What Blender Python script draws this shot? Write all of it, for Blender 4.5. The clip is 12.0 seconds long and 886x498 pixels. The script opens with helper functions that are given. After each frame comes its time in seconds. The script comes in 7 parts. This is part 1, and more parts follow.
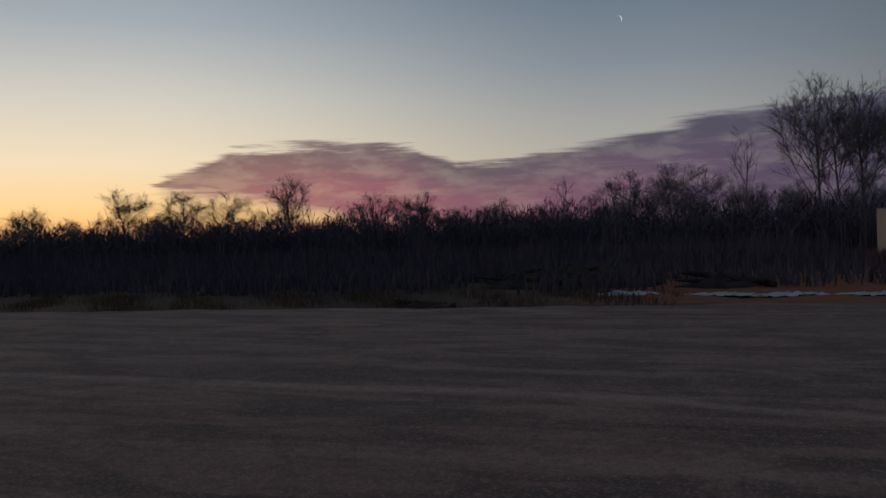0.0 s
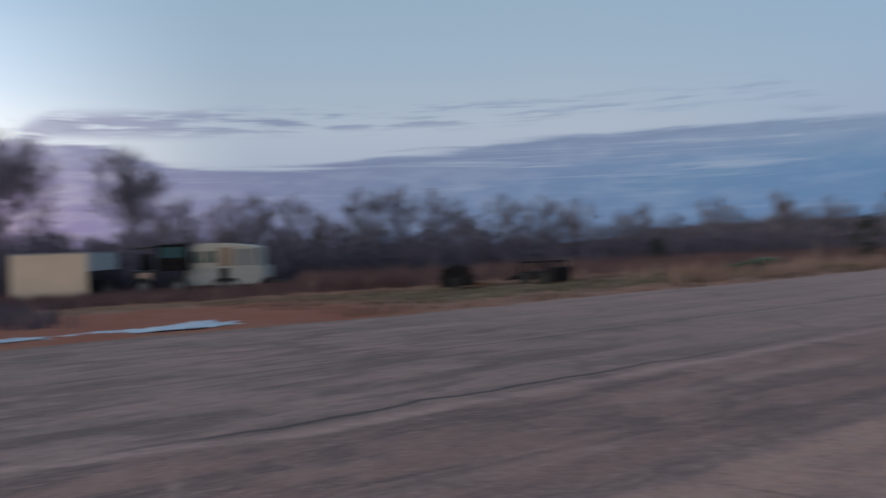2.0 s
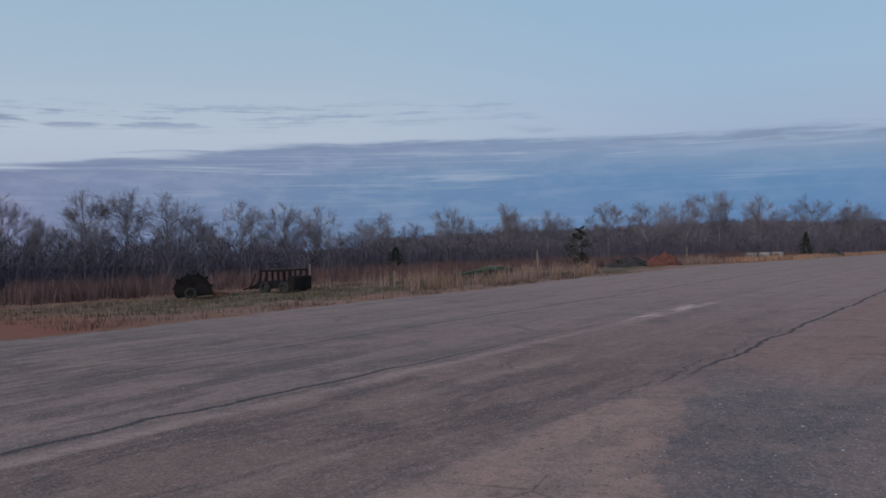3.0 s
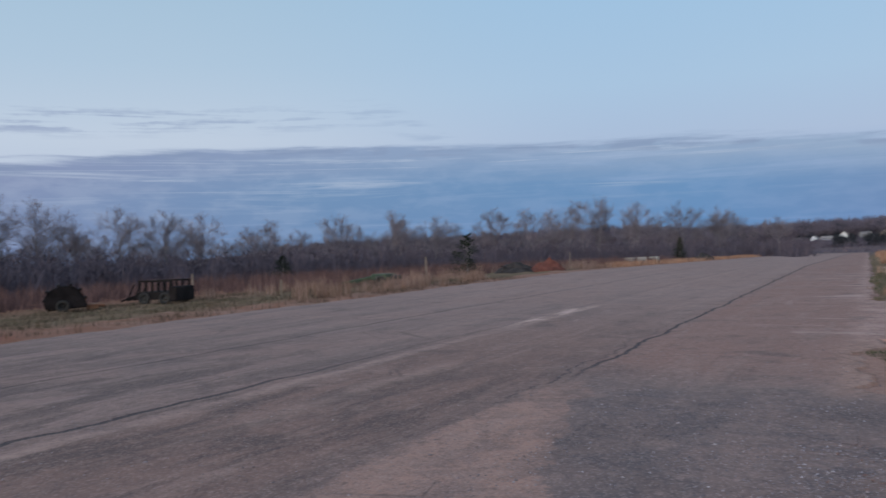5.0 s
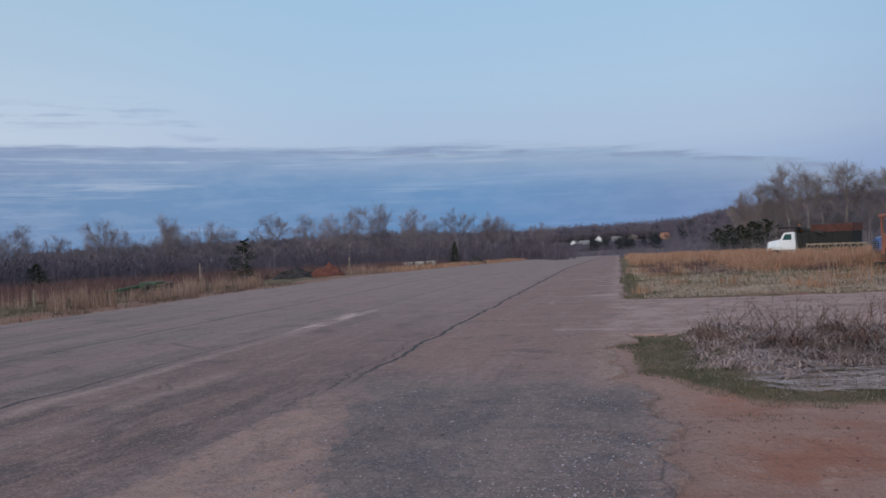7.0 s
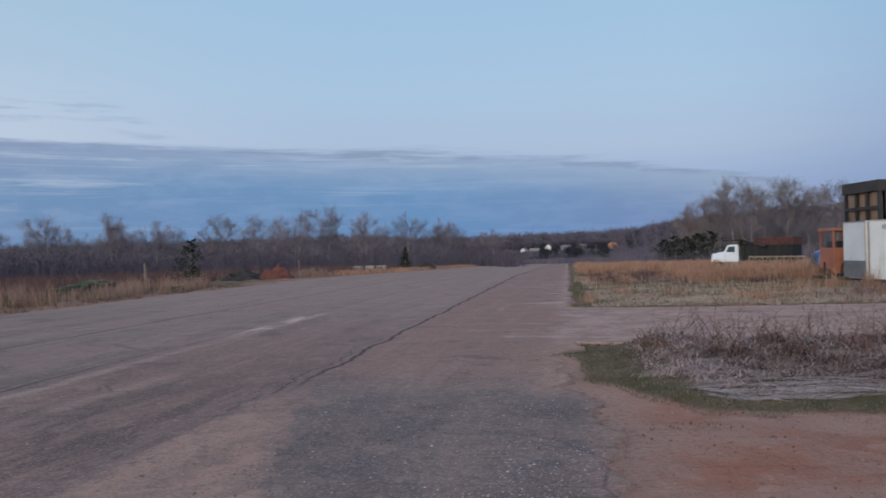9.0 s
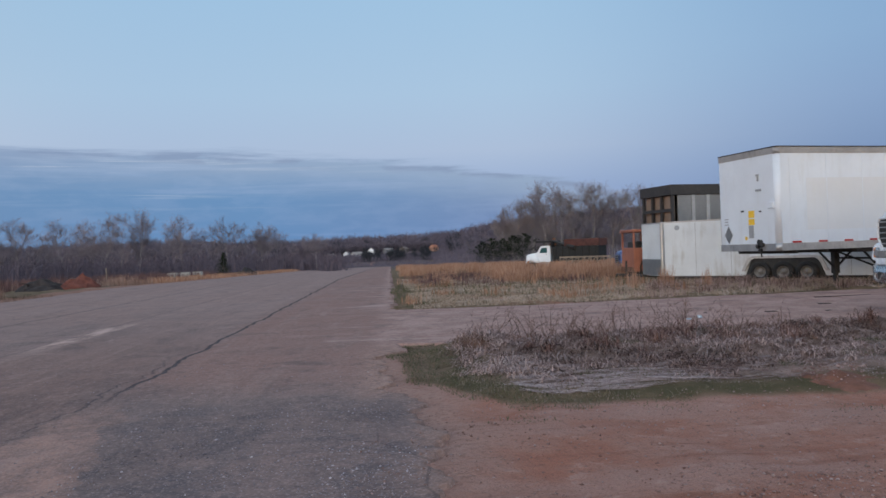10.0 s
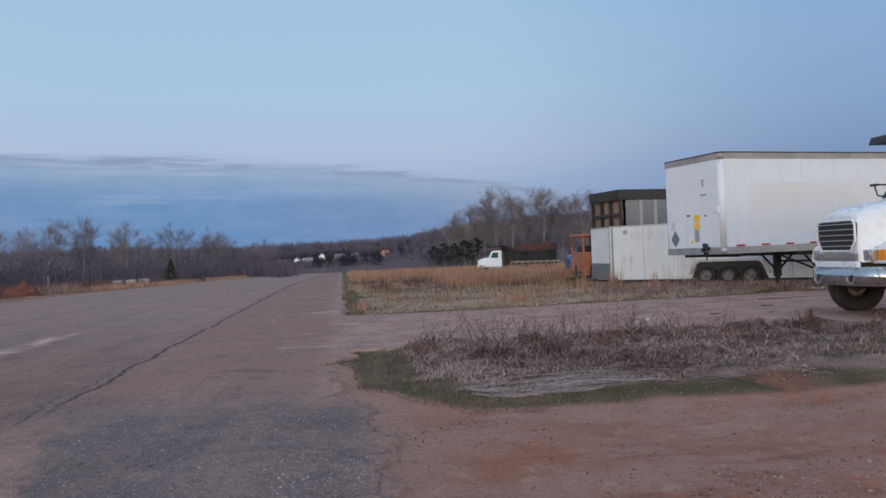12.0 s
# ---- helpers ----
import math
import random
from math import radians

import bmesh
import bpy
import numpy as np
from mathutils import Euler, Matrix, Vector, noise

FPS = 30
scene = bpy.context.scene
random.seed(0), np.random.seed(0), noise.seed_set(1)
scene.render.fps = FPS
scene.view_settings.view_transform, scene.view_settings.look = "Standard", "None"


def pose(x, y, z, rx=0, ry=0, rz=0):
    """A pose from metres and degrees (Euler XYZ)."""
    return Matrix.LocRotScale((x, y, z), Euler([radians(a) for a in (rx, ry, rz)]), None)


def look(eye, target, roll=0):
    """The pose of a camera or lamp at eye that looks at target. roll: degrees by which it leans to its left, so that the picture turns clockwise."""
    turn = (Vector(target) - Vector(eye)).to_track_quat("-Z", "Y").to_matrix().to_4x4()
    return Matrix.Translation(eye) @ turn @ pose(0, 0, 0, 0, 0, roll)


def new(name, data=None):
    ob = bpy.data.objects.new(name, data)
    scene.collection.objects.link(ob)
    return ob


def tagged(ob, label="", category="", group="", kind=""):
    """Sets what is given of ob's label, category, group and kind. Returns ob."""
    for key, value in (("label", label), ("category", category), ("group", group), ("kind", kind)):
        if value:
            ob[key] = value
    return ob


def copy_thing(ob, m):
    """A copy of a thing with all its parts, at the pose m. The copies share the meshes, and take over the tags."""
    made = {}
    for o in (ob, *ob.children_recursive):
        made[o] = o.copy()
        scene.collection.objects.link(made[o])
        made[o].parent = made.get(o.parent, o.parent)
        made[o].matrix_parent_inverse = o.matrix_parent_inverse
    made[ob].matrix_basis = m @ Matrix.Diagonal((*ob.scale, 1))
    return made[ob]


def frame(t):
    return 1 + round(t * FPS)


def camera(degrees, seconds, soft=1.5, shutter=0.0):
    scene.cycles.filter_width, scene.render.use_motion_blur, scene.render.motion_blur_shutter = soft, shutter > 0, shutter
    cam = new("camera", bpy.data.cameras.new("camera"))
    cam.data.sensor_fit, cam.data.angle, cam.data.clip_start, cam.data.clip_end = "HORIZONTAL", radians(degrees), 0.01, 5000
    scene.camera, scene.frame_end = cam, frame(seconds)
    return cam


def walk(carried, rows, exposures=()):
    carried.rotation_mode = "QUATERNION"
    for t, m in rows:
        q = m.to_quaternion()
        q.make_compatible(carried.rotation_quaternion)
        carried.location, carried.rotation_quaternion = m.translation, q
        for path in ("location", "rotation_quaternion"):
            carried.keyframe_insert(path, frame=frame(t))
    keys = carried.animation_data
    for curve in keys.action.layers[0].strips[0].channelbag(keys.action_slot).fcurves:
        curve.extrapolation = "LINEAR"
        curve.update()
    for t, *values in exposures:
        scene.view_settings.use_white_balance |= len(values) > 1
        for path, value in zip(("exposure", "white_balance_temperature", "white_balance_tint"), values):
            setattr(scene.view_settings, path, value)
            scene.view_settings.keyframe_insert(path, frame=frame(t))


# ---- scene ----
cam = camera(57.1, 12.0, shutter=0.5)
PATH = [
    (0, pose(-0.117, 0.051, 1.500, 88.60, 2.00, 19.38)),
    (0.5, pose(-0.118, 0.049, 1.500, 88.48, 2.15, 20.04)),
    (1, pose(-0.116, 0.054, 1.500, 88.75, 2.23, 17.67)),
    (1.2, pose(-0.107, 0.069, 1.500, 88.66, 2.34, 9.97)),
    (1.4, pose(-0.091, 0.090, 1.500, 89.00, 1.83, -1.82)),
    (1.6, pose(-0.069, 0.108, 1.500, 89.39, 2.02, -14.69)),
    (1.8, pose(-0.046, 0.119, 1.500, 89.59, 2.07, -26.20)),
    (2, pose(-0.023, 0.126, 1.500, 89.85, 1.78, -36.62)),
    (2.2, pose(-0.006, 0.128, 1.500, 89.97, 0.86, -44.42)),
    (2.4, pose(0.005, 0.128, 1.500, 89.97, 0.90, -49.57)),
    (2.5, pose(0.009, 0.128, 1.500, 89.85, 1.21, -51.13)),
    (2.7, pose(0.013, 0.127, 1.500, 89.89, 1.25, -53.23)),
    (4.3, pose(0.021, 0.126, 1.500, 90.01, 1.70, -56.75)),
    (4.5, pose(0.024, 0.126, 1.500, 90.04, 1.60, -57.96)),
    (5, pose(0.034, 0.123, 1.500, 90.22, 2.01, -62.45)),
    (5.5, pose(0.043, 0.120, 1.500, 90.24, 2.55, -66.93)),
    (6, pose(0.053, 0.117, 1.500, 90.16, 2.57, -71.51)),
    (6.5, pose(0.060, 0.113, 1.500, 90.08, 2.52, -75.16)),
    (7, pose(0.065, 0.110, 1.500, 89.99, 2.42, -77.85)),
    (9, pose(0.072, 0.106, 1.500, 90.25, 1.18, -81.31)),
    (9.5, pose(0.088, 0.092, 1.500, 90.11, -0.21, -90.90)),
    (10, pose(0.093, 0.088, 1.500, 90.16, 1.97, -93.74)),
    (10.5, pose(0.095, 0.086, 1.500, 90.30, 2.52, -95.04)),
    (11, pose(0.098, 0.083, 1.500, 90.34, 2.36, -96.99)),
    (11.5, pose(0.098, 0.082, 1.500, 90.36, 2.25, -97.15)),
    (12, pose(0.098, 0.082, 1.500, 90.40, 2.30, -97.14)),
]
EXPOSURES = [(0, -2.45), (1.0, -2.4), (1.4, -1.4), (1.8, -0.5), (2.5, -0.32), (4.5, -0.03), (12.0, -0.03)]
walk(cam, PATH, EXPOSURES)

# ================= world, sun =================
# The runway runs along +x; bearings below are degrees clockwise from the first view.
def bearing(h, d, z=0.0):
    a = radians(109.4 - h)
    return Vector((d * math.cos(a), d * math.sin(a), z))


class Nodes:
    """Short hand for building node trees."""

    def __init__(self, tree):
        self.t = tree
        tree.nodes.clear()

    def n(self, kind, **props):
        nd = self.t.nodes.new(kind)
        for k, v in props.items():
            setattr(nd, k, v)
        return nd

    def put(self, socket, v):
        if isinstance(v, bpy.types.NodeSocket):
            self.t.links.new(v, socket)
        elif v is not None:
            socket.default_value = v

    def math(self, op, a, b=None, c=None, clamp=False):
        nd = self.n("ShaderNodeMath", operation=op, use_clamp=clamp)
        for s, v in zip(nd.inputs, (a, b, c)):
            self.put(s, v)
        return nd.outputs[0]

    def ramp(self, fac, stops, mode="LINEAR"):
        nd = self.n("ShaderNodeValToRGB")
        nd.color_ramp.interpolation = mode
        el = nd.color_ramp.elements
        while len(el) < len(stops):
            el.new(1.0)
        for e, (p, c) in zip(el, stops):
            e.position = p
            e.color = (*c, 1) if len(c) == 3 else c
        self.put(nd.inputs[0], fac)
        return nd.outputs[0]

    def mix(self, fac, a, b, mode="MIX"):
        nd = self.n("ShaderNodeMix", data_type="RGBA", blend_type=mode)
        self.put(nd.inputs[0], fac)
        for s, v in ((nd.inputs[6], a), (nd.inputs[7], b)):
            self.put(s, (*v, 1) if isinstance(v, tuple) and len(v) == 3 else v)
        return nd.outputs[2]

    def range(self, v, a, b, c=0.0, d=1.0, smooth=True):
        nd = self.n("ShaderNodeMapRange", interpolation_type="SMOOTHSTEP" if smooth else "LINEAR")
        for s, x in zip(nd.inputs, (v, a, b, c, d)):
            self.put(s, x)
        return nd.outputs[0]

    def noise(self, vec, scale, detail=3.0, rough=0.55, dist=0.0):
        nd = self.n("ShaderNodeTexNoise")
        self.put(nd.inputs["Vector"], vec)
        for k, v in (("Scale", scale), ("Detail", detail), ("Roughness", rough), ("Distortion", dist)):
            self.put(nd.inputs[k], v)
        return nd.outputs[0]

    def scaled(self, vec, sx, sy, sz):
        nd = self.n("ShaderNodeMapping")
        self.put(nd.inputs[0], vec)
        nd.inputs[3].default_value = (sx, sy, sz)
        return nd.outputs[0]

    def xyz(self, x, y, z=0.0):
        nd = self.n("ShaderNodeCombineXYZ")
        for s, v in zip(nd.inputs, (x, y, z)):
            self.put(s, v)
        return nd.outputs[0]

    def parts(self, vec):
        nd = self.n("ShaderNodeSeparateXYZ")
        self.put(nd.inputs[0], vec)
        return nd.outputs


def make_world():
    w = bpy.data.worlds.new("dawn_sky")
    scene.world = w
    w.use_nodes = True
    k = Nodes(w.node_tree)
    d = k.n("ShaderNodeTexCoord").outputs["Generated"]
    x, y, z = k.parts(d)
    h = k.math("SUBTRACT", 109.4, k.math("MULTIPLY", k.math("ARCTAN2", y, x), 180 / math.pi))
    el = k.math("MULTIPLY", k.math("ARCSINE", z), 180 / math.pi)
    turn = k.math("DIVIDE", k.math("ADD", h, 70.6), 360.0)

    def at(b):
        return (b + 70.6) / 360

    def up(rows):
        return k.ramp(k.math("DIVIDE", el, 90.0, clamp=True), [(e / 90, c) for e, c in rows])

    dawn = up([(0, (6.2, 3.0, 0.95)), (2.0, (6.2, 4.2, 1.9)), (5, (5.6, 4.75, 3.4)), (9, (4.2, 4.05, 3.6)), (14, (2.4, 2.72, 3.0)), (18, (1.65, 2.0, 2.4)), (45, (0.7, 0.85, 1.05)), (90, (0.65, 0.8, 1.0))])
    north = up([(0, (2.5, 2.0, 1.8)), (4, (3.0, 2.75, 2.35)), (7, (2.35, 2.35, 2.3)), (11, (1.45, 1.7, 2.0)), (16, (0.84, 1.14, 1.5)), (45, (0.55, 0.72, 0.95)), (90, (0.65, 0.8, 1.0))])
    east = up([(0, (0.46, 0.56, 0.78)), (5, (0.56, 0.66, 0.86)), (8, (0.62, 0.73, 0.90)), (13, (0.51, 0.68, 0.87)), (20, (0.425, 0.63, 0.83)), (45, (0.5, 0.68, 0.9)), (90, (0.65, 0.8, 1.0))])
    south = up([(0, (0.29, 0.45, 0.76)), (4, (0.33, 0.48, 0.78)), (7, (0.465, 0.60, 0.84)), (11, (0.455, 0.65, 0.89)), (17, (0.41, 0.64, 0.90)), (45, (0.5, 0.68, 0.9)), (90, (0.65, 0.8, 1.0))])
    dusk = up([(0, (0.14, 0.26, 0.51)), (5, (0.18, 0.31, 0.58)), (9, (0.25, 0.40, 0.68)), (13, (0.275, 0.46, 0.74)), (20, (0.265, 0.48, 0.77)), (45, (0.5, 0.68, 0.9)), (90, (0.65, 0.8, 1.0))])
    sky = k.mix(k.range(h, -22, 14), dawn, north)
    sky = k.mix(k.range(h, 12, 44), sky, east)
    sky = k.mix(k.range(h, 62, 96), sky, south)
    sky = k.mix(k.range(h, 116, 146), sky, dusk)
    sky = k.mix(k.range(h, 165, 225), sky, east)
    sky = k.mix(k.range(h, 215, 289), sky, dawn)

    # the cloud bank: its upper edge by bearing, frayed in long flat streaks
    flat = k.xyz(k.math("MULTIPLY", h, 0.055), k.math("MULTIPLY", el, 0.62))
    streak = k.noise(flat, 1.0, 5.0, 0.62, 0.4)
    fine = k.noise(k.xyz(k.math("MULTIPLY", h, 0.16), k.math("MULTIPLY", el, 2.4), 3.0), 1.0, 4.0, 0.6, 0.3)
    puff = k.noise(k.xyz(k.math("MULTIPLY", h, 0.3), k.math("MULTIPLY", el, 0.9), 7.0), 1.0, 4.0, 0.6)
    rows = [(-70, 0.0), (-27, 0.2), (-21, 2.4), (-18, 4.3), (-14, 5.7), (-9, 6.3), (-4, 6.0), (-1, 5.4), (0.5, 4.5), (4, 4.6), (8, 5.2), (12, 6.0), (19, 7.2), (26, 7.6), (33, 7.4), (38, 6.2), (44, 6.0), (58, 6.9), (72, 7.7), (86, 7.6), (99, 7.3), (108, 6.8), (116, 5.9), (124, 4.2), (132, 0.5), (289, 0.0)]
    top = k.math("MULTIPLY", k.ramp(turn, [(at(a), (v / 10,) * 3) for a, v in rows]), 10.0)
    fray = k.math("ADD", k.math("MULTIPLY", k.math("SUBTRACT", streak, 0.5), 1.9), k.math("MULTIPLY", k.math("SUBTRACT", fine, 0.5), 1.1))
    fray = k.math("MULTIPLY", fray, k.range(h, -8, 22, 1.9, 1.0))
    depth = k.math("ADD", k.math("SUBTRACT", top, el), fray)
    bank = k.range(depth, -0.2, 0.45)
    # the open gap under the bank towards the sunrise
    low_rows = [(-70, 6.0), (-21, 3.4), (-17, 2.6), (-12, 1.9), (-8, 1.0), (-4, -1.0), (0, -3.0), (289, -3.0)]
    low = k.math("SUBTRACT", k.math("MULTIPLY", k.ramp(turn, [(at(a), ((v + 3) / 10,) * 3) for a, v in low_rows]), 10.0), 3.0)
    under = k.range(k.math("ADD", k.math("SUBTRACT", el, low), fray), -0.5, 0.9)
    thread = k.noise(k.xyz(k.math("MULTIPLY", h, 0.06), k.math("MULTIPLY", el, 1.4), 11.0), 1.0, 4.0, 0.6, 0.5)
    gaps = k.range(k.math("ADD", k.math("MULTIPLY", thread, 0.8), k.math("MULTIPLY", fine, 0.2)), 0.52, 0.72)
    gaps = k.math("MULTIPLY", gaps, k.range(h, 36, 80, 0.12, 0.42))
    bank = k.math("MULTIPLY", k.math("MULTIPLY", bank, under), k.math("SUBTRACT", 1.0, gaps))
    # wisps above the bank
    wisp_mid = k.ramp(turn, [(at(20), (0.0,) * 3), (at(30), (0.85,) * 3), (at(44), (0.9,) * 3), (at(60), (0.93,) * 3), (at(78), (0.98,) * 3), (at(96), (0.0,) * 3)])
    wisp = k.range(k.math("ABSOLUTE", k.math("SUBTRACT", el, k.math("MULTIPLY", wisp_mid, 9.9))), 0.25, 1.3, 1.0, 0.0)
    wisp = k.math("MULTIPLY", wisp, k.range(k.math("ADD", k.math("ADD", k.math("MULTIPLY", fine, 0.6), k.math("MULTIPLY", puff, 0.4)), k.range(h, 47, 36, 0.0, 0.09)), 0.47, 0.62))
    wisp = k.math("MULTIPLY", wisp, k.range(h, 50, 82, 0.8, 0.4))
    cover = k.math("MAXIMUM", bank, wisp)
    lit = k.ramp(turn, [(at(-70), (1.2, 0.6, 0.4)), (at(-20), (2.5, 1.1, 1.1)), (at(-4), (1.9, 0.72, 0.97)), (at(6), (1.42, 0.62, 0.96)), (at(16), (0.76, 0.5, 0.88)), (at(30), (0.38, 0.34, 0.63)), (at(50), (0.23, 0.32, 0.56)), (at(72), (0.165, 0.32, 0.58)), (at(100), (0.13, 0.32, 0.62)), (at(130), (0.2, 0.3, 0.55)), (at(289), (0.3, 0.35, 0.5))])
    grey = k.ramp(turn, [(at(-70), (0.9, 0.6, 0.4)), (at(-20), (1.55, 0.97, 0.92)), (at(0), (0.9, 0.66, 0.84)), (at(16), (0.56, 0.5, 0.77)), (at(45), (0.25, 0.31, 0.54)), (at(80), (0.29, 0.41, 0.64)), (at(110), (0.32, 0.46, 0.69)), (at(289), (0.3, 0.35, 0.5))])
    cloud = k.mix(k.range(depth, 0.3, 3.6), grey, lit)
    cloud = k.mix(k.math("MULTIPLY", k.range(puff, 0.42, 0.66), 0.35), cloud, k.mix(0.5, cloud, sky))
    silver = k.noise(k.xyz(k.math("MULTIPLY", h, 0.05), k.math("MULTIPLY", el, 1.7), 19.0), 1.0, 5.0, 0.66, 0.6)
    silver = k.math("MULTIPLY", k.range(silver, 0.53, 0.66), k.math("MULTIPLY", k.range(depth, 0.1, 0.6), k.range(depth, 4.6, 1.6)))
    silver = k.math("MULTIPLY", silver, k.math("MULTIPLY", k.range(h, 30, 52), k.range(h, 116, 96)))
    cloud = k.mix(k.math("MULTIPLY", silver, 0.55), cloud, (0.55, 0.66, 0.84))
    shade = k.math("MULTIPLY", k.range(depth, -0.1, 0.25), k.range(depth, 1.1, 0.3))
    shade = k.math("MULTIPLY", k.math("MULTIPLY", shade, k.range(puff, 0.4, 0.58)), k.math("MULTIPLY", k.range(h, 30, 52), 0.6))
    cloud = k.mix(shade, cloud, (0.22, 0.31, 0.52))
    colour = k.mix(cover, sky, cloud)

    own = k.n("ShaderNodeBackground")
    k.put(own.inputs[0], colour)
    own.inputs[1].default_value = 0.82
    nishita = k.n("ShaderNodeTexSky", sky_type="NISHITA", sun_disc=False)
    nishita.sun_elevation, nishita.sun_rotation = radians(1.0), radians(90.0 - 109.4 - 28.0)
    air = k.n("ShaderNodeBackground")
    k.put(air.inputs[0], nishita.outputs[0])
    air.inputs[1].default_value = 0.03
    both = k.n("ShaderNodeAddShader")
    k.put(both.inputs[0], own.outputs[0])
    k.put(both.inputs[1], air.outputs[0])
    k.put(k.n("ShaderNodeOutputWorld").inputs[0], both.outputs[0])


make_world()
sun_data = bpy.data.lights.new("sun", "SUN")
sun_data.energy, sun_data.angle, sun_data.color = 0.28, radians(14), (1.0, 0.8, 0.64)
sun = new("sun", sun_data)
sun.matrix_world = look(bearing(-28, 100, 9), (0, 0, 0))


# ================= mesh helpers =================
def part(name, bm, material, parent=None, label=""):
    me = bpy.data.meshes.new(name)
    bm.to_mesh(me)
    bm.free()
    me.materials.append(material)
    ob = new(name, me)
    ob.parent = parent
    return tagged(ob, label)


def thing(name, m, label, category, group="", kind=""):
    ob = new(name)
    ob.empty_display_size = 0.3
    ob.matrix_world = m
    return tagged(ob, label, category, group, kind)


def raw_mesh(name, verts, faces, material, smooth=False):
    """A mesh object out of arrays; all faces have the same number of corners."""
    verts, faces = np.asarray(verts, np.float32), np.asarray(faces, np.int32)
    me = bpy.data.meshes.new(name)
    n, c = faces.shape
    me.vertices.add(len(verts))
    me.vertices.foreach_set("co", verts.ravel())
    me.loops.add(n * c)
    me.loops.foreach_set("vertex_index", faces.ravel())
    me.polygons.add(n)
    me.polygons.foreach_set("loop_start", np.arange(0, n * c, c, dtype=np.int32))
    me.update(calc_edges=True)
    if smooth:
        me.polygons.foreach_set("use_smooth", np.ones(n, bool))
    me.materials.append(material)
    return new(name, me)


def add_box(bm, lo, hi, bevel=0.0, rot=None, taper=None):
    """A box between two corners, bevelled; taper scales its top in x and y."""
    lo, hi = Vector(lo), Vector(hi)
    made = bmesh.ops.create_cube(bm, size=1.0)["verts"]
    c, s = (lo + hi) / 2, hi - lo
    for v in made:
        p = Vector((v.co.x * s.x, v.co.y * s.y, v.co.z * s.z))
        if taper and v.co.z > 0:
            p.x, p.y = p.x * taper[0], p.y * taper[1]
        if rot is not None:
            p = rot @ p
        v.co = c + p
    if bevel:
        edges = list({e for v in made for e in v.link_edges})
        bmesh.ops.bevel(bm, geom=edges, offset=bevel, segments=2, affect="EDGES", profile=0.6)
    return bm


def add_tube(bm, a, b, r0, r1=None, seg=12, caps=True):
    a, b = Vector(a), Vector(b)
    d = b - a
    m = Matrix.Translation((a + b) / 2) @ d.to_track_quat("Z", "Y").to_matrix().to_4x4()
    bmesh.ops.create_cone(bm, cap_ends=caps, segments=seg, radius1=r0, radius2=r0 if r1 is None else r1, depth=d.length, matrix=m)
    return bm


def add_ring(bm, m, profile, seg=32):
    """A lathe about local x: profile rows are (x, radius)."""
    rows = []
    for x, r in profile:
        rows.append([bm.verts.new(m @ Vector((x, r * math.cos(2 * math.pi * i / seg), r * math.sin(2 * math.pi * i / seg)))) for i in range(seg)])
    for a, b in zip(rows, rows[1:]):
        for i in range(seg):
            f = bm.faces.new((a[i], a[(i + 1) % seg], b[(i + 1) % seg], b[i]))
            f.smooth = True
    return bm


def add_prism(bm, outline, y0, y1):
    """An outline in x, z drawn out from y0 to y1."""
    a = [bm.verts.new((x, y0, z)) for x, z in outline]
    b = [bm.verts.new((x, y1, z)) for x, z in outline]
    bm.faces.new(a)
    bm.faces.new(b[::-1])
    for i in range(len(a)):
        j = (i + 1) % len(a)
        bm.faces.new((a[j], a[i], b[i], b[j]))
    bmesh.ops.recalc_face_normals(bm, faces=bm.faces)
    return bm


def B():
    return bmesh.new()


# ================= materials =================
def surface(name, colour, rough=0.8, metal=0.0, vary=0.25, scale=3.0, dirt=None, dirt_amount=0.4, bump=0.2, bump_scale=40.0, each=0.0):
    """A painted, metal or plain surface with grain, stains and a fine relief. dirt: a second colour in patches."""
    m = bpy.data.materials.new(name)
    m.use_nodes = True
    k = Nodes(m.node_tree)
    co = k.n("ShaderNodeTexCoord").outputs["Object"]
    big, small = k.noise(co, scale, 4.0), k.noise(co, scale * 9, 3.0)
    c = k.mix(k.range(big, 0.25, 0.75), tuple(v * (1 - vary) for v in colour), tuple(min(1, v * (1 + vary)) for v in colour))
    c = k.mix(k.math("MULTIPLY", k.range(small, 0.4, 0.8), vary), c, tuple(v * 0.6 for v in colour))
    if dirt:
        streaks = k.noise(k.scaled(co, 5, 5, 0.7), scale, 5.0, 0.6)
        spots = k.noise(co, scale * 0.8, 6.0, 0.65)
        c = k.mix(k.math("MULTIPLY", k.range(k.math("ADD", k.math("MULTIPLY", streaks, 0.55), k.math("MULTIPLY", spots, 0.45)), 0.5, 0.68), dirt_amount), c, dirt)
    if each:
        rnd = k.n("ShaderNodeObjectInfo").outputs["Random"]
        c = k.mix(k.math("MULTIPLY", rnd, each), c, tuple(v * 0.35 for v in colour))
    p = k.n("ShaderNodeBsdfPrincipled")
    k.put(p.inputs["Base Color"], c)
    k.put(p.inputs["Roughness"], k.range(small, 0.2, 0.8, max(0.02, rough - 0.08), min(1, rough + 0.08)))
    p.inputs["Metallic"].default_value = metal
    if bump:
        b = k.n("ShaderNodeBump")
        b.inputs["Strength"].default_value, b.inputs["Distance"].default_value = bump, 0.01
        k.put(b.inputs["Height"], k.noise(co, bump_scale, 3.0))
        k.put(p.inputs["Normal"], b.outputs[0])
    k.put(k.n("ShaderNodeOutputMaterial").inputs[0], p.outputs[0])
    return m


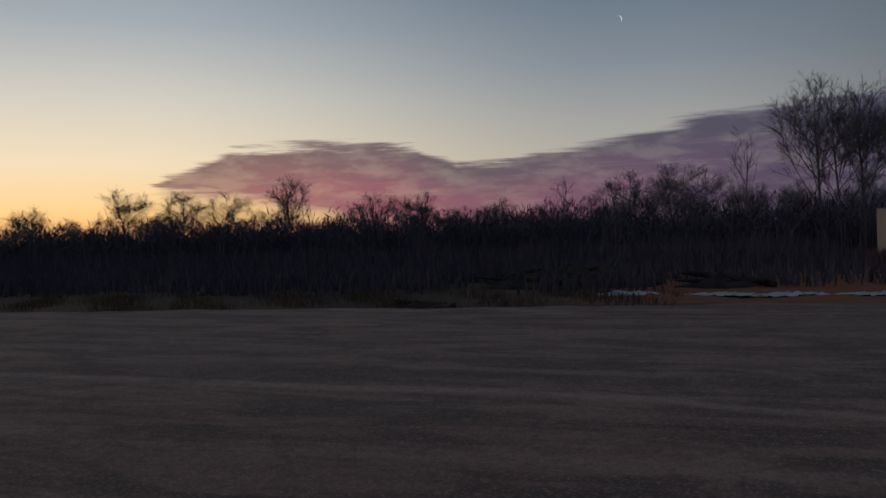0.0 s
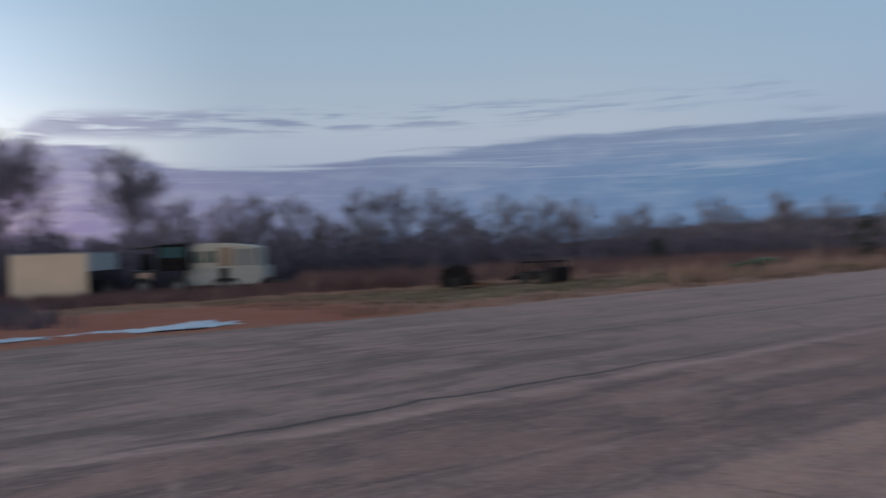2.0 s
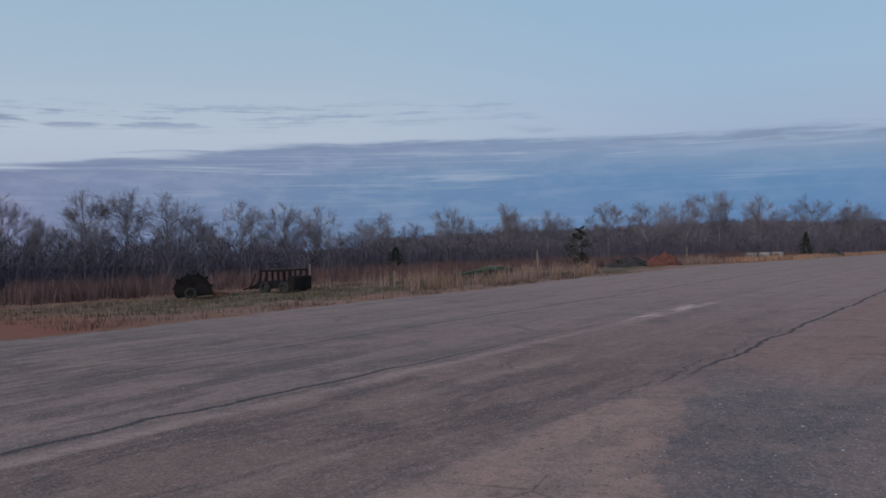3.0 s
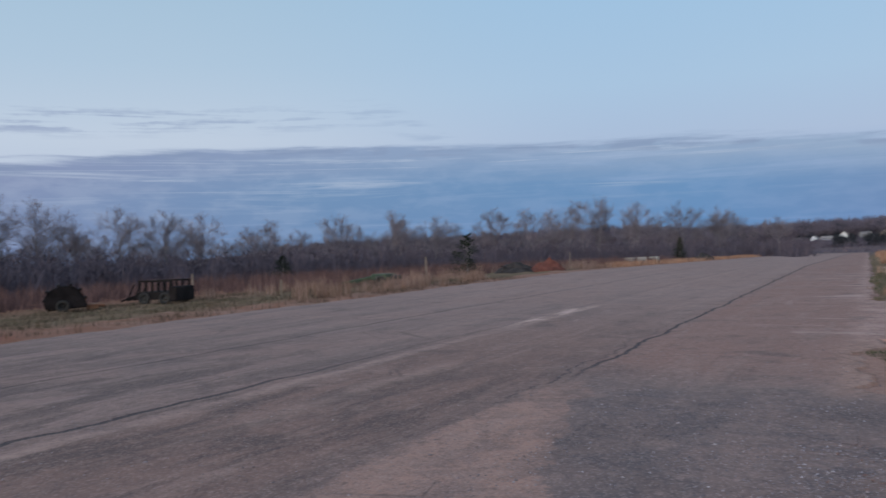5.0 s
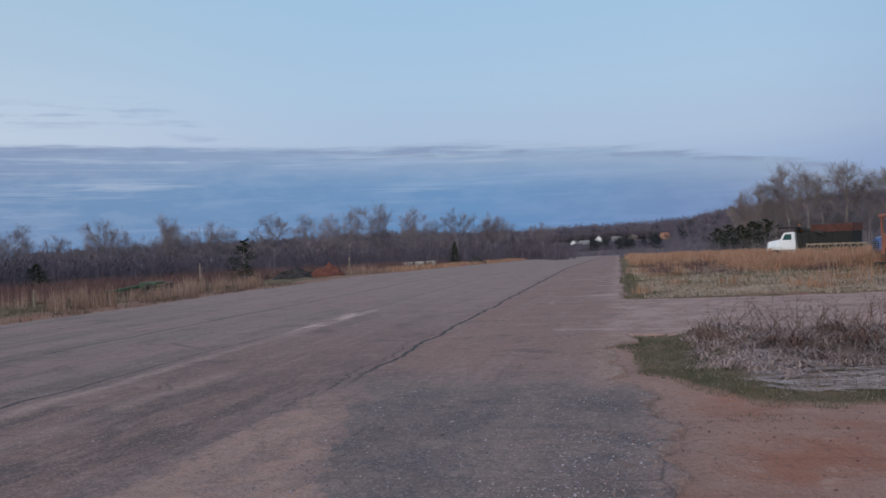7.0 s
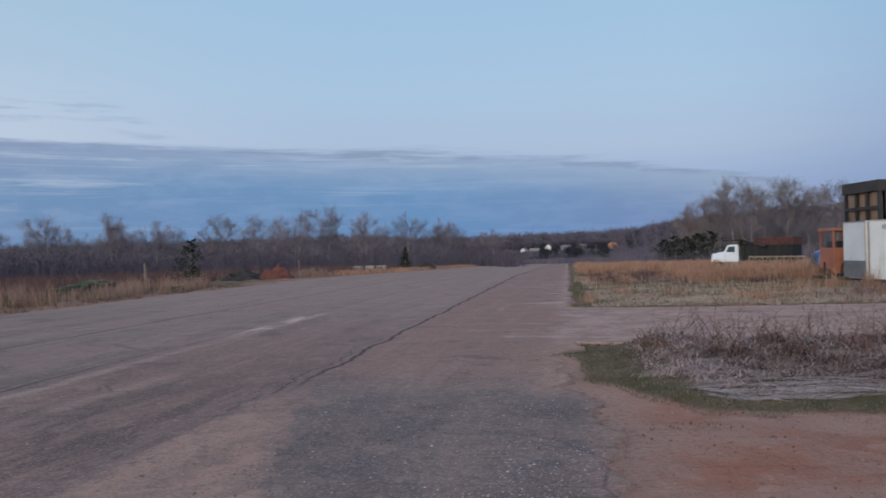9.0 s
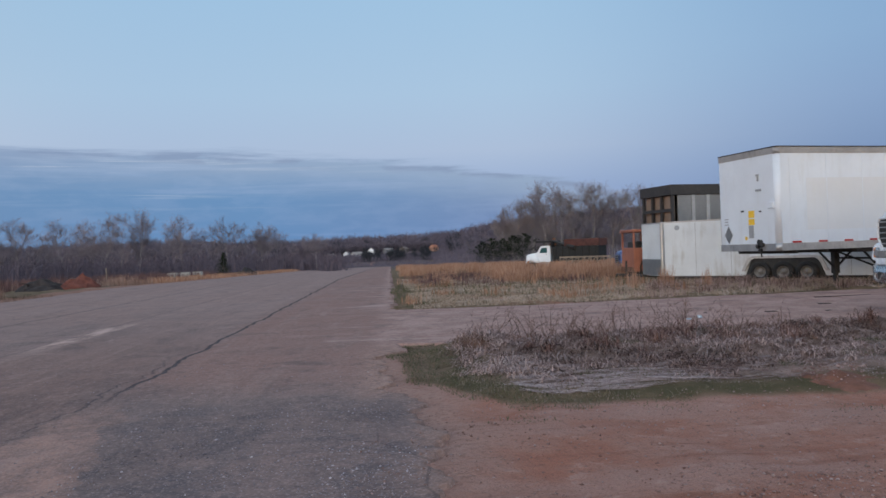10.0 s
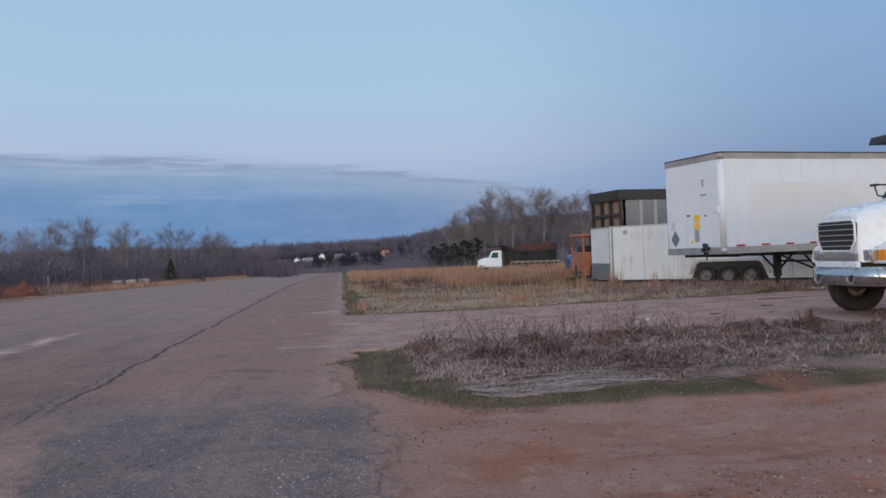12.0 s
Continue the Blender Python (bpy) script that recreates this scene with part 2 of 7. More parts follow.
def stalks(name, colours, rough=0.9, soft=0.0):
    """Grass, twigs and leaves: a colour for each loose blade, from a range, with patches across the ground."""
    m = bpy.data.materials.new(name)
    m.use_nodes = True
    k = Nodes(m.node_tree)
    geo = k.n("ShaderNodeNewGeometry")
    n = len(colours)
    patch = k.noise(geo.outputs["Position"], 0.35, 3.0)
    f = k.math("ADD", k.math("MULTIPLY", geo.outputs["Random Per Island"], 0.55), k.math("SUBTRACT", k.math("MULTIPLY", patch, 1.1), 0.33), clamp=True)
    c = k.ramp(f, [((i + 0.5) / n, (col[0] * 1.03, col[1] * 0.965, col[2] * 1.07)) for i, col in enumerate(colours)])
    d = k.n("ShaderNodeBsdfDiffuse")
    k.put(d.inputs[0], c)
    out = d.outputs[0]
    if soft:
        tr = k.n("ShaderNodeBsdfTranslucent")
        k.put(tr.inputs[0], c)
        ms = k.n("ShaderNodeMixShader")
        ms.inputs[0].default_value = soft
        k.put(ms.inputs[1], out)
        k.put(ms.inputs[2], tr.outputs[0])
        out = ms.outputs[0]
    k.put(k.n("ShaderNodeOutputMaterial").inputs[0], out)
    return m


def asphalt_material():
    """Old bleached asphalt: lanes along x, dusty seams, cracks, washed-in red soil and a fresher dark patch."""
    m = bpy.data.materials.new("old_asphalt")
    m.use_nodes = True
    k = Nodes(m.node_tree)
    co = k.n("ShaderNodeTexCoord").outputs["Object"]
    x, y, _ = k.parts(co)
    long = k.noise(k.scaled(co, 0.07, 1.1, 1), 1.0, 4.0, 0.6)
    patch = k.noise(co, 0.28, 4.0, 0.6, 0.6)
    grit = k.math("ADD", k.math("MULTIPLY", k.noise(co, 38.0, 3.0, 0.7), 0.6), k.math("MULTIPLY", k.noise(co, 5.0, 5.0, 0.7), 0.4))
    stone = k.n("ShaderNodeTexVoronoi", feature="F1")
    k.put(stone.inputs["Vector"], co)
    stone.inputs["Scale"].default_value = 30.0
    wig = k.math("MULTIPLY", k.math("SUBTRACT", k.noise(k.scaled(co, 0.6, 0.25, 1), 1.0, 5.0, 0.65), 0.5), 0.9)
    wig2 = k.math("MULTIPLY", k.math("SUBTRACT", k.noise(co, 0.9, 5.0, 0.65), 0.5), 1.6)
    mott_ = k.noise(co, 9.0, 5.0, 0.7)
    c = k.mix(k.range(long, 0.3, 0.7), (0.150, 0.120, 0.110), (0.245, 0.188, 0.164))
    c = k.mix(k.range(x, 10.0, 30.0, 0.0, 0.6), c, (0.31, 0.235, 0.204))
    c = k.mix(k.math("MULTIPLY", k.range(patch, 0.42, 0.66), 0.75), c, (0.26, 0.19, 0.162))
    # the brown lane between the crack and the edge, and the lane beyond it
    brown = k.math("MULTIPLY", k.range(k.math("ADD", y, wig2), 3.6, 2.9), k.range(k.math("ADD", x, wig2), 8.5, 10.5))
    c = k.mix(k.math("MULTIPLY", brown, k.range(patch, 0.25, 0.6, 0.45, 0.95)), c, (0.25, 0.160, 0.130))
    brown2 = k.math("MULTIPLY", k.range(k.math("ABSOLUTE", k.math("SUBTRACT", k.math("ADD", y, wig), 4.9)), 0.9, 2.0, 1.0, 0.0), k.range(x, 22.0, 10.0))
    c = k.mix(k.math("MULTIPLY", brown2, 0.75), c, (0.20, 0.132, 0.108))
    # crumbling darker streaks in the near lanes
    worn = k.math("MULTIPLY", k.range(k.noise(k.scaled(co, 0.35, 1.3, 1), 1.2, 6.0, 0.72, 0.6), 0.44, 0.58), k.math("MULTIPLY", k.range(x, 14.0, 6.0), k.range(y, 3.0, 3.8)))
    c = k.mix(k.math("MULTIPLY", worn, 0.7), c, (0.082, 0.066, 0.062))
    # pale dust along the second seam
    seam = k.math("ABSOLUTE", k.math("SUBTRACT", k.math("ADD", y, k.math("MULTIPLY", wig, 0.5)), k.range(x, -2.0, 3.5, 7.1, 6.2)))
    dust = k.math("MULTIPLY", k.range(seam, 0.02, 0.2, 1.0, 0.0), k.range(k.noise(k.scaled(co, 0.35, 1.5, 1), 1.0, 4.0), 0.25, 0.5))
    dust = k.math("MULTIPLY", dust, k.range(k.noise(co, 7.0, 4.0, 0.7), 0.3, 0.6, 0.45, 1.0))
    c = k.mix(k.math("MULTIPLY", dust, k.range(x, 10.0, 15.0, 0.75, 0.3)), c, (0.37, 0.285, 0.24))
    seam2 = k.math("ABSOLUTE", k.math("SUBTRACT", k.math("ADD", y, k.math("MULTIPLY", wig, 0.6)), 5.1))
    c = k.mix(k.math("MULTIPLY", k.math("MULTIPLY", k.range(seam2, 0.0, 0.28, 0.55, 0.0), k.range(patch, 0.4, 0.6)), k.range(x, 16.0, 9.0)), c, (0.35, 0.26, 0.215))
    spill = k.math("MULTIPLY", k.range(k.math("ABSOLUTE", k.math("SUBTRACT", k.math("ADD", y, k.math("MULTIPLY", wig2, 0.25)), 6.35)), 0.12, 0.34, 1.0, 0.0), k.range(k.math("ABSOLUTE", k.math("SUBTRACT", x, 17.3)), 1.5, 3.4, 1.0, 0.0))
    c = k.mix(k.math("MULTIPLY", spill, k.range(k.noise(k.scaled(co, 0.8, 3.0, 1), 1.0, 5.0, 0.7), 0.38, 0.6)), c, (0.52, 0.41, 0.35))
    wash = k.math("MULTIPLY", k.range(k.noise(k.scaled(co, 0.8, 0.3, 1), 1.0, 5.0, 0.65), 0.54, 0.64), k.math("MULTIPLY", k.range(y, 2.6, 0.8), k.math("MULTIPLY", k.range(x, 11.5, 13.5), k.range(x, 45.0, 32.0))))
    c = k.mix(k.math("MULTIPLY", wash, k.range(y, -3.0, -1.0, 0.2, 0.75)), c, (0.44, 0.345, 0.30))
    drag = k.range(k.noise(k.scaled(co, 0.16, 1.9, 1), 1.0, 6.0, 0.7, 0.3), 0.5, 0.68)
    c = k.mix(k.math("MULTIPLY", drag, 0.55), c, (0.30, 0.225, 0.19))
    # scattered pale scuffs
    scuff = k.range(k.noise(k.scaled(co, 0.5, 2.2, 1), 0.8, 5.0, 0.6), 0.62, 0.74)
    c = k.mix(k.math("MULTIPLY", scuff, 0.5), c, (0.38, 0.31, 0.28))
    # fresher dark patch at the broken edge
    px = k.range(k.math("ABSOLUTE", k.math("ADD", k.math("SUBTRACT", x, 6.2), k.math("ADD", k.math("MULTIPLY", wig2, 2.4), k.math("MULTIPLY", k.math("SUBTRACT", k.noise(co, 4.0, 6.0, 0.75), 0.5), 3.0)))), 1.7, 2.9, 1.0, 0.0)
    py = k.range(k.math("ABSOLUTE", k.math("ADD", k.math("SUBTRACT", y, 1.15), k.math("ADD", k.math("MULTIPLY", wig2, 0.5), k.math("MULTIPLY", k.math("SUBTRACT", k.noise(co, 6.0, 5.0, 0.7), 0.5), 0.7)))), 1.65, 1.8, 1.0, 0.0)
    c = k.mix(k.math("MULTIPLY", k.math("MULTIPLY", px, py), k.range(k.noise(co, 1.7, 6.0, 0.75), 0.36, 0.58, 0.95, 0.3)), c, (0.116, 0.103, 0.104))
    # washed-in soil, a tongue between the dark patch and the crack
    edge = k.math("ADD", k.math("SUBTRACT", y, k.range(x, 4.5, 7.5, 1.9, 2.75, False)), k.math("ADD", k.math("MULTIPLY", wig2, 0.45), k.math("MULTIPLY", k.math("SUBTRACT", k.noise(co, 5.0, 6.0, 0.75), 0.5), 0.8)))
    tongue = k.math("MULTIPLY", k.range(edge, -0.05, 0.05), k.range(k.math("ADD", k.math("SUBTRACT", y, 3.25), k.math("ADD", k.math("MULTIPLY", wig2, 0.3), k.math("MULTIPLY", k.math("SUBTRACT", k.noise(co, 5.0, 6.0, 0.75), 0.5), 0.6))), -0.03, 0.15, 1.0, 0.0))
    tongue = k.math("MULTIPLY", tongue, k.range(k.math("ADD", x, wig2), 7.7, 9.0, 1.0, 0.0))
    c = k.mix(k.math("MULTIPLY", tongue, k.range(k.noise(co, 2.6, 6.0, 0.72), 0.36, 0.6, 1.0, 0.5)), c, (0.34, 0.228, 0.180))
    rim = k.math("MULTIPLY", k.range(k.math("ADD", y, k.math("MULTIPLY", wig2, 0.5)), 0.15, 0.6, 1.0, 0.0), k.range(k.math("ADD", x, wig2), 8.0, 9.4))
    c = k.mix(k.math("MULTIPLY", rim, k.range(k.noise(co, 1.2, 6.0, 0.72), 0.4, 0.6, 0.2, 0.9)), c, (0.40, 0.29, 0.245))
    lip = k.math("ADD", y, k.math("ADD", k.math("MULTIPLY", wig2, 0.3), k.math("MULTIPLY", k.math("SUBTRACT", k.noise(co, 7.0, 6.0, 0.75), 0.5), 0.9)))
    lip = k.math("MULTIPLY", k.range(lip, 0.2, 0.7, 1.0, 0.0), k.math("MULTIPLY", k.range(x, 14.0, 12.0), k.range(k.math("ADD", x, wig2), 8.0, 9.2)))
    c = k.mix(k.math("MULTIPLY", lip, 0.85), c, k.mix(k.range(mott_, 0.4, 0.6), (0.36, 0.25, 0.195), (0.25, 0.165, 0.125)))
    dusted = k.math("ADD", y, k.math("ADD", k.math("MULTIPLY", wig2, 0.25), k.math("MULTIPLY", k.math("SUBTRACT", mott_, 0.5), 0.8)))
    c = k.mix(k.math("MULTIPLY", k.range(dusted, -0.28, 0.05, 0.8, 0.0), k.range(x, 10.0, 8.5)), c, (0.27, 0.185, 0.145))
    # cracks
    def crack(q, width, dark, wob, grow=1.0):
        v = k.math("ABSOLUTE", k.math("SUBTRACT", k.math("ADD", y, k.math("MULTIPLY", wig, wob)), q))
        wd = k.range(x, 8.0, 70.0, width, width * grow, False)
        return k.math("MULTIPLY", k.range(v, k.math("MULTIPLY", wd, 0.4), wd, 1.0, 0.0), dark)
    cr = k.math("MULTIPLY", crack(3.2, 0.045, 0.95, 0.5, 1.8), k.range(x, 8.0, 10.5, 0.0, 1.0))
    cr = k.math("MAXIMUM", cr, k.math("MULTIPLY", crack(6.55, 0.065, 0.95, 0.5), k.math("MULTIPLY", k.range(x, 6.0, 12.0, 1.0, 0.3), k.range(x, 0.5, 3.5))))
    cr = k.math("MAXIMUM", cr, k.math("MULTIPLY", crack(9.6, 0.07, 0.55, 0.35), k.range(x, 0.5, 5.0, 0.2, 1.0)))
    cr = k.math("MAXIMUM", cr, crack(12.9, 0.07, 0.35, 0.4))
    cr = k.math("MAXIMUM", cr, k.math("MULTIPLY", crack(3.4, 0.03, 0.6, 1.1), k.math("MULTIPLY", k.range(x, 9.0, 16.0, 1.0, 0.2), k.range(x, 6.0, 9.0, 0.15, 1.0))))
    web = k.n("ShaderNodeTexVoronoi", feature="DISTANCE_TO_EDGE")
    k.put(web.inputs["Vector"], k.mix(0.12, co, k.n("ShaderNodeTexNoise").outputs[1], "ADD"))
    web.inputs["Scale"].default_value = 0.6
    cr = k.math("MAXIMUM", cr, k.math("MULTIPLY", k.range(web.outputs[0], 0.002, 0.010, 0.4, 0.0), k.range(patch, 0.5, 0.62)))
    mott = k.noise(co, 1.1, 7.0, 0.72, 0.5)
    c = k.mix(k.math("MULTIPLY", k.range(mott, 0.5, 0.7), 0.55), c, (0.085, 0.072, 0.07))
    c = k.mix(k.math("MULTIPLY", k.range(mott, 0.46, 0.3), 0.5), c, (0.31, 0.235, 0.2))
    speck = k.noise(co, 13.0, 5.0, 0.75)
    c = k.mix(k.range(speck, 0.52, 0.68, 0.0, 0.45), c, (0.075, 0.062, 0.06))
    c = k.mix(k.range(speck, 0.46, 0.34, 0.0, 0.4), c, (0.36, 0.28, 0.245))
    c = k.mix(cr, c, (0.045, 0.042, 0.045))
    c = k.mix(k.math("MULTIPLY", k.range(stone.outputs[0], 0.1, 0.45, 1.0, 0.0), 0.45), c, (0.36, 0.30, 0.275))
    c = k.mix(k.math("MULTIPLY", k.range(grit, 0.45, 0.75), 0.6), c, (0.065, 0.058, 0.06))
    c = k.mix(1.0, c, (1.13, 0.965, 0.97), "MULTIPLY")
    p = k.n("ShaderNodeBsdfPrincipled")
    k.put(p.inputs["Base Color"], c)
    p.inputs["Roughness"].default_value = 0.93
    p.inputs["Specular IOR Level"].default_value = 0.2
    b = k.n("ShaderNodeBump")
    b.inputs["Strength"].default_value, b.inputs["Distance"].default_value = 0.7, 0.012
    k.put(b.inputs["Height"], k.math("SUBTRACT", k.math("ADD", grit, k.math("MULTIPLY", stone.outputs[0], 0.6)), k.math("MULTIPLY", cr, 1.5)))
    k.put(p.inputs["Normal"], b.outputs[0])
    k.put(k.n("ShaderNodeOutputMaterial").inputs[0], p.outputs[0])
    return m


def ground_material():
    """Red clay where it is bare, short winter grass elsewhere, woodland floor far off."""
    m = bpy.data.materials.new("red_clay_and_grass")
    m.use_nodes = True
    k = Nodes(m.node_tree)
    co = k.n("ShaderNodeTexCoord").outputs["Object"]
    x, y, _ = k.parts(co)
    wob = k.math("MULTIPLY", k.math("SUBTRACT", k.noise(co, 0.5, 5.0, 0.6), 0.5), 2.2)
    big, mid, fine = k.noise(co, 0.13, 4.0, 0.6), k.noise(co, 1.3, 5.0, 0.65), k.noise(co, 16.0, 4.0, 0.7)
    clay = k.mix(k.range(mid, 0.35, 0.66), (0.27, 0.140, 0.098), (0.30, 0.200, 0.160))
    clay = k.mix(k.math("MULTIPLY", k.range(k.noise(k.scaled(co, 0.9, 0.35, 1), 0.9, 3.0), 0.45, 0.62), 0.7), clay, (0.31, 0.222, 0.185))
    clay = k.mix(k.math("MULTIPLY", k.range(k.noise(k.scaled(co, 2.2, 0.5, 1), 1.0, 5.0, 0.7, 0.5), 0.52, 0.66), 0.6), clay, (0.20, 0.098, 0.066))
    clay = k.mix(k.math("MULTIPLY", k.range(fine, 0.52, 0.78), 0.7), clay, (0.15, 0.09, 0.068))
    clay = k.mix(k.math("MULTIPLY", k.range(k.noise(co, 55.0, 3.0, 0.7), 0.5, 0.66), 0.4), clay, (0.115, 0.07, 0.055))
    clay = k.mix(k.math("MULTIPLY", k.range(k.noise(co, 4.0, 6.0, 0.75), 0.54, 0.68), 0.5), clay, (0.40, 0.31, 0.26))
    turf = k.mix(k.range(mid, 0.3, 0.7), (0.085, 0.083, 0.043), (0.18, 0.14, 0.095))
    turf = k.mix(k.range(fine, 0.45, 0.75), turf, (0.12, 0.09, 0.055))
    litter = k.mix(k.range(mid, 0.3, 0.7), (0.13, 0.075, 0.05), (0.22, 0.125, 0.085))
    c = k.mix(k.math("MAXIMUM", k.range(k.math("ADD", y, wob), 22.0, 32.0), k.range(x, 3.0, -3.0)), turf, litter)
    # far woodland floor, its colour greyed a little for haze
    c = k.mix(k.range(x, 90.0, 160.0), c, (0.095, 0.083, 0.083))
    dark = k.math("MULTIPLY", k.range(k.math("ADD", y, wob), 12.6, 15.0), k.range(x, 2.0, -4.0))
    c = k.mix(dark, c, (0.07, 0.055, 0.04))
    mat_ = k.math("MULTIPLY", k.math("MULTIPLY", k.range(x, 8.0, 8.6), k.range(x, 14.0, 13.4)), k.range(k.math("ADD", y, k.math("MULTIPLY", wob, 0.3)), -0.7, -1.5))
    c = k.mix(k.math("MULTIPLY", mat_, 0.85), c, k.mix(k.range(mid, 0.35, 0.65), (0.13, 0.10, 0.085), (0.27, 0.225, 0.2)))
    # the bare yard at the near side and the bare strip beyond the runway
    yard = k.math("MULTIPLY", k.range(k.math("SUBTRACT", k.math("ADD", x, k.math("MULTIPLY", wob, 0.15)), k.range(y, -1.2, 0.1, 0.0, 1.9)), 7.85, 7.6), k.range(y, 2.0, 1.0))
    edge = k.math("MULTIPLY", k.math("MULTIPLY", k.range(k.math("ADD", y, wob), 18.8, 17.4), k.range(y, 14.0, 15.0)), k.range(x, 0.0, 6.0))
    strip = k.math("MULTIPLY", k.range(k.math("ADD", y, wob), 27.0, 24.0), k.range(k.math("ADD", x, wob), 15.0, 10.0))
    strip = k.math("MULTIPLY", strip, k.math("MULTIPLY", k.range(y, 15.0, 16.0), k.range(x, -4.0, -1.5)))
    tip = k.math("MULTIPLY", k.range(k.math("ABSOLUTE", k.math("ADD", y, k.math("MULTIPLY", wob, 0.2))), 0.6, 0.1), k.range(x, 23.0, 20.0))
    bare = k.math("MAXIMUM", k.math("MAXIMUM", yard, strip), k.math("MAXIMUM", k.math("MULTIPLY", edge, 0.7), tip))
    bare = k.math("MAXIMUM", bare, k.math("MULTIPLY", k.math("MULTIPLY", k.range(big, 0.6, 0.7), k.range(x, 60.0, 20.0)), k.math("SUBTRACT", 1.0, mat_)))
    red = k.mix(k.math("MULTIPLY", strip, 0.85), clay, (0.20, 0.085, 0.055))
    c = k.mix(bare, c, red)
    wob2 = k.math("MULTIPLY", k.math("SUBTRACT", k.noise(co, 2.2, 5.0, 0.7), 0.5), 0.9)
    close = k.math("MAXIMUM", k.range(k.math("ADD", y, wob2), -1.25, -0.9), k.range(k.math("ADD", x, wob2), 8.4, 8.1))
    close = k.math("MULTIPLY", close, k.math("SUBTRACT", 1.0, yard))
    close = k.math("MULTIPLY", close, k.math("MULTIPLY", k.range(k.math("ADD", y, k.math("MULTIPLY", wob2, 0.3)), 0.1, -0.15), k.math("MULTIPLY", k.range(x, 13.2, 12.8), k.range(x, 7.2, 7.6))))
    c = k.mix(k.math("MULTIPLY", close, 0.8), c, k.mix(k.range(mid, 0.35, 0.65), (0.06, 0.062, 0.032), (0.125, 0.105, 0.066)))
    dead = k.math("MULTIPLY", k.math("MULTIPLY", k.range(x, 21.5, 23.5), k.range(x, 48.0, 40.0)), k.math("MULTIPLY", k.range(y, -0.6, -2.0), k.range(mid, 0.35, 0.55)))
    c = k.mix(k.math("MULTIPLY", dead, 0.8), c, (0.30, 0.235, 0.165))
    sand = k.math("MULTIPLY", k.range(k.math("ADD", y, k.math("MULTIPLY", wob, 0.35)), -0.85, -0.25), k.math("MULTIPLY", k.range(y, 1.5, 1.0), k.range(x, 22.0, 19.5)))
    sand = k.math("MULTIPLY", k.math("MULTIPLY", sand, k.range(k.math("ADD", x, wob), 4.4, 6.4)), k.math("SUBTRACT", 1.0, k.math("MULTIPLY", close, 0.85)))
    c = k.mix(k.math("MULTIPLY", sand, k.range(k.noise(co, 3.0, 6.0, 0.72), 0.3, 0.55, 0.35, 0.95)), c, k.mix(k.range(fine, 0.4, 0.7), (0.30, 0.222, 0.185), (0.215, 0.15, 0.122)))
    c = k.mix(1.0, c, (1.24, 1.01, 1.0), "MULTIPLY")
    p = k.n("ShaderNodeBsdfPrincipled")
    k.put(p.inputs["Base Color"], c)
    p.inputs["Roughness"].default_value = 0.95
    p.inputs["Specular IOR Level"].default_value = 0.15
    b = k.n("ShaderNodeBump")
    b.inputs["Strength"].default_value, b.inputs["Distance"].default_value = 1.0, 0.05
    k.put(b.inputs["Height"], k.math("ADD", fine, mid))
    k.put(p.inputs["Normal"], b.outputs[0])
    k.put(k.n("ShaderNodeOutputMaterial").inputs[0], p.outputs[0])
    return m


ASPHALT, GROUND = asphalt_material(), ground_material()
BARK = surface("grey_bark", (0.235, 0.21, 0.215), 0.95, vary=0.35, scale=2.0, each=0.35)
TWIG = surface("bare_twigs", (0.235, 0.20, 0.228), 0.95, vary=0.3, scale=0.6, bump=0.0, each=0.3)
BUDS = stalks("budding_twigs", [(0.21, 0.185, 0.19), (0.23, 0.205, 0.195), (0.22, 0.22, 0.165)])
PINE = stalks("pine_needles", [(0.012, 0.019, 0.013), (0.022, 0.032, 0.019), (0.034, 0.044, 0.025)])
BRUSH = stalks("winter_brush", [(0.070, 0.066, 0.078), (0.105, 0.095, 0.108), (0.150, 0.130, 0.140)])
VERGE = stalks("verge_broomsedge", [(0.19, 0.125, 0.09), (0.30, 0.21, 0.15), (0.42, 0.315, 0.24)], soft=0.2)
SEDGE = stalks("dry_broomsedge", [(0.26, 0.145, 0.085), (0.40, 0.245, 0.15), (0.52, 0.35, 0.23)], soft=0.2)
STRAW = stalks("frosted_dead_grass", [(0.17, 0.125, 0.10), (0.30, 0.24, 0.20), (0.42, 0.37, 0.33)], soft=0.15)
PALE = stalks("bleached_straw", [(0.30, 0.235, 0.16), (0.42, 0.345, 0.25), (0.55, 0.47, 0.36)], soft=0.15)
GREEN = stalks("winter_grass", [(0.06, 0.08, 0.035), (0.10, 0.11, 0.052), (0.20, 0.165, 0.10)], soft=0.2)
REDWEED = stalks("red_brown_weeds", [(0.085, 0.056, 0.052), (0.135, 0.086, 0.076), (0.21, 0.142, 0.12)])
FROST = stalks("frosty_matted_straw", [(0.10, 0.075, 0.062), (0.235, 0.19, 0.165), (0.43, 0.375, 0.335)], soft=0.1)
TURF = stalks("green_turf", [(0.052, 0.068, 0.032), (0.088, 0.098, 0.05), (0.145, 0.135, 0.082), (0.27, 0.225, 0.17)], soft=0.2)
WITHERED = stalks("withered_red_grass", [(0.085, 0.048, 0.038), (0.19, 0.115, 0.09), (0.38, 0.275, 0.22)], soft=0.1)
TUSSOCK = stalks("dead_brown_tussock", [(0.075, 0.05, 0.04), (0.26, 0.185, 0.148), (0.54, 0.43, 0.36)], soft=0.1)


# ================= ground =================
def ease(v, a, b):
    t = np.clip((v - a) / (b - a), 0, 1)
    return t * t * (3 - 2 * t)


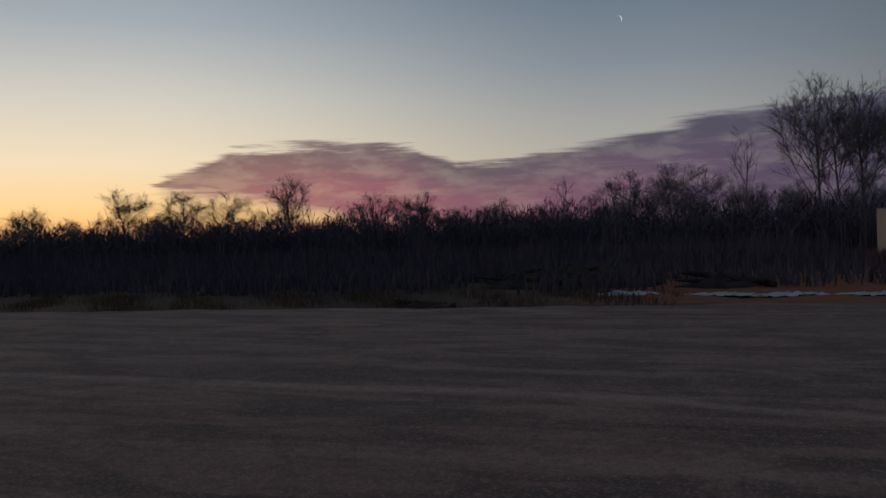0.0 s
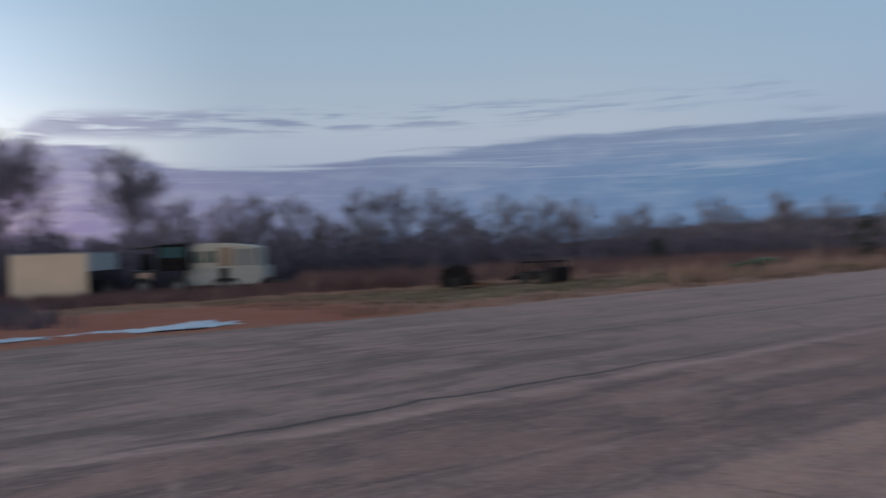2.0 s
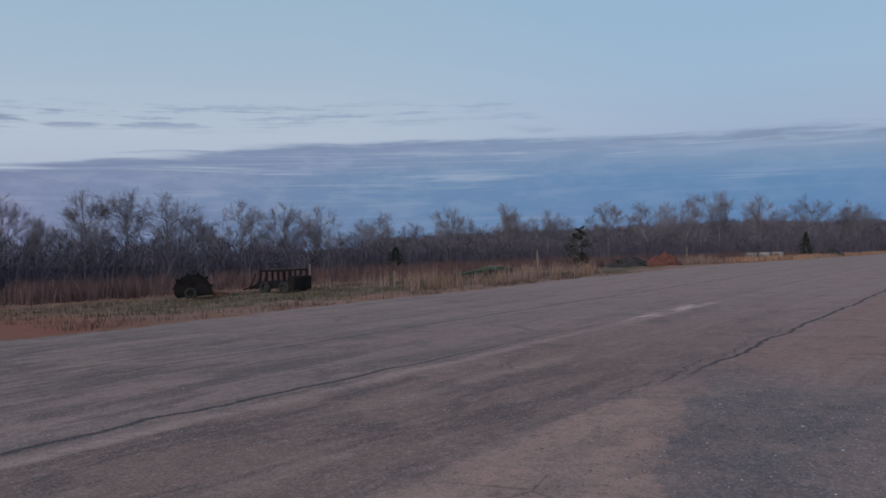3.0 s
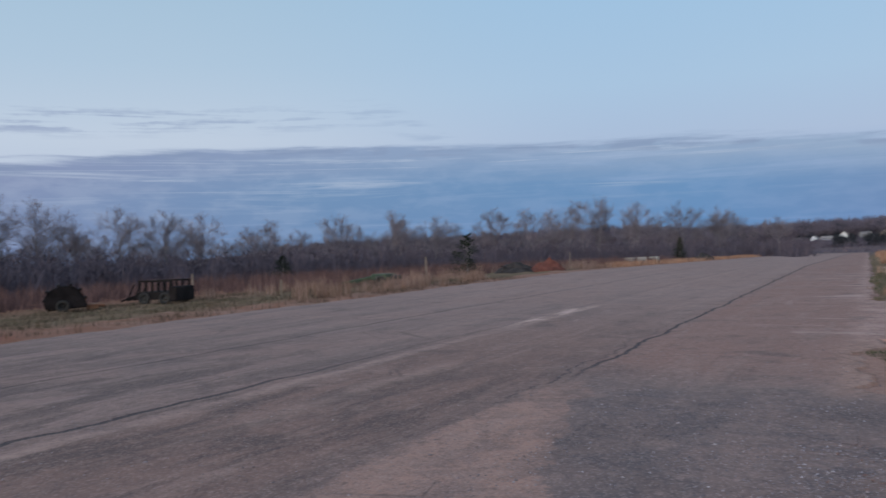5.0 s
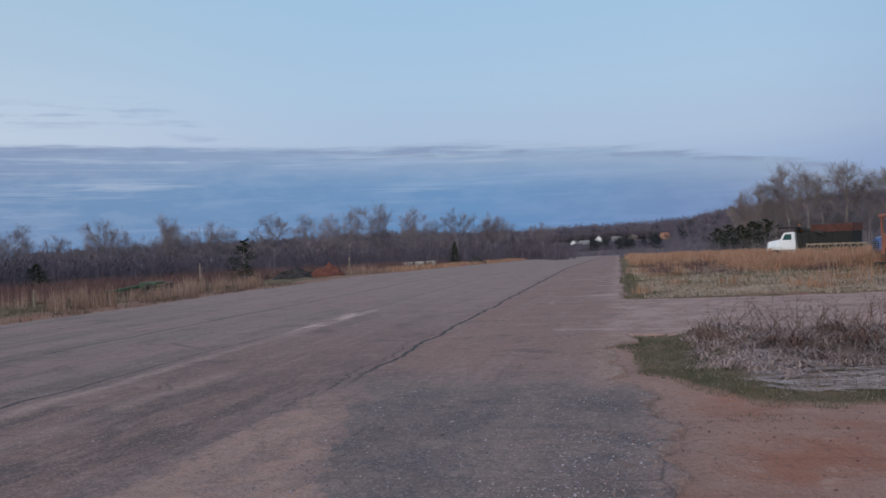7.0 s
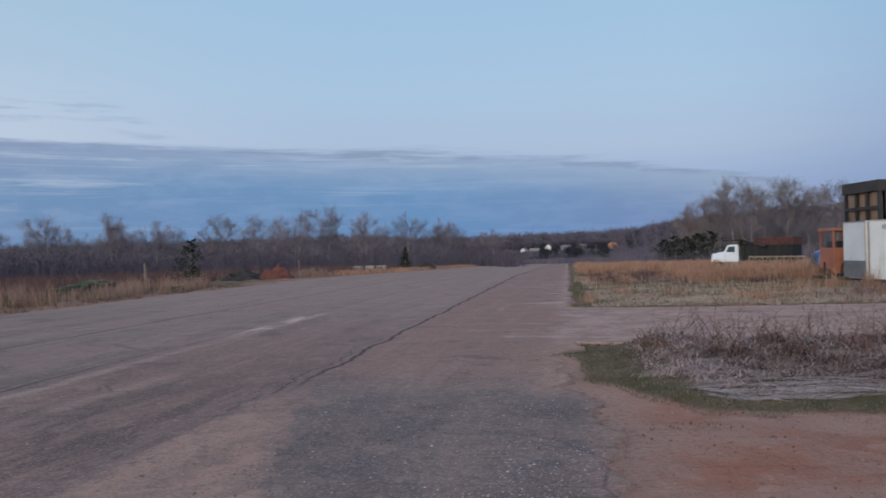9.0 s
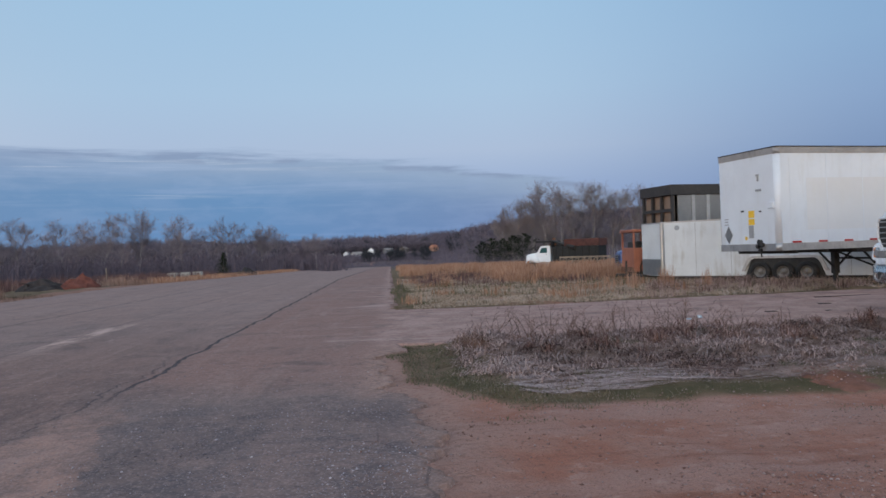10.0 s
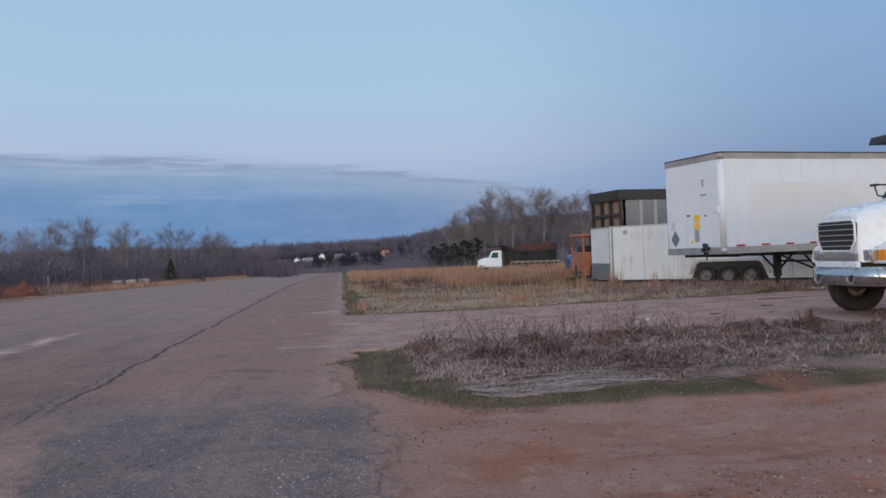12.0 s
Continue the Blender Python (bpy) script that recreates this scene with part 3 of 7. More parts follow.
def land(x, y):
    """Height of the land."""
    x, y = np.asarray(x, float), np.asarray(y, float)
    z = 0.009 * np.clip(-y - 4, 0, 12) * (1 - ease(x, 26, 60)) * ease(x, -30, 5)
    z = z - 0.012 * np.clip(x - 50, 0, 170) - 0.045 * np.clip(x - 225, 0, 260)
    z = z - 0.02 * np.clip(y - 18, 0, 40) - 0.05 * np.clip(y - 58, 0, 130) * (1 - ease(x, 60, 200))
    r = np.hypot(x, y)
    h = 109.4 - np.degrees(np.arctan2(y, x))
    # wooded ridges on the far side of the valley
    z = z + (14 + 10 * ease(h, 80, 112) + 15 * ease(h, 112, 126)) * ease(r, 600, 1050) * ease(h, 40, 80) * (1 - ease(h, 200, 250))
    back = np.interp(h, (50, 87, 95, 99, 103, 110, 112, 114, 115.5, 117, 150), (8, 16, 16, 9, 6, 6, 7, 10, 14, 18, 22))
    z = z + back * ease(r, 900, 1150) * ease(h, 40, 80) * (1 - ease(h, 200, 250))
    z = z + 1.5 * np.sin(x * 0.011 + 1) * np.cos(y * 0.013) * ease(r, 150, 400)
    return z


def height(x, y):
    return float(land(x, y))


def spread(*pieces):
    return np.unique(np.round(np.concatenate([np.arange(a, b, s) for a, b, s in pieces]), 3))


xs = spread((-2600, -400, 200), (-400, -80, 20), (-80, -14, 2.0), (-14, 26, 0.3), (26, 60, 1.0), (60, 260, 5), (260, 1200, 25), (1200, 3001, 200))
ys = spread((-2600, -400, 200), (-400, -80, 20), (-80, -20, 2.0), (-20, 6, 0.3), (6, 30, 0.6), (30, 90, 2), (90, 400, 15), (400, 1200, 40), (1200, 3001, 200))


def paved(x, y):
    """1 on the runway and the apron, 0 beside them."""
    run = (y > right_edge(x)) & (y < far_edge(x)) & (x < 214) & (x > -260)
    apron = (x > apron_front(y)) & (x < apron_back(y)) & (y < 0.6) & (y > -60)
    return run | apron


def wave(v, *terms):
    return sum(a * np.sin(v * f + p) for a, f, p in terms)


def right_edge(x):
    x = np.asarray(x, float)
    near = -0.2 + wave(x, (0.07, 1.7, 0.3), (0.07, 4.3, 1.1), (0.04, 9.7, 2.0), (0.025, 23.0, 0.4), (0.015, 41.0, 1.4))
    return near + 0.40 * ease(x, 8.3, 9.3) * (1 - ease(x, 11.5, 13)) + 0.25 * ease(x, 12.0, 14.0)


def far_edge(x):
    x = np.asarray(x, float)
    return 15.2 + 0.9 * ease(x, 0, 40) + wave(x, (0.15, 0.45, 0.0), (0.08, 1.7, 1.0), (0.05, 4.1, 2.0)) - 1.6 * (1 - ease(x, -16, 2))


def apron_front(y):
    y = np.asarray(y, float)
    return 13.4 + 0.05 * y + wave(y, (0.12, 0.9, 0.0), (0.08, 2.3, 1.0), (0.04, 6.1, 0.4)) - 2.0 * ease(-y, 7.0, 12.0)


def apron_back(y):
    y = np.asarray(y, float)
    return 21.3 + wave(y, (0.06, 0.7, 0.6), (0.05, 2.1, 1.0))


def rough_land(x, y):
    x, y = np.asarray(x, float), np.asarray(y, float)
    z = land(x, y)
    n = wave(x + 0.6 * y, (0.012, 2.3, 0.1), (0.008, 5.9, 1.0)) + wave(y - 0.4 * x, (0.012, 2.9, 0.7), (0.007, 7.3, 2.0))
    r = np.hypot(x, y)
    z = z + n * (1 + 1.5 * ease(r, 10, 30))
    isle = ease(x, 7.5, 8.4) * (1 - ease(x, 12.6, 13.4)) * ease(-y, 0.2, 1.2) * (1 - ease(-y, 14, 18))
    lump = wave(x * 1.3 + y, (0.04, 2.2, 0.4), (0.028, 5.1, 1.3)) + wave(y * 1.4 - x, (0.04, 2.7, 1.7), (0.028, 6.3, 0.2))
    lump = lump * (0.25 + 0.75 * ease(x, 9.2, 10.6))
    return z + (0.09 + lump) * isle - (0.035 + 0.14 * ease(r, 8, 25)) * paved(x, y)


gx, gy = np.meshgrid(xs, ys, indexing="ij")
gv = np.stack([gx, gy, rough_land(gx, gy)], -1).reshape(-1, 3)
ii = np.arange(len(xs) * len(ys)).reshape(len(xs), len(ys))
gf = np.stack([ii[:-1, :-1], ii[1:, :-1], ii[1:, 1:], ii[:-1, 1:]], -1).reshape(-1, 4)
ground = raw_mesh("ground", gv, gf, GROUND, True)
tagged(ground, "red clay ground with patchy winter grass", "ground", kind="structure")


def sheet(name, rows_a, rows_b, across, along_x, label):
    """A paved sheet with ragged edges and a broken rim that goes down into the soil."""
    u = np.linspace(0, 1, across)
    lo, hi = rows_a[:, None], rows_b[:, None]
    side = lo + (hi - lo) * u[None, :]
    main = np.repeat(along_x[:, None], across, 1)
    return main, side, u


def paving(name, main, side, swap, label, category):
    x, y = (side, main) if swap else (main, side)
    z = land(x, y) + 0.015 + wave(x * 1.3 + y, (0.003, 1.7, 0), (0.002, 4.1, 1))
    z[:, 0] -= 0.08
    z[:, -1] -= 0.08
    v = np.stack([x, y, z], -1).reshape(-1, 3)
    n, c = x.shape
    i = np.arange(n * c).reshape(n, c)
    q = np.stack([i[:-1, :-1], i[1:, :-1], i[1:, 1:], i[:-1, 1:]], -1).reshape(-1, 4)
    if swap:
        q = q[:, ::-1]
    return tagged(raw_mesh(name, v, q, ASPHALT, True), label, category, kind="structure")


def across(a, b, n):
    u = np.concatenate([[0, 0.002], np.linspace(0.006, 0.994, n), [0.998, 1]])
    return a[:, None] + (b - a)[:, None] * u[None, :]


rx_ = spread((-260, -30, 5), (-30, -6, 0.5), (-6, 2, 0.12), (2, 12, 0.04), (12, 30, 0.12), (30, 70, 0.6), (70, 214, 3))
side = across(right_edge(rx_), far_edge(rx_), 60)
paving("road", np.repeat(rx_[:, None], side.shape[1], 1), side, False, "wide old cracked grey asphalt airstrip with dusty seams", "runway")
ay_ = spread((-60, -20, 1), (-20, 0.7, 0.12))
side = across(apron_front(ay_), apron_back(ay_), 40)
paving("pavement", np.repeat(ay_[:, None], side.shape[1], 1), side, True, "worn grey asphalt taxiway branching off the airstrip", "apron")


# ================= plants =================
def tube_skeleton(rng, tall, wide, base, limbs, subs, twigs, fine, rise=0.55):
    """Branches of a bare hardwood as rows (a, b, ra, rb, level): limbs that curve up to a rounded crown, and finer and finer twigs."""
    out = []
    mid, half = Vector((0, 0, tall * (base + 1) / 2)), tall * (1 - base) / 2

    def curve(p0, p1, p2, n, r0, r1, level):
        pts = [p0 * (1 - t) ** 2 + p1 * 2 * t * (1 - t) + p2 * t * t for t in (i / n for i in range(n + 1))]
        pts = [p + Vector(rng.normal(0, 0.004 * tall, 3)) * (0 < i < n) for i, p in enumerate(pts)]
        for i in range(n):
            out.append((pts[i], pts[i + 1], r0 + (r1 - r0) * i / n, r0 + (r1 - r0) * (i + 1) / n, level))
        return pts

    def any_way():
        v = Vector(rng.normal(0, 1, 3))
        return v.normalized()

    bend = Vector((rng.normal(0, 0.03), rng.normal(0, 0.03), 0)) * tall
    trunk = curve(Vector((0, 0, -0.2)), Vector((0, 0, tall * 0.4)) + bend, Vector((0, 0, tall * 0.8)) + bend * 2, 6, tall * 0.013, tall * 0.004, 0)
    ends = []
    for j in range(limbs):
        f = base * 0.7 + (0.78 - base * 0.7) * (j + rng.uniform(0, 1)) / limbs
        i = min(int(f / 0.8 * 6), 5)
        start = trunk[i].lerp(trunk[i + 1], min(1, f / 0.8 * 6 - i))
        az, u = 2.4 * j + rng.normal(0, 0.5), min(0.98, -0.35 + 1.5 * f + rng.normal(0, 0.22))
        u = max(-0.5, u)
        reach = wide * tall * math.sqrt(1 - u * u) * rng.uniform(0.75, 1.12)
        end = mid + Vector((math.cos(az) * reach, math.sin(az) * reach, half * u * rng.uniform(0.88, 1.05)))
        end.z = max(end.z, start.z + 0.06 * tall)
        knee = Vector((start.x * 0.35 + end.x * 0.65, start.y * 0.35 + end.y * 0.65, start.z + rise * (end.z - start.z)))
        ends.append((curve(start, knee, end, 4, tall * 0.0044, tall * 0.0014, 1), 0.26))
    ends.append(([trunk[3], trunk[4], trunk[5], trunk[6], mid + Vector((bend.x * 2, bend.y * 2, half))], 0.2))
    out.append((trunk[6], ends[-1][0][-1], tall * 0.004, tall * 0.001, 1))
    for pts, share in ends:
        for _ in range(subs):
            t = rng.uniform(0.25, 1.0) * 3.999
            p = pts[int(t)].lerp(pts[int(t) + 1], t % 1)
            go = (pts[int(t) + 1] - pts[int(t)]).normalized()
            d = (go * 0.8 + any_way() * 0.75 + Vector((0, 0, 0.3))).normalized()
            ln = tall * share * rng.uniform(0.45, 0.9) * (1.15 - 0.14 * t)
            q = p + d * ln
            k = p + d * ln * 0.5 + Vector((0, 0, -0.04 * ln))
            row = curve(p, k, q, 2, tall * 0.0017, tall * 0.0008, 2)
            for _ in range(twigs):
                a = rng.uniform(0.2, 1.0) * 1.999
                b = row[int(a)].lerp(row[int(a) + 1], a % 1)
                e = (d * 0.8 + any_way() * 0.7 + Vector((0, 0, 0.25))).normalized()
                tl = tall * rng.uniform(0.05, 0.11)
                out.append((b, b + e * tl, tall * 0.001, tall * 0.0006, 3))
                for _ in range(fine):
                    g = (e + any_way() * 0.8).normalized()
                    c = b + e * tl * rng.uniform(0.3, 1.0)
                    out.append((c, c + g * tall * rng.uniform(0.02, 0.05), tall * 0.0006, tall * 0.0004, 4))
    return out


def tubes(segments, thin):
    """Three- or five-sided tapered tubes for a list of segments; thin is the least radius."""
    vs, fs = [], []
    for a, b, ra, rb, level in segments:
        n = 6 if level == 0 else 3
        d = (b - a).normalized()
        s = d.orthogonal().normalized()
        t = d.cross(s)
        base = len(vs)
        for p, r in ((a, max(ra, thin)), (b, max(rb, thin * 0.7))):
            for i in range(n):
                w = 2 * math.pi * i / n
                vs.append(p + (s * math.cos(w) + t * math.sin(w)) * r)
        for i in range(n):
            j = (i + 1) % n
            fs.append((base + i, base + j, base + n + j, base + n + i))
    return np.array([tuple(v) for v in vs]), np.array(fs)


def bare_tree(seed, wide, base, limbs, subs, twigs, fine, twig_material, thin=0.0055, rise=0.55):
    rng = np.random.default_rng(seed)
    seg = tube_skeleton(rng, 8.0, wide, base, limbs, subs, twigs, fine, rise)
    tree = new("bare_tree")
    for name, pick, mat in (("trunk", lambda s: s[4] == 0, BARK), ("crown", lambda s: s[4] > 0, twig_material)):
        v, f = tubes([s for s in seg if pick(s)], thin)
        ob = raw_mesh(name, v, f, mat)
        ob.parent = tree
    return tree


def sprays(name, xy, base_z, tall, wide, per, leaf, material, label, category, seed=1, full=0.35):
    """Many bushes or far crowns: each an uneven dome of loose twig sprays with gaps between them."""
    rng = np.random.default_rng(seed)
    n = len(xy)
    one = np.ones(n)
    tall, wide, leaf = np.asarray(tall) * one, np.asarray(wide) * one, np.asarray(leaf) * one
    i = np.repeat(np.arange(n), per)
    m = len(i)
    az, u = rng.uniform(0, 2 * np.pi, m), rng.uniform(-0.15, 1.0, m)
    r = rng.uniform(full, 1.0, m) ** 0.5 * (1 + 0.22 * np.sin(3 * az + i) + rng.normal(0, 0.08, m))
    flat = np.sqrt(np.clip(1 - u * u, 0, 1))
    out = np.column_stack([np.cos(az) * flat, np.sin(az) * flat, np.clip(u, 0.02, 1)])
    p = out * r[:, None] * np.column_stack([wide[i] / 2, wide[i] / 2, tall[i]])
    p[:, :2] += xy[i]
    p[:, 2] += np.asarray(base_z)[i]
    d = out * 0.7 + rng.normal(0, 0.55, (m, 3)) + [0, 0, 0.45]
    d = d / np.linalg.norm(d, axis=1)[:, None] * (leaf[i] * rng.uniform(0.5, 1.3, m))[:, None]
    w = np.cross(d, rng.normal(0, 1, (m, 3)))
    w = w / (np.linalg.norm(w, axis=1)[:, None] + 1e-6) * (leaf[i] * 0.075)[:, None]
    v = np.stack([p - w, p + w, p + d], 1).reshape(-1, 3)
    return tagged(raw_mesh(name, v, np.arange(3 * m).reshape(-1, 3), material), label, category, kind="stuff")


def blades(name, xy, base_z, tall, width, lean, material, label, category, seed=1, bend=0.4):
    """Many loose blades or stems: each a narrow strip of two pieces that ends in a point."""
    rng = np.random.default_rng(seed)
    n = len(xy)
    a, b = rng.uniform(0, 2 * np.pi, n), rng.uniform(0, 2 * np.pi, n)
    h = np.asarray(tall) * np.ones(n)
    w = np.asarray(width) * rng.uniform(0.6, 1.3, n) / 2
    l = np.abs(rng.normal(0, lean, n)) * h
    root = np.column_stack([xy, base_z])
    side = np.column_stack([np.cos(a), np.sin(a), np.zeros(n)]) * w[:, None]
    go = np.column_stack([np.cos(b), np.sin(b), np.zeros(n)]) * l[:, None]
    upv = np.zeros((n, 3))
    upv[:, 2] = h
    mid = root + go * (1 - bend) * 0.5 + upv * 0.55
    tip = root + go + upv
    v = np.stack([root - side, root + side, mid - side * 0.7, mid + side * 0.7, tip], 1).reshape(-1, 3)
    k = np.arange(n)[:, None] * 5
    f = np.concatenate([k + [0, 1, 3], k + [0, 3, 2], k + [2, 3, 4]], 1).reshape(-1, 3)
    return tagged(raw_mesh(name, v, f, material), label, category, kind="stuff")


def clumps(rng, centres, per, radius):
    """Blade roots gathered in clumps; also the number of the clump of each."""
    idx = np.repeat(np.arange(len(centres)), per)
    ang, rad = rng.uniform(0, 2 * np.pi, len(idx)), radius * np.sqrt(rng.uniform(0, 1, len(idx)))
    return centres[idx] + np.column_stack([np.cos(ang), np.sin(ang)]) * rad[:, None], idx


# ---- trees: a few kinds, each grown once, then set along the wood's edge
kinds = [bare_tree(11, 0.26, 0.28, 12, 9, 7, 4, TWIG), bare_tree(12, 0.19, 0.32, 12, 9, 7, 4, TWIG), bare_tree(13, 0.33, 0.22, 14, 9, 7, 4, TWIG),
         bare_tree(14, 0.23, 0.40, 11, 9, 7, 4, TWIG), bare_tree(15, 0.17, 0.2, 13, 9, 7, 4, TWIG), bare_tree(16, 0.29, 0.34, 12, 9, 7, 4, TWIG)]
budding = [bare_tree(21, 0.25, 0.3, 12, 9, 7, 4, BUDS), bare_tree(22, 0.20, 0.25, 13, 9, 7, 4, BUDS)]
gnarled = [bare_tree(31, 0.32, 0.45, 9, 4, 3, 1, TWIG, 0.012), bare_tree(32, 0.18, 0.45, 7, 4, 3, 1, TWIG, 0.012)]
tree_rng = np.random.default_rng(5)
used = set()


def plant(kind, h, d, top, wide=1.0, label="leafless grey-brown tree at the edge of the wood", group="trees along the wood's edge"):
    """A tree at a bearing and distance whose top shows at that elevation."""
    p = bearing(h, d)
    z0 = height(p.x, p.y)
    tall = 1.5 + d * math.tan(radians(top)) - z0
    s = tall / 8.0
    m = Matrix.LocRotScale((p.x, p.y, z0), Euler((0, 0, tree_rng.uniform(0, 6.28))), (s * wide, s * wide, s))
    if kind in used:
        ob = copy_thing(kind, Matrix.LocRotScale((p.x, p.y, z0), m.to_quaternion(), None))
        ob.scale = (s * wide, s * wide, s)
    else:
        ob = kind
        used.add(kind)
        ob.matrix_basis = m
    tagged(ob, label, "tree", group)
    return ob


def wood_line(h):
    """Distance of the wood's edge by bearing."""
    a = radians(109.4 - h)
    if h > 104:
        return 150.0
    return min(max(58.0 / max(math.sin(a), 0.12), 62.0), 190.0)


# tall and marked trees: bearing, elevation of the top, width
for h, e, w in ((-27.2, 1.95, 1.1), (-20.9, 2.9, 1.3), (-17.8, 2.8, 1.3), (-14.7, 2.5, 1.2), (-10.5, 3.6, 0.9), (-4.7, 2.3, 1.2), (-1.9, 2.35, 1.1), (4.4, 1.7, 1.0), (12.9, 3.0, 1.2), (15.9, 3.4, 1.0), (17.5, 3.0, 1.0)):
    plant(kinds[int(tree_rng.integers(6))], h, 70 + tree_rng.uniform(-4, 6), e, w * 1.3)
plant(gnarled[0], 8.4, 62, 2.7, 1.2, "gnarled dead tree with broken forked limbs")
plant(gnarled[1], 20.2, 60, 5.3, 0.8, "tall forked dead tree standing above the brush")
for h, e, w in ((25.0, 7.9, 0.85), (26.2, 7.0, 0.7), (27.4, 7.3, 0.8), (28.6, 6.7, 0.7), (34.6, 6.6, 0.9), (35.8, 5.6, 0.8)):
    plant(kinds[int(tree_rng.integers(6))], h, 66 + tree_rng.uniform(-2, 4), e, w * 1.2, "tall leafless hardwood rising above the wood")
for h, e in ((38.2, 3.8), (41.4, 3.7), (43.0, 4.0), (45.9, 3.8), (48.5, 2.6), (50.6, 4.2), (52.7, 4.2), (55.5, 3.9), (57.1, 2.8), (60.3, 3.1), (63.0, 2.9), (65.1, 2.7), (69.0, 2.25), (74.5, 2.45), (78.7, 2.7), (81.2, 2.15), (85.8, 2.6), (88.5, 2.5), (90.2, 2.8), (92.6, 3.0), (95.4, 2.6), (98.4, 2.5), (100.6, 2.15)):
    plant(kinds[int(tree_rng.integers(6))], h, wood_line(h) * tree_rng.uniform(0.95, 1.1), e - 0.3 * (h < 60), 1.15)
for h, e in ((117.2, 2.2), (118.1, 3.0), (119.4, 3.5), (120.5, 4.2), (121.4, 3.6), (122.4, 3.5), (123.5, 4.15), (124.8, 3.4), (126.4, 3.8), (127.6, 3.4), (129.2, 3.3), (131.0, 3.2)):
    plant(budding[int(tree_rng.integers(2))], h, 150 + tree_rng.uniform(-8, 12), e, 1.1, "bare tree with a first green haze of buds")
# the lesser trees between them
for i in range(150):
    h = -34 + 139 * (i + tree_rng.uniform(0, 1)) / 150
    lowest = 0.5 if h < 10 else 1.0 if h < 60 else 0.7
    plant(kinds[int(tree_rng.integers(6))], h, wood_line(h) * tree_rng.uniform(0.97, 1.3), lowest + tree_rng.uniform(0, 1.1), tree_rng.uniform(0.9, 1.4))
for i in range(60):
    h = 117.4 + 17.6 * tree_rng.uniform(0, 1)
    plant(budding[int(tree_rng.integers(2))] if tree_rng.uniform() < 0.5 else kinds[int(tree_rng.integers(6))], h, 165 + tree_rng.uniform(0, 60), 1.0 + tree_rng.uniform(0, 1.2), 1.2)

# ---- the dark thicket under the trees
rng = np.random.default_rng(8)
n = 45000
hb = rng.uniform(-36, 106, n)
dist = np.array([wood_line(v) for v in np.linspace(-36, 106, 143)])
dd = np.interp(hb, np.linspace(-36, 106, 143), dist) * rng.uniform(0.72, 1.3, n) ** 0.8
ang = np.radians(109.4 - hb)
bxy = np.column_stack([dd * np.cos(ang), dd * np.sin(ang)])
lump = 0.65 + 0.5 * np.abs(np.sin(hb * 0.9) * np.sin(hb * 0.37 + 1)) + 0.3 * np.sin(hb * 2.3)
tall = dd * np.tan(np.radians(0.55 + 0.3 * (hb < 60))) + 1.5 - land(bxy[:, 0], bxy[:, 1])
tall = np.clip(tall * rng.uniform(0.35, 1.0, n) * np.clip(lump, 0.5, 1.15), 0.5, 7)
blades("thicket", bxy, land(bxy[:, 0], bxy[:, 1]), tall, 0.10, 0.28, BRUSH, "dense dark leafless thicket under the trees", "thicket", 3)
n = 3600
hb = rng.uniform(-36, 106, n)
dd = np.interp(hb, np.linspace(-36, 106, 143), dist) * rng.uniform(0.8, 1.25, n)
ang = np.radians(109.4 - hb)
bxy = np.column_stack([dd * np.cos(ang), dd * np.sin(ang)])
tall = dd * np.tan(np.radians(0.5 + 0.35 * (hb < 60))) + 1.5 - land(bxy[:, 0], bxy[:, 1])
tall = np.clip(tall * rng.uniform(0.35, 1.05, n), 0.7, 7)
sprays("underwood", bxy, land(bxy[:, 0], bxy[:, 1]), tall, tall * rng.uniform(0.8, 1.5, n), 100, 0.35 + 0.1 * tall, BRUSH, "rounded dark leafless bushes massed under the trees", "bushes", 33)

# ================= grass and weeds =================
def roots(rng, n, x0, x1, y0, y1):
    return np.column_stack([rng.uniform(x0, x1, n), rng.uniform(y0, y1, n)])


def on_soil(xy):
    return xy[~paved(xy[:, 0], xy[:, 1])]


def patchy(xy, rng, size=0.25, keep=0.5):
    v = 0.5 + 0.25 * np.sin(xy[:, 0] * size * 2.1 + 1.0) * np.cos(xy[:, 1] * size * 2.7) + 0.25 * np.sin(xy[:, 0] * size * 5.3 + xy[:, 1] * size * 4.1)
    return xy[v + rng.normal(0, 0.15, len(xy)) > 1 - keep]


def off_heaps(p):
    """Leaves the verge bare in front of the heaps of scrap and soil."""
    turned = 109.4 - np.degrees(np.arctan2(p[:, 1], p[:, 0]))
    return (turned < 84.6) | (turned > 90.8) | (np.hypot(p[:, 0], p[:, 1]) > 59)


rng = np.random.default_rng(31)
# tall tan broomsedge on the far verge of the airstrip
c = patchy(np.concatenate([roots(rng, 230, 27, 62, 17.0, 21), roots(rng, 170, 22, 50, 16.7, 18.6), roots(rng, 140, 26, 60, 20, 27)]), rng, 0.45, 0.5)
c = c[off_heaps(c)]
xy, i = clumps(rng, c, 26, 0.30)
tall_ = (rng.uniform(0.35, 0.95, len(c)))[i] * rng.uniform(0.6, 1.0, len(i))
blades("broomsedge", xy, land(xy[:, 0], xy[:, 1]), tall_, 0.022, 0.20, VERGE, "tall dry tan broomsedge along the verge", "grass", 4)
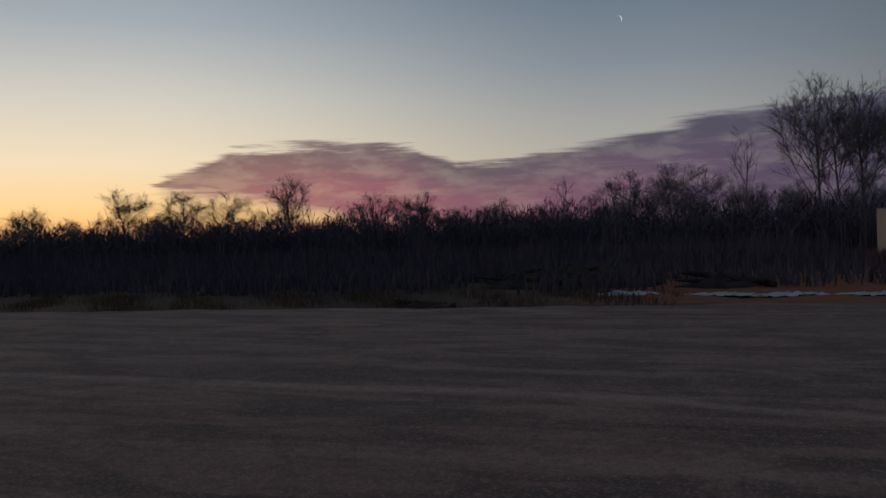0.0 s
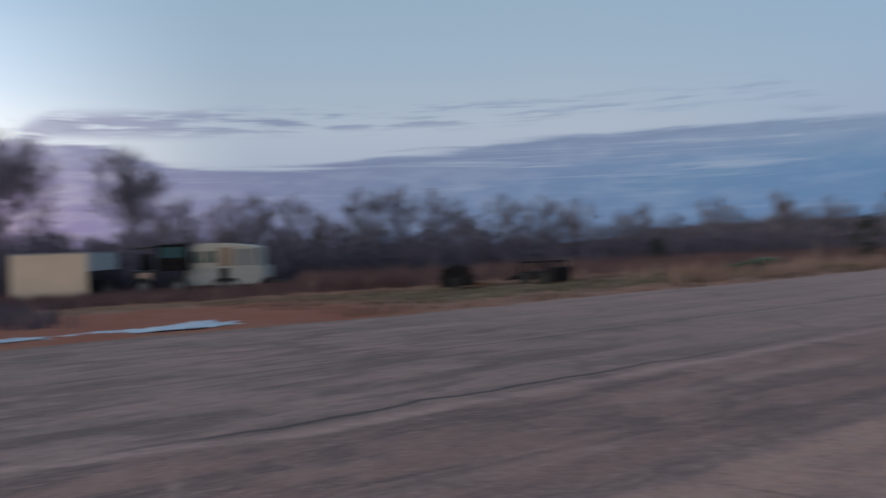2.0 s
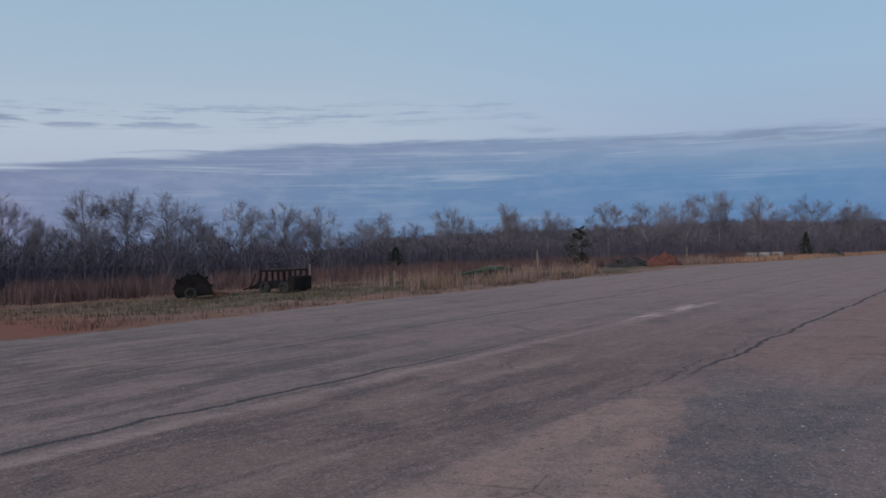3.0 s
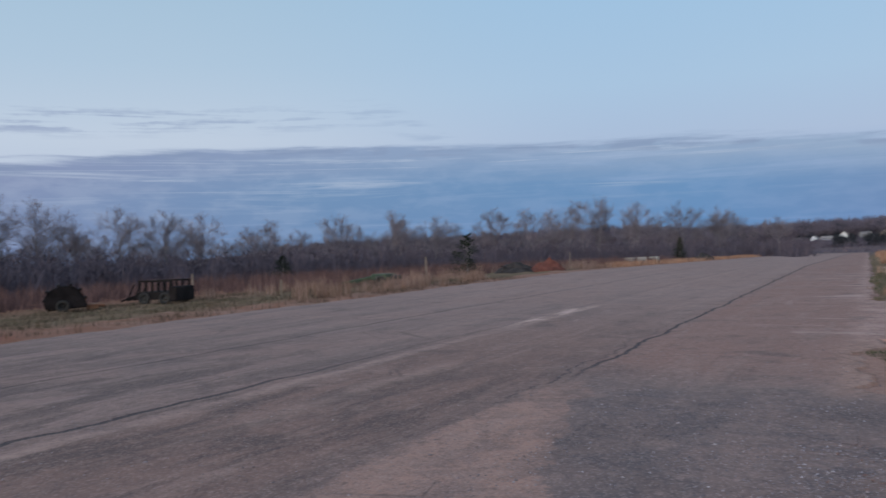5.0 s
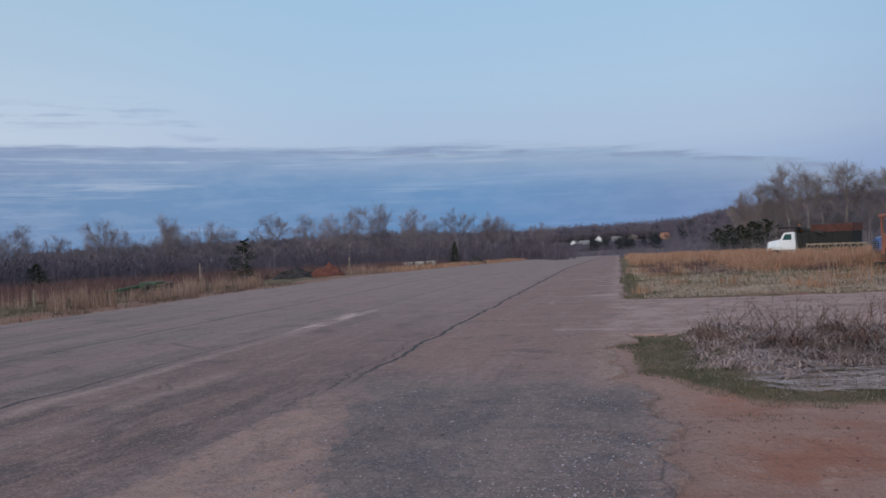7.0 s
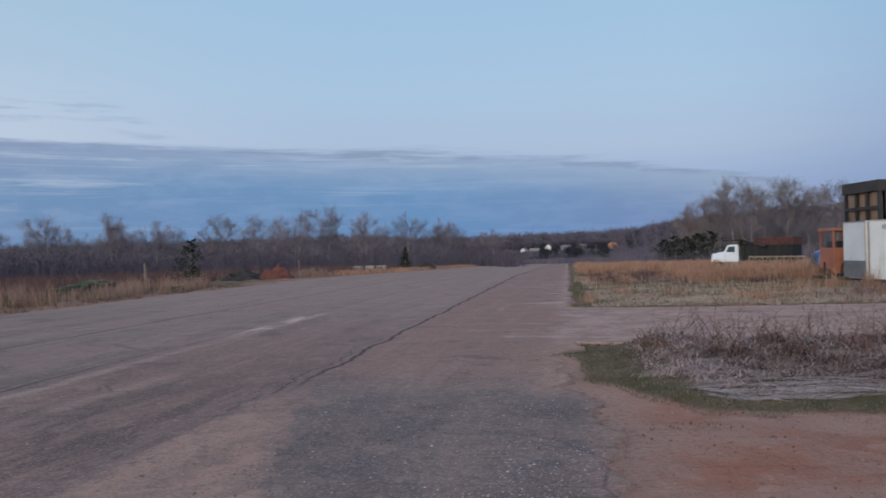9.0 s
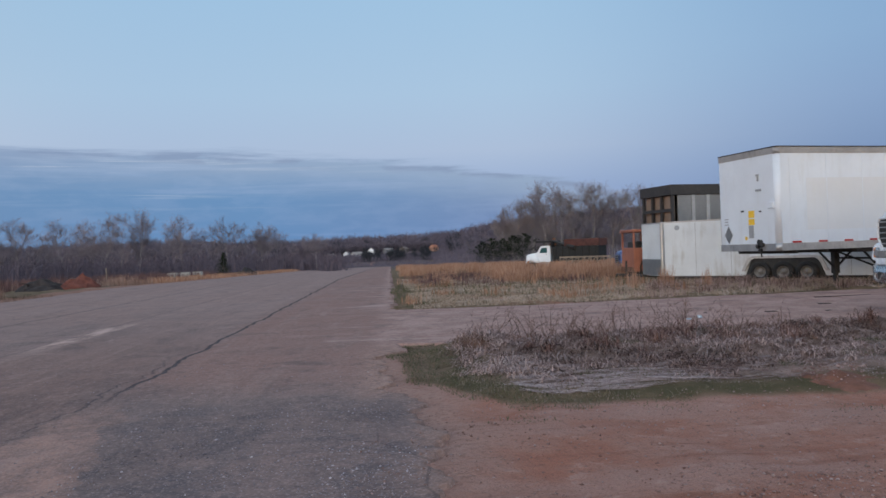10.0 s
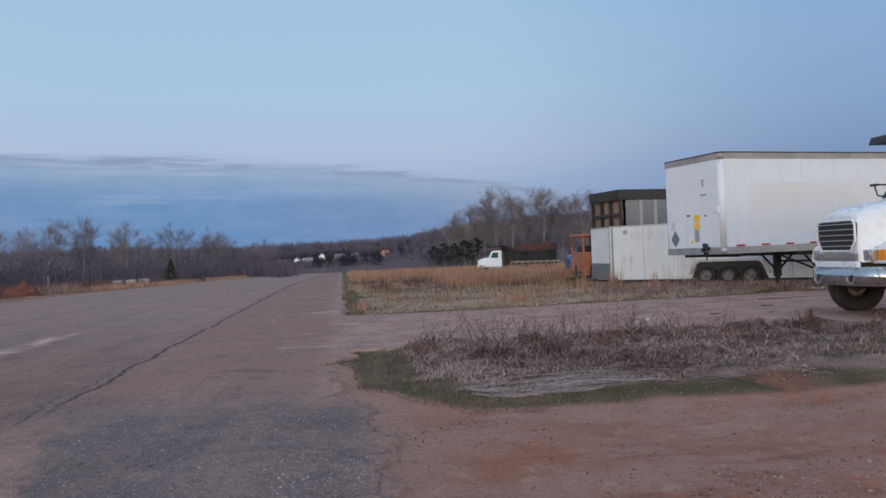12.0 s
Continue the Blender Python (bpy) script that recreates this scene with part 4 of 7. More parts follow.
# red-brown weeds behind it, up to the wood
c = np.concatenate([roots(rng, 5600, 4, 115, 21, 56), roots(rng, 800, 2, 22, 25, 48)])
c = patchy(c[c[:, 1] > 29.5 - 8.0 * ease(c[:, 0], 26, 38)], rng, 0.2, 0.72)
c = c[off_heaps(c)]
xy, i = clumps(rng, c, 14, 0.5)
turned = 109.4 - np.degrees(np.arctan2(c[:, 1], c[:, 0]))
tall_ = (rng.uniform(0.5, 1.25, len(c)) * np.where(turned < 46, 0.5, 1.0))[i] * rng.uniform(0.5, 1.0, len(i))
FARV = roots(rng, 240, 60, 150, 16.4, 19.5)
xv, iv = clumps(rng, FARV, 24, 0.5)
blades("verge_sedge", xv, land(xv[:, 0], xv[:, 1]), rng.uniform(0.25, 0.55, len(xv)), 0.035, 0.3, SEDGE, "low tan sedge along the far end of the verge", "grass", 44)
blades("red_brown_weeds", xy, land(xy[:, 0], xy[:, 1]), tall_, 0.035, 0.25, REDWEED, "red-brown winter weeds between airstrip and wood", "weeds", 5)
# dark rank growth towards the sunrise
c = patchy(np.concatenate([roots(rng, 4600, -48, 4, 19.5, 62), roots(rng, 900, -60, -2, 17.5, 24)]), rng, 0.22, 0.75)
xy, i = clumps(rng, c, 14, 0.6)
tall_ = (rng.uniform(0.4, 1.0, len(c)) * (0.7 + 1.0 * ease(c[:, 1], 22, 40)))[i] * rng.uniform(0.5, 1.0, len(i))
blades("dark_brush", xy, land(xy[:, 0], xy[:, 1]), tall_, 0.05, 0.3, BRUSH, "dark rank winter brush beyond the airstrip", "brush", 6)
VERGEGREEN = stalks("dull_verge_grass", [(0.058, 0.055, 0.034), (0.10, 0.08, 0.052), (0.17, 0.125, 0.09)], soft=0.2)
xy = on_soil(np.concatenate([roots(rng, 16000, -22, -1.0, 13.4, 17.6), roots(rng, 26000, 9, 40, 15.6, 27)]))
xy = patchy(xy, rng, 0.5, 0.48)
blades("verge_grass", xy, land(xy[:, 0], xy[:, 1]), rng.uniform(0.06, 0.2, len(xy)), 0.016, 0.5, VERGEGREEN, "short patchy green verge grass", "grass", 7)

# the field beyond the taxiway: short straw in front, tall orange sedge behind
xy = on_soil(roots(rng, 7000, 21.4, 34, -16, 0.2))
xy = patchy(xy, rng, 0.6, 0.55)
tall_ = rng.uniform(0.05, 0.22, len(xy)) * (0.6 + ease(xy[:, 0], 22, 32))
blades("field_grass", xy, land(xy[:, 0], xy[:, 1]), tall_, 0.018, 0.6, GREEN, "short green and straw winter grass", "grass", 8)
xy = patchy(on_soil(roots(rng, 90000, 21.6, 44, -18, -0.5)), rng, 0.35, 0.6)
blades("pale_straw", xy, land(xy[:, 0], xy[:, 1]), rng.uniform(0.03, 0.13, len(xy)), 0.026, 2.6, PALE, "pale flattened dead grass", "grass", 9)
c = on_soil(np.concatenate([patchy(roots(rng, 2300, 47, 130, -34, -0.8), rng, 0.12, 0.55), patchy(roots(rng, 120, 23.0, 40, -9, -0.5), rng, 0.5, 0.4), roots(rng, 240, 35, 46, -13, -5.0), roots(rng, 60, 36.5, 41, -11.6, -8.6)]))
xy, i = clumps(rng, c, 30, 0.42)
tall_ = (rng.uniform(0.35, 0.85, len(c)) * (0.5 + 0.5 * ease(c[:, 0], 28, 42)))[i] * rng.uniform(0.6, 1.0, len(i))
blades("field_broomsedge", xy, land(xy[:, 0], xy[:, 1]), tall_, 0.03, 0.18, SEDGE, "tall dry orange broomsedge covering the field", "grass", 10)
c = patchy(roots(rng, 420, 33, 50, -9, -0.8), rng, 0.4, 0.5)
xy, i = clumps(rng, c, 22, 0.35)
blades("field_weeds", xy, land(xy[:, 0], xy[:, 1]), (rng.uniform(0.15, 0.5, len(c)))[i] * rng.uniform(0.6, 1, len(i)), 0.02, 0.35, REDWEED, "low red-brown weeds between the tufts of sedge", "weeds", 41)
c = np.concatenate([roots(rng, 60, 21.6, 24.5, -16, -6.5), roots(rng, 90, 23.5, 29, -14, -8)])
xy, i = clumps(rng, c, 24, 0.22)
cs = np.array([(26.6, -7.9), (26.7, -8.05), (27.5, -9.3), (27.6, -9.5), (27.4, -9.15), (26.0, -10.2)])
xs_, is_ = clumps(rng, cs, 40, 0.16)
blades("corner_sedge", xs_, land(xs_[:, 0], xs_[:, 1]), rng.uniform(0.35, 0.85, len(xs_)), 0.016, 0.14, SEDGE, "upright tufts of dry orange sedge beside the trailer", "grass", 45)
blades("trailer_weeds", xy, land(xy[:, 0], xy[:, 1]), (rng.uniform(0.12, 0.42, len(c)))[i] * rng.uniform(0.6, 1, len(i)), 0.016, 0.5, TUSSOCK, "dry weeds grown up round the parked trailers", "weeds", 12)


# the island of rough grass in front of the taxiway
def isle(n, x0, x1, y0, y1):
    p = roots(rng, n, x0, x1, y0, y1)
    front = 7.55 + 1.9 * ease(p[:, 1], -1.2, 0.1) + wave(p[:, 1], (0.12, 2.1, 0.3), (0.08, 5.3, 1.0), (0.06, 13.0, 0.4))
    back = apron_front(p[:, 1]) - 0.1
    left = 0.05 + wave(p[:, 0], (0.12, 1.7, 0.0), (0.06, 4.9, 1.0))
    knoll = bearing(137.6, 9.3)
    off = np.hypot(p[:, 0] - knoll.x, p[:, 1] - knoll.y) > 0.5 + 0.15 * np.sin(p[:, 0] * 9)
    return on_soil(p[off & (p[:, 0] > front) & (p[:, 0] < back) & (p[:, 1] < left)])


def turf_zone(p):
    """Where the island is close green turf: along the airstrip, along the front, and in patches on."""
    x_, y_ = p[:, 0], p[:, 1]
    blot = np.sin(x_ * 1.9 + 0.8 * y_) + np.sin(y_ * 1.3 + 0.5 * x_) + 0.6 * np.sin(x_ * 4.3 - y_ * 3.1)
    ragged = 0.16 * np.sin(x_ * 7.1 + y_ * 3.0) + 0.12 * np.sin(y_ * 11.0 - x_ * 5.0)
    return (y_ > -0.72 - 0.2 * np.sin(x_ * 2.3) - 0.3 * (x_ < 9.3) + ragged) | ((x_ < 7.86 + 0.12 * np.sin(y_ * 3.7) + ragged) & ((y_ > -1.7) | (blot > -0.5))) | ((blot > 0.15) & (y_ < -4.2)) | ((blot > 1.25) & (x_ < 11.8))


xy = isle(190000, 7.3, 13.6, -16, 0.35)
xy = xy[turf_zone(xy) & (rng.uniform(0, 1, len(xy)) < np.where(xy[:, 1] > -6, 0.6, 0.35))]
blades("island_grass", xy, rough_land(xy[:, 0], xy[:, 1]) - 0.005, rng.uniform(0.015, 0.055, len(xy)), 0.008, 1.1, TURF, "close green winter turf at the taxiway's corner", "grass", 13)
p = roots(rng, 5000, 6.9, 8.2, -9, -0.4)
p = p[np.sin(p[:, 0] * 5 + 2 * np.sin(p[:, 1] * 2.1)) + np.sin(p[:, 1] * 4.3) + rng.normal(0, 0.4, len(p)) > 1.1]
blades("clay_grass", p, rough_land(p[:, 0], p[:, 1]) - 0.003, rng.uniform(0.01, 0.035, len(p)), 0.008, 1.3, TURF, "thin grass creeping out over bare clay", "grass", 18)
xy = isle(90000, 8.1, 13.4, -15, -0.7)
xy = xy[~turf_zone(xy) | (rng.uniform(0, 1, len(xy)) < 0.10)]
blades("frosted_straw", xy, rough_land(xy[:, 0], xy[:, 1]) + 0.004, rng.uniform(0.004, 0.016, len(xy)), 0.007, 9.0, FROST, "matted grey straw with a touch of frost", "grass", 14, 0.8)


def tufts(name, centres, per, reach, tall, width, material, label, seed):
    """Tufts of dead grass: blades that rise from a common foot and arch over to the ground."""
    g = np.random.default_rng(seed)
    i = np.repeat(np.arange(len(centres)), per)
    n_ = len(i)
    size = g.uniform(0.5, 1.25, len(centres))[i]
    lay = g.uniform(0, 6.28, len(centres))[i]
    a = np.where(g.uniform(0, 1, n_) < 0.55, lay + g.normal(0, 0.7, n_), g.uniform(0, 6.28, n_))
    way = np.column_stack([np.cos(a), np.sin(a)])
    side = np.column_stack([-np.sin(a), np.cos(a), np.zeros(n_)]) * (width * g.uniform(0.6, 1.4, n_) / 2)[:, None]
    foot = centres[i] + g.normal(0, 0.07, (n_, 2)) * size[:, None]
    z = rough_land(foot[:, 0], foot[:, 1])
    far, up = reach * size * g.uniform(0.4, 1.2, n_), tall * size * g.uniform(0.45, 1.2, n_)
    rows = []
    for t_, e in ((0, 0), (0.3, 0.78), (0.65, 1.0), (1.0, 0.35)):
        c_ = np.column_stack([foot + way * (far * t_)[:, None], z + up * e])
        rows += [c_ - side * (1 - 0.6 * t_), c_ + side * (1 - 0.6 * t_)]
    v = np.stack(rows, 1).reshape(-1, 3)
    q = np.array([(0, 1, 3, 2), (2, 3, 5, 4), (4, 5, 7, 6)])
    f = (q[None] + (np.arange(n_) * 8)[:, None, None]).reshape(-1, 4)
    return tagged(raw_mesh(name, v, f, material), label, "grass", kind="stuff")


kn = bearing(137.6, 9.3)
kxy = np.column_stack([rng.normal(kn.x, 0.15, 200), rng.normal(kn.y, 0.24, 200)])
c = np.concatenate([isle(700, 9.2, 12.9, -6.5, -0.8), isle(420, 9.8, 13.1, -13, -4.5), isle(70, 8.4, 9.4, -5.0, -1.2)])
c = c[~turf_zone(c) | (rng.uniform(0, 1, len(c)) < 0.25)]
tufts("straw_tufts", c, 20, 0.22, 0.07, 0.011, TUSSOCK, "low tangled tufts of dead grass", 15)
c = np.concatenate([isle(46, 10.6, 12.7, -5.6, -1.6), isle(12, 11.4, 13.0, -10, -5.5)])
tufts("brown_tussocks", c, 40, 0.26, 0.15, 0.011, WITHERED, "larger red-brown withered tussocks", 16)
c = np.concatenate([isle(60, 9.8, 12.4, -6.5, -1.0), isle(16, 9.0, 12.6, -12, -5)])
tufts("pale_tussocks", c, 20, 0.28, 0.10, 0.011, FROST, "pale frosted straw arching over the rough grass", 17)


# straw combed flat in long rows at the front of the island
p = isle(30000, 8.1, 9.7, -4.8, -1.15)
row = np.sin(p[:, 0] * 19.0 + 1.1 * np.sin(p[:, 1] * 1.3) + 0.5 * np.sin(p[:, 1] * 3.1)) + 0.7 * np.sin(p[:, 1] * 2.2 + p[:, 0] * 3)
p = p[(row + rng.normal(0, 0.55, len(p)) > 0.55) & (rng.uniform(0, 1, len(p)) < 0.2 + 0.8 * ease(p[:, 1], -4.6, -2.6))]
a = rng.normal(-1.5, 0.22, len(p))
reach = rng.uniform(0.08, 0.26, len(p))
tip = p + np.column_stack([np.cos(a), np.sin(a)]) * reach[:, None]
wide_ = np.column_stack([-np.sin(a), np.cos(a)]) * rng.uniform(0.0012, 0.003, len(p))[:, None]
lift = rng.uniform(0.006, 0.03, len(p))
z0_, z1_ = rough_land(p[:, 0], p[:, 1]) + lift, rough_land(tip[:, 0], tip[:, 1]) + lift * 0.7
v = np.stack([np.column_stack([p - wide_, z0_]), np.column_stack([p + wide_, z0_ + 0.003]), np.column_stack([tip + wide_ * 0.5, z1_]), np.column_stack([tip - wide_ * 0.5, z1_])], 1).reshape(-1, 3)
f = np.arange(len(p) * 4).reshape(-1, 4)
LAID = stalks("laid_straw", [(0.095, 0.055, 0.042), (0.17, 0.125, 0.103), (0.29, 0.245, 0.22), (0.40, 0.35, 0.32)])
tagged(raw_mesh("laid_straw", v, f, LAID), "pale straw lying flat in long rows", "straw", kind="stuff")


def leafless_shrub(seed, tall):
    g = np.random.default_rng(seed)
    seg = []
    for j in range(8):
        a = g.uniform(0, 6.28)
        p, d = Vector((g.normal(0, 0.1), g.normal(0, 0.1), -0.03)), Vector((math.cos(a) * 0.5, math.sin(a) * 0.5, 1)).normalized()
        for lvl, ln in ((1, tall * g.uniform(0.5, 0.9)),):
            pts = [p]
            for q in range(5):
                d = (d + Vector((g.normal(0, 0.18), g.normal(0, 0.18), g.normal(0, 0.1)))).normalized()
                pts.append(pts[-1] + d * ln / 5)
                side = (d + Vector((g.normal(0, 0.9), g.normal(0, 0.9), 0.2))).normalized()
                seg.append((pts[-1], pts[-1] + side * ln * g.uniform(0.12, 0.35), 0.0032, 0.0016, 2))
                seg.append((pts[-1], pts[-1] + (side + Vector(g.normal(0, 0.7, 3))).normalized() * ln * g.uniform(0.1, 0.25), 0.0026, 0.0014, 2))
            for q in range(5):
                seg.append((pts[q], pts[q + 1], 0.006 * (1 - q / 6), 0.006 * (1 - (q + 1) / 6), 1))
    v, f = tubes(seg, 0.0018)
    return v, f


SHRUB = surface("shrub_stems", (0.16, 0.09, 0.075), 0.9, vary=0.3, scale=4.0, bump=0.0)
for j, (x, y, s) in enumerate(((12.7, -1.6, 0.62), (12.5, -2.3, 0.75), (12.8, -2.9, 0.6), (12.4, -3.4, 0.7), (12.2, -4.2, 0.8), (12.6, -4.8, 0.65), (12.0, -5.2, 0.6), (11.5, -3.7, 0.5), (11.4, -4.7, 0.5), (12.3, -5.9, 0.5), (11.9, -1.1, 0.4), (12.1, -7.2, 0.4), (12.9, -2.0, 0.7), (13.0, -2.6, 0.66), (12.6, -3.1, 0.6), (12.9, -3.8, 0.72), (12.7, -4.4, 0.6), (12.3, -2.6, 0.5), (13.0, -5.3, 0.5), (11.8, -3.0, 0.45), (12.9, -1.3, 0.5))):
    v, f = leafless_shrub(50 + j, s)
    ob = raw_mesh("shrub", v, f, SHRUB)
    ob.location = (x, y, float(rough_land(x, y)))
    tagged(ob, "small leafless red-brown shrub in rough grass", "shrub", "shrubs in the rough grass")


# ---- stones on the bare clay and the broken asphalt
def stones(name, xy, size, material, label, seed, base):
    g = np.random.default_rng(seed)
    n = len(xy)
    octa = np.array([(1, 0, 0), (0, 1, 0), (-1, 0, 0), (0, -1, 0), (0.2, 0.1, 0.75), (0, 0, -0.6)])
    tri = np.array([(0, 1, 4), (1, 2, 4), (2, 3, 4), (3, 0, 4), (1, 0, 5), (2, 1, 5), (3, 2, 5), (0, 3, 5)])
    a = g.uniform(0, 6.28, n)
    s = size[:, None] * g.uniform(0.6, 1.2, (n, 3))
    v = octa[None] * (1 + g.normal(0, 0.18, (n, 6, 3))) * s[:, None, :]
    x = v[..., 0] * np.cos(a)[:, None] - v[..., 1] * np.sin(a)[:, None] + xy[:, :1]
    y = v[..., 0] * np.sin(a)[:, None] + v[..., 1] * np.cos(a)[:, None] + xy[:, 1:]
    z = v[..., 2] + base[:, None] + size[:, None] * 0.2
    f = (tri[None] + np.arange(n)[:, None, None] * 6).reshape(-1, 3)
    return tagged(raw_mesh(name, np.stack([x, y, z], -1).reshape(-1, 3), f, material), label, "gravel", kind="stuff")


STONE = stalks("loose_stones", [(0.15, 0.085, 0.065), (0.24, 0.165, 0.135), (0.36, 0.285, 0.25)])
xy = np.concatenate([roots(rng, 6500, 3.6, 7.9, -7, 0.4), roots(rng, 900, 4.2, 5.2, -4.2, -1.6), roots(rng, 350, 6.5, 7.6, -4.5, -1.0)])
stones("clay_stones", xy, np.minimum(np.exp(rng.normal(-5.2, 0.55, len(xy))), 0.016), STONE, "small stones and clods on bare red clay", 3, rough_land(xy[:, 0], xy[:, 1]) + 0.05 * paved(xy[:, 0], xy[:, 1]))
stones("knoll_clods", kxy, np.exp(rng.normal(-4.5, 0.4, len(kxy))), STONE, "clods and pale stones on the red clay knoll", 19, rough_land(kxy[:, 0], kxy[:, 1]) + 0.05)
GRAVEL = stalks("pale_gravel", [(0.13, 0.08, 0.062), (0.23, 0.165, 0.135), (0.38, 0.30, 0.26)])
xy = roots(rng, 420, 4.2, 5.4, -4.4, -1.9)
stones("gravel_patch", xy, np.exp(rng.normal(-4.75, 0.45, len(xy))), GRAVEL, "patch of paler gravel on bare red clay", 9, rough_land(xy[:, 0], xy[:, 1]))
PEBBLE = stalks("asphalt_chips", [(0.13, 0.12, 0.12), (0.21, 0.185, 0.178), (0.42, 0.375, 0.35)])
xy = roots(rng, 3000, 3.4, 12, 0.0, 8)
xy = np.concatenate([xy, roots(rng, 900, 4.8, 6.4, 0.0, 1.4), roots(rng, 5200, 3.3, 8.4, 0.1, 2.5)])
stones("asphalt_chips", xy, np.minimum(np.exp(rng.normal(-5.3, 0.45, len(xy))), 0.014), PEBBLE, "loose chips on crumbling asphalt", 4, land(xy[:, 0], xy[:, 1]) + 0.015)

SHARD = stalks("pale_shards", [(0.24, 0.22, 0.215), (0.36, 0.335, 0.325), (0.55, 0.52, 0.50)])
xy = np.concatenate([roots(rng, 160, 5.4, 6.4, -0.15, 0.6), roots(rng, 260, 3.6, 8.2, -0.1, 2.4)])
stones("pale_shards", xy, np.minimum(np.exp(rng.normal(-5.0, 0.4, len(xy))), 0.014), SHARD, "pale broken shards on the crumbling asphalt edge", 20, land(xy[:, 0], xy[:, 1]) + 0.016)

# ================= far woods, pines and houses =================
n = 11000
hb = rng.uniform(70, 150, n)
rr = 300 + 960 * rng.uniform(0, 1, n) ** 0.8
rr = np.where((hb > 103) & (hb < 112.9), np.where(rr < 560, rr, np.maximum(rr, 905)), rr)
ang = np.radians(109.4 - hb)
xy = np.column_stack([rr * np.cos(ang), rr * np.sin(ang)])
# lighter, bluer colours stand in for haze over the distant woods
HAZYWOOD = stalks("hazy_bare_wood", [(0.095, 0.092, 0.112), (0.130, 0.122, 0.142), (0.170, 0.155, 0.168)])
sprays("far_wood", xy, land(xy[:, 0], xy[:, 1]), rng.uniform(5, 11, n), rng.uniform(6, 11, n), 48, 0.8 + 0.0028 * rr, HAZYWOOD, "far leafless woods on the valley ridges", "woods", 21)
# needles lifted towards grey-blue, so distance haze is painted in
HAZYPINE = stalks("hazy_pine_needles", [(0.022, 0.027, 0.031), (0.032, 0.038, 0.041), (0.046, 0.052, 0.052)])
n = 2600
hb = np.concatenate([rng.uniform(101, 116, n // 2), rng.uniform(107.4, 112.2, n // 2)])
rr = np.concatenate([rng.uniform(850, 1050, n // 2), rng.uniform(770, 830, n // 2)])
lumpy = np.sin(hb * 3.1) + np.sin(hb * 7.7 + 1) + rng.normal(0, 0.5, n)
hb, rr = hb[lumpy > 0.3], rr[lumpy > 0.3]
ang = np.radians(109.4 - hb)
xy = np.column_stack([rr * np.cos(ang), rr * np.sin(ang)])
sprays("far_pines", xy, land(xy[:, 0], xy[:, 1]), rng.uniform(0.5, 1.0, len(hb)) * np.where(rr < 845, 7.0, 8.5), rng.uniform(3, 6, len(hb)), 60, 2.2, HAZYPINE, "far dark pines among the bare woods", "pines", 22)

n = 900
hb, rr = rng.uniform(102.5, 113.5, n), rng.uniform(770, 838, n)
ang = np.radians(109.4 - hb)
xy = np.column_stack([rr * np.cos(ang), rr * np.sin(ang)])
sprays("village_trees", xy, land(xy[:, 0], xy[:, 1]), rng.uniform(1.5, 4.6, n), rng.uniform(4, 7, n), 60, 2.0, HAZYWOOD, "bare trees and shrubs before the far houses", "trees", 23)


def evergreen(name, h, d, top, wide, label, seed, loose=1.0, cone=0.8, limbs=46):
    """A conifer: a tapered trunk, limbs and many small sprays of needles with gaps between them."""
    g = np.random.default_rng(seed)
    p = bearing(h, d)
    z0 = height(p.x, p.y)
    tall = 1.5 + d * math.tan(radians(top)) - z0
    tree = thing(name, Matrix.Translation((p.x, p.y, z0)), label, "tree")
    seg = [(Vector((0, 0, -0.1)), Vector((0.02 * tall, 0, tall * 0.55)), tall * 0.022, tall * 0.012, 0), (Vector((0.02 * tall, 0, tall * 0.55)), Vector((0, 0.01 * tall, tall * 0.95)), tall * 0.012, tall * 0.003, 0)]
    vs, fs = [], []
    for j in range(limbs):
        f = 0.10 + 0.88 * (j + g.uniform(0, 1)) / limbs
        a = j * 2.4 + g.normal(0, 0.4)
        ln = wide * (1 - f) ** cone * g.uniform(0.55 - 0.4 * (cone < 0.5), 1.25) * loose + 0.06 * tall * (1 - f)
        q0 = Vector((0.02 * tall * min(f, 0.6), 0, f * tall))
        q1 = q0 + Vector((math.cos(a) * ln, math.sin(a) * ln, ln * g.uniform(0.1, 0.5)))
        seg.append((q0, q1, tall * 0.006, tall * 0.002, 1))
        for _ in range(60):
            t_ = g.uniform(0.15, 1.0)
            c_ = np.array(q0.lerp(q1, t_)) + g.normal(0, 0.05 * tall * (1.1 - f), 3)
            dirn = g.normal(0, 1, 3) + np.array([math.cos(a), math.sin(a), 0.5])
            dirn = dirn / np.linalg.norm(dirn) * tall * g.uniform(0.02, 0.055)
            w_ = np.cross(dirn, g.normal(0, 1, 3))
            w_ = w_ / (np.linalg.norm(w_) + 1e-6) * tall * 0.010
            k_ = len(vs)
            vs += [c_ - w_, c_ + w_, c_ + dirn]
            fs.append((k_, k_ + 1, k_ + 2))
    v, f = tubes(seg, 0.004)
    for nm, ob in (("trunk", raw_mesh("trunk", v, f, BARK)), ("crown", raw_mesh("crown", np.array(vs), np.array(fs), PINE))):
        ob.parent = tree
    return tree


evergreen("cedar_tree", 83.4, 46, 1.25, 1.05, "small ragged dark green cedar on the verge", 61, 1.0, 0.3, 24)
evergreen("cedar_tree", 98.0, 92, 0.45, 0.9, "small dark cedar at the edge of the wood", 62)
evergreen("cedar_tree", 70.6, 66, 0.15, 1.3, "low dark cedar among winter weeds", 63)
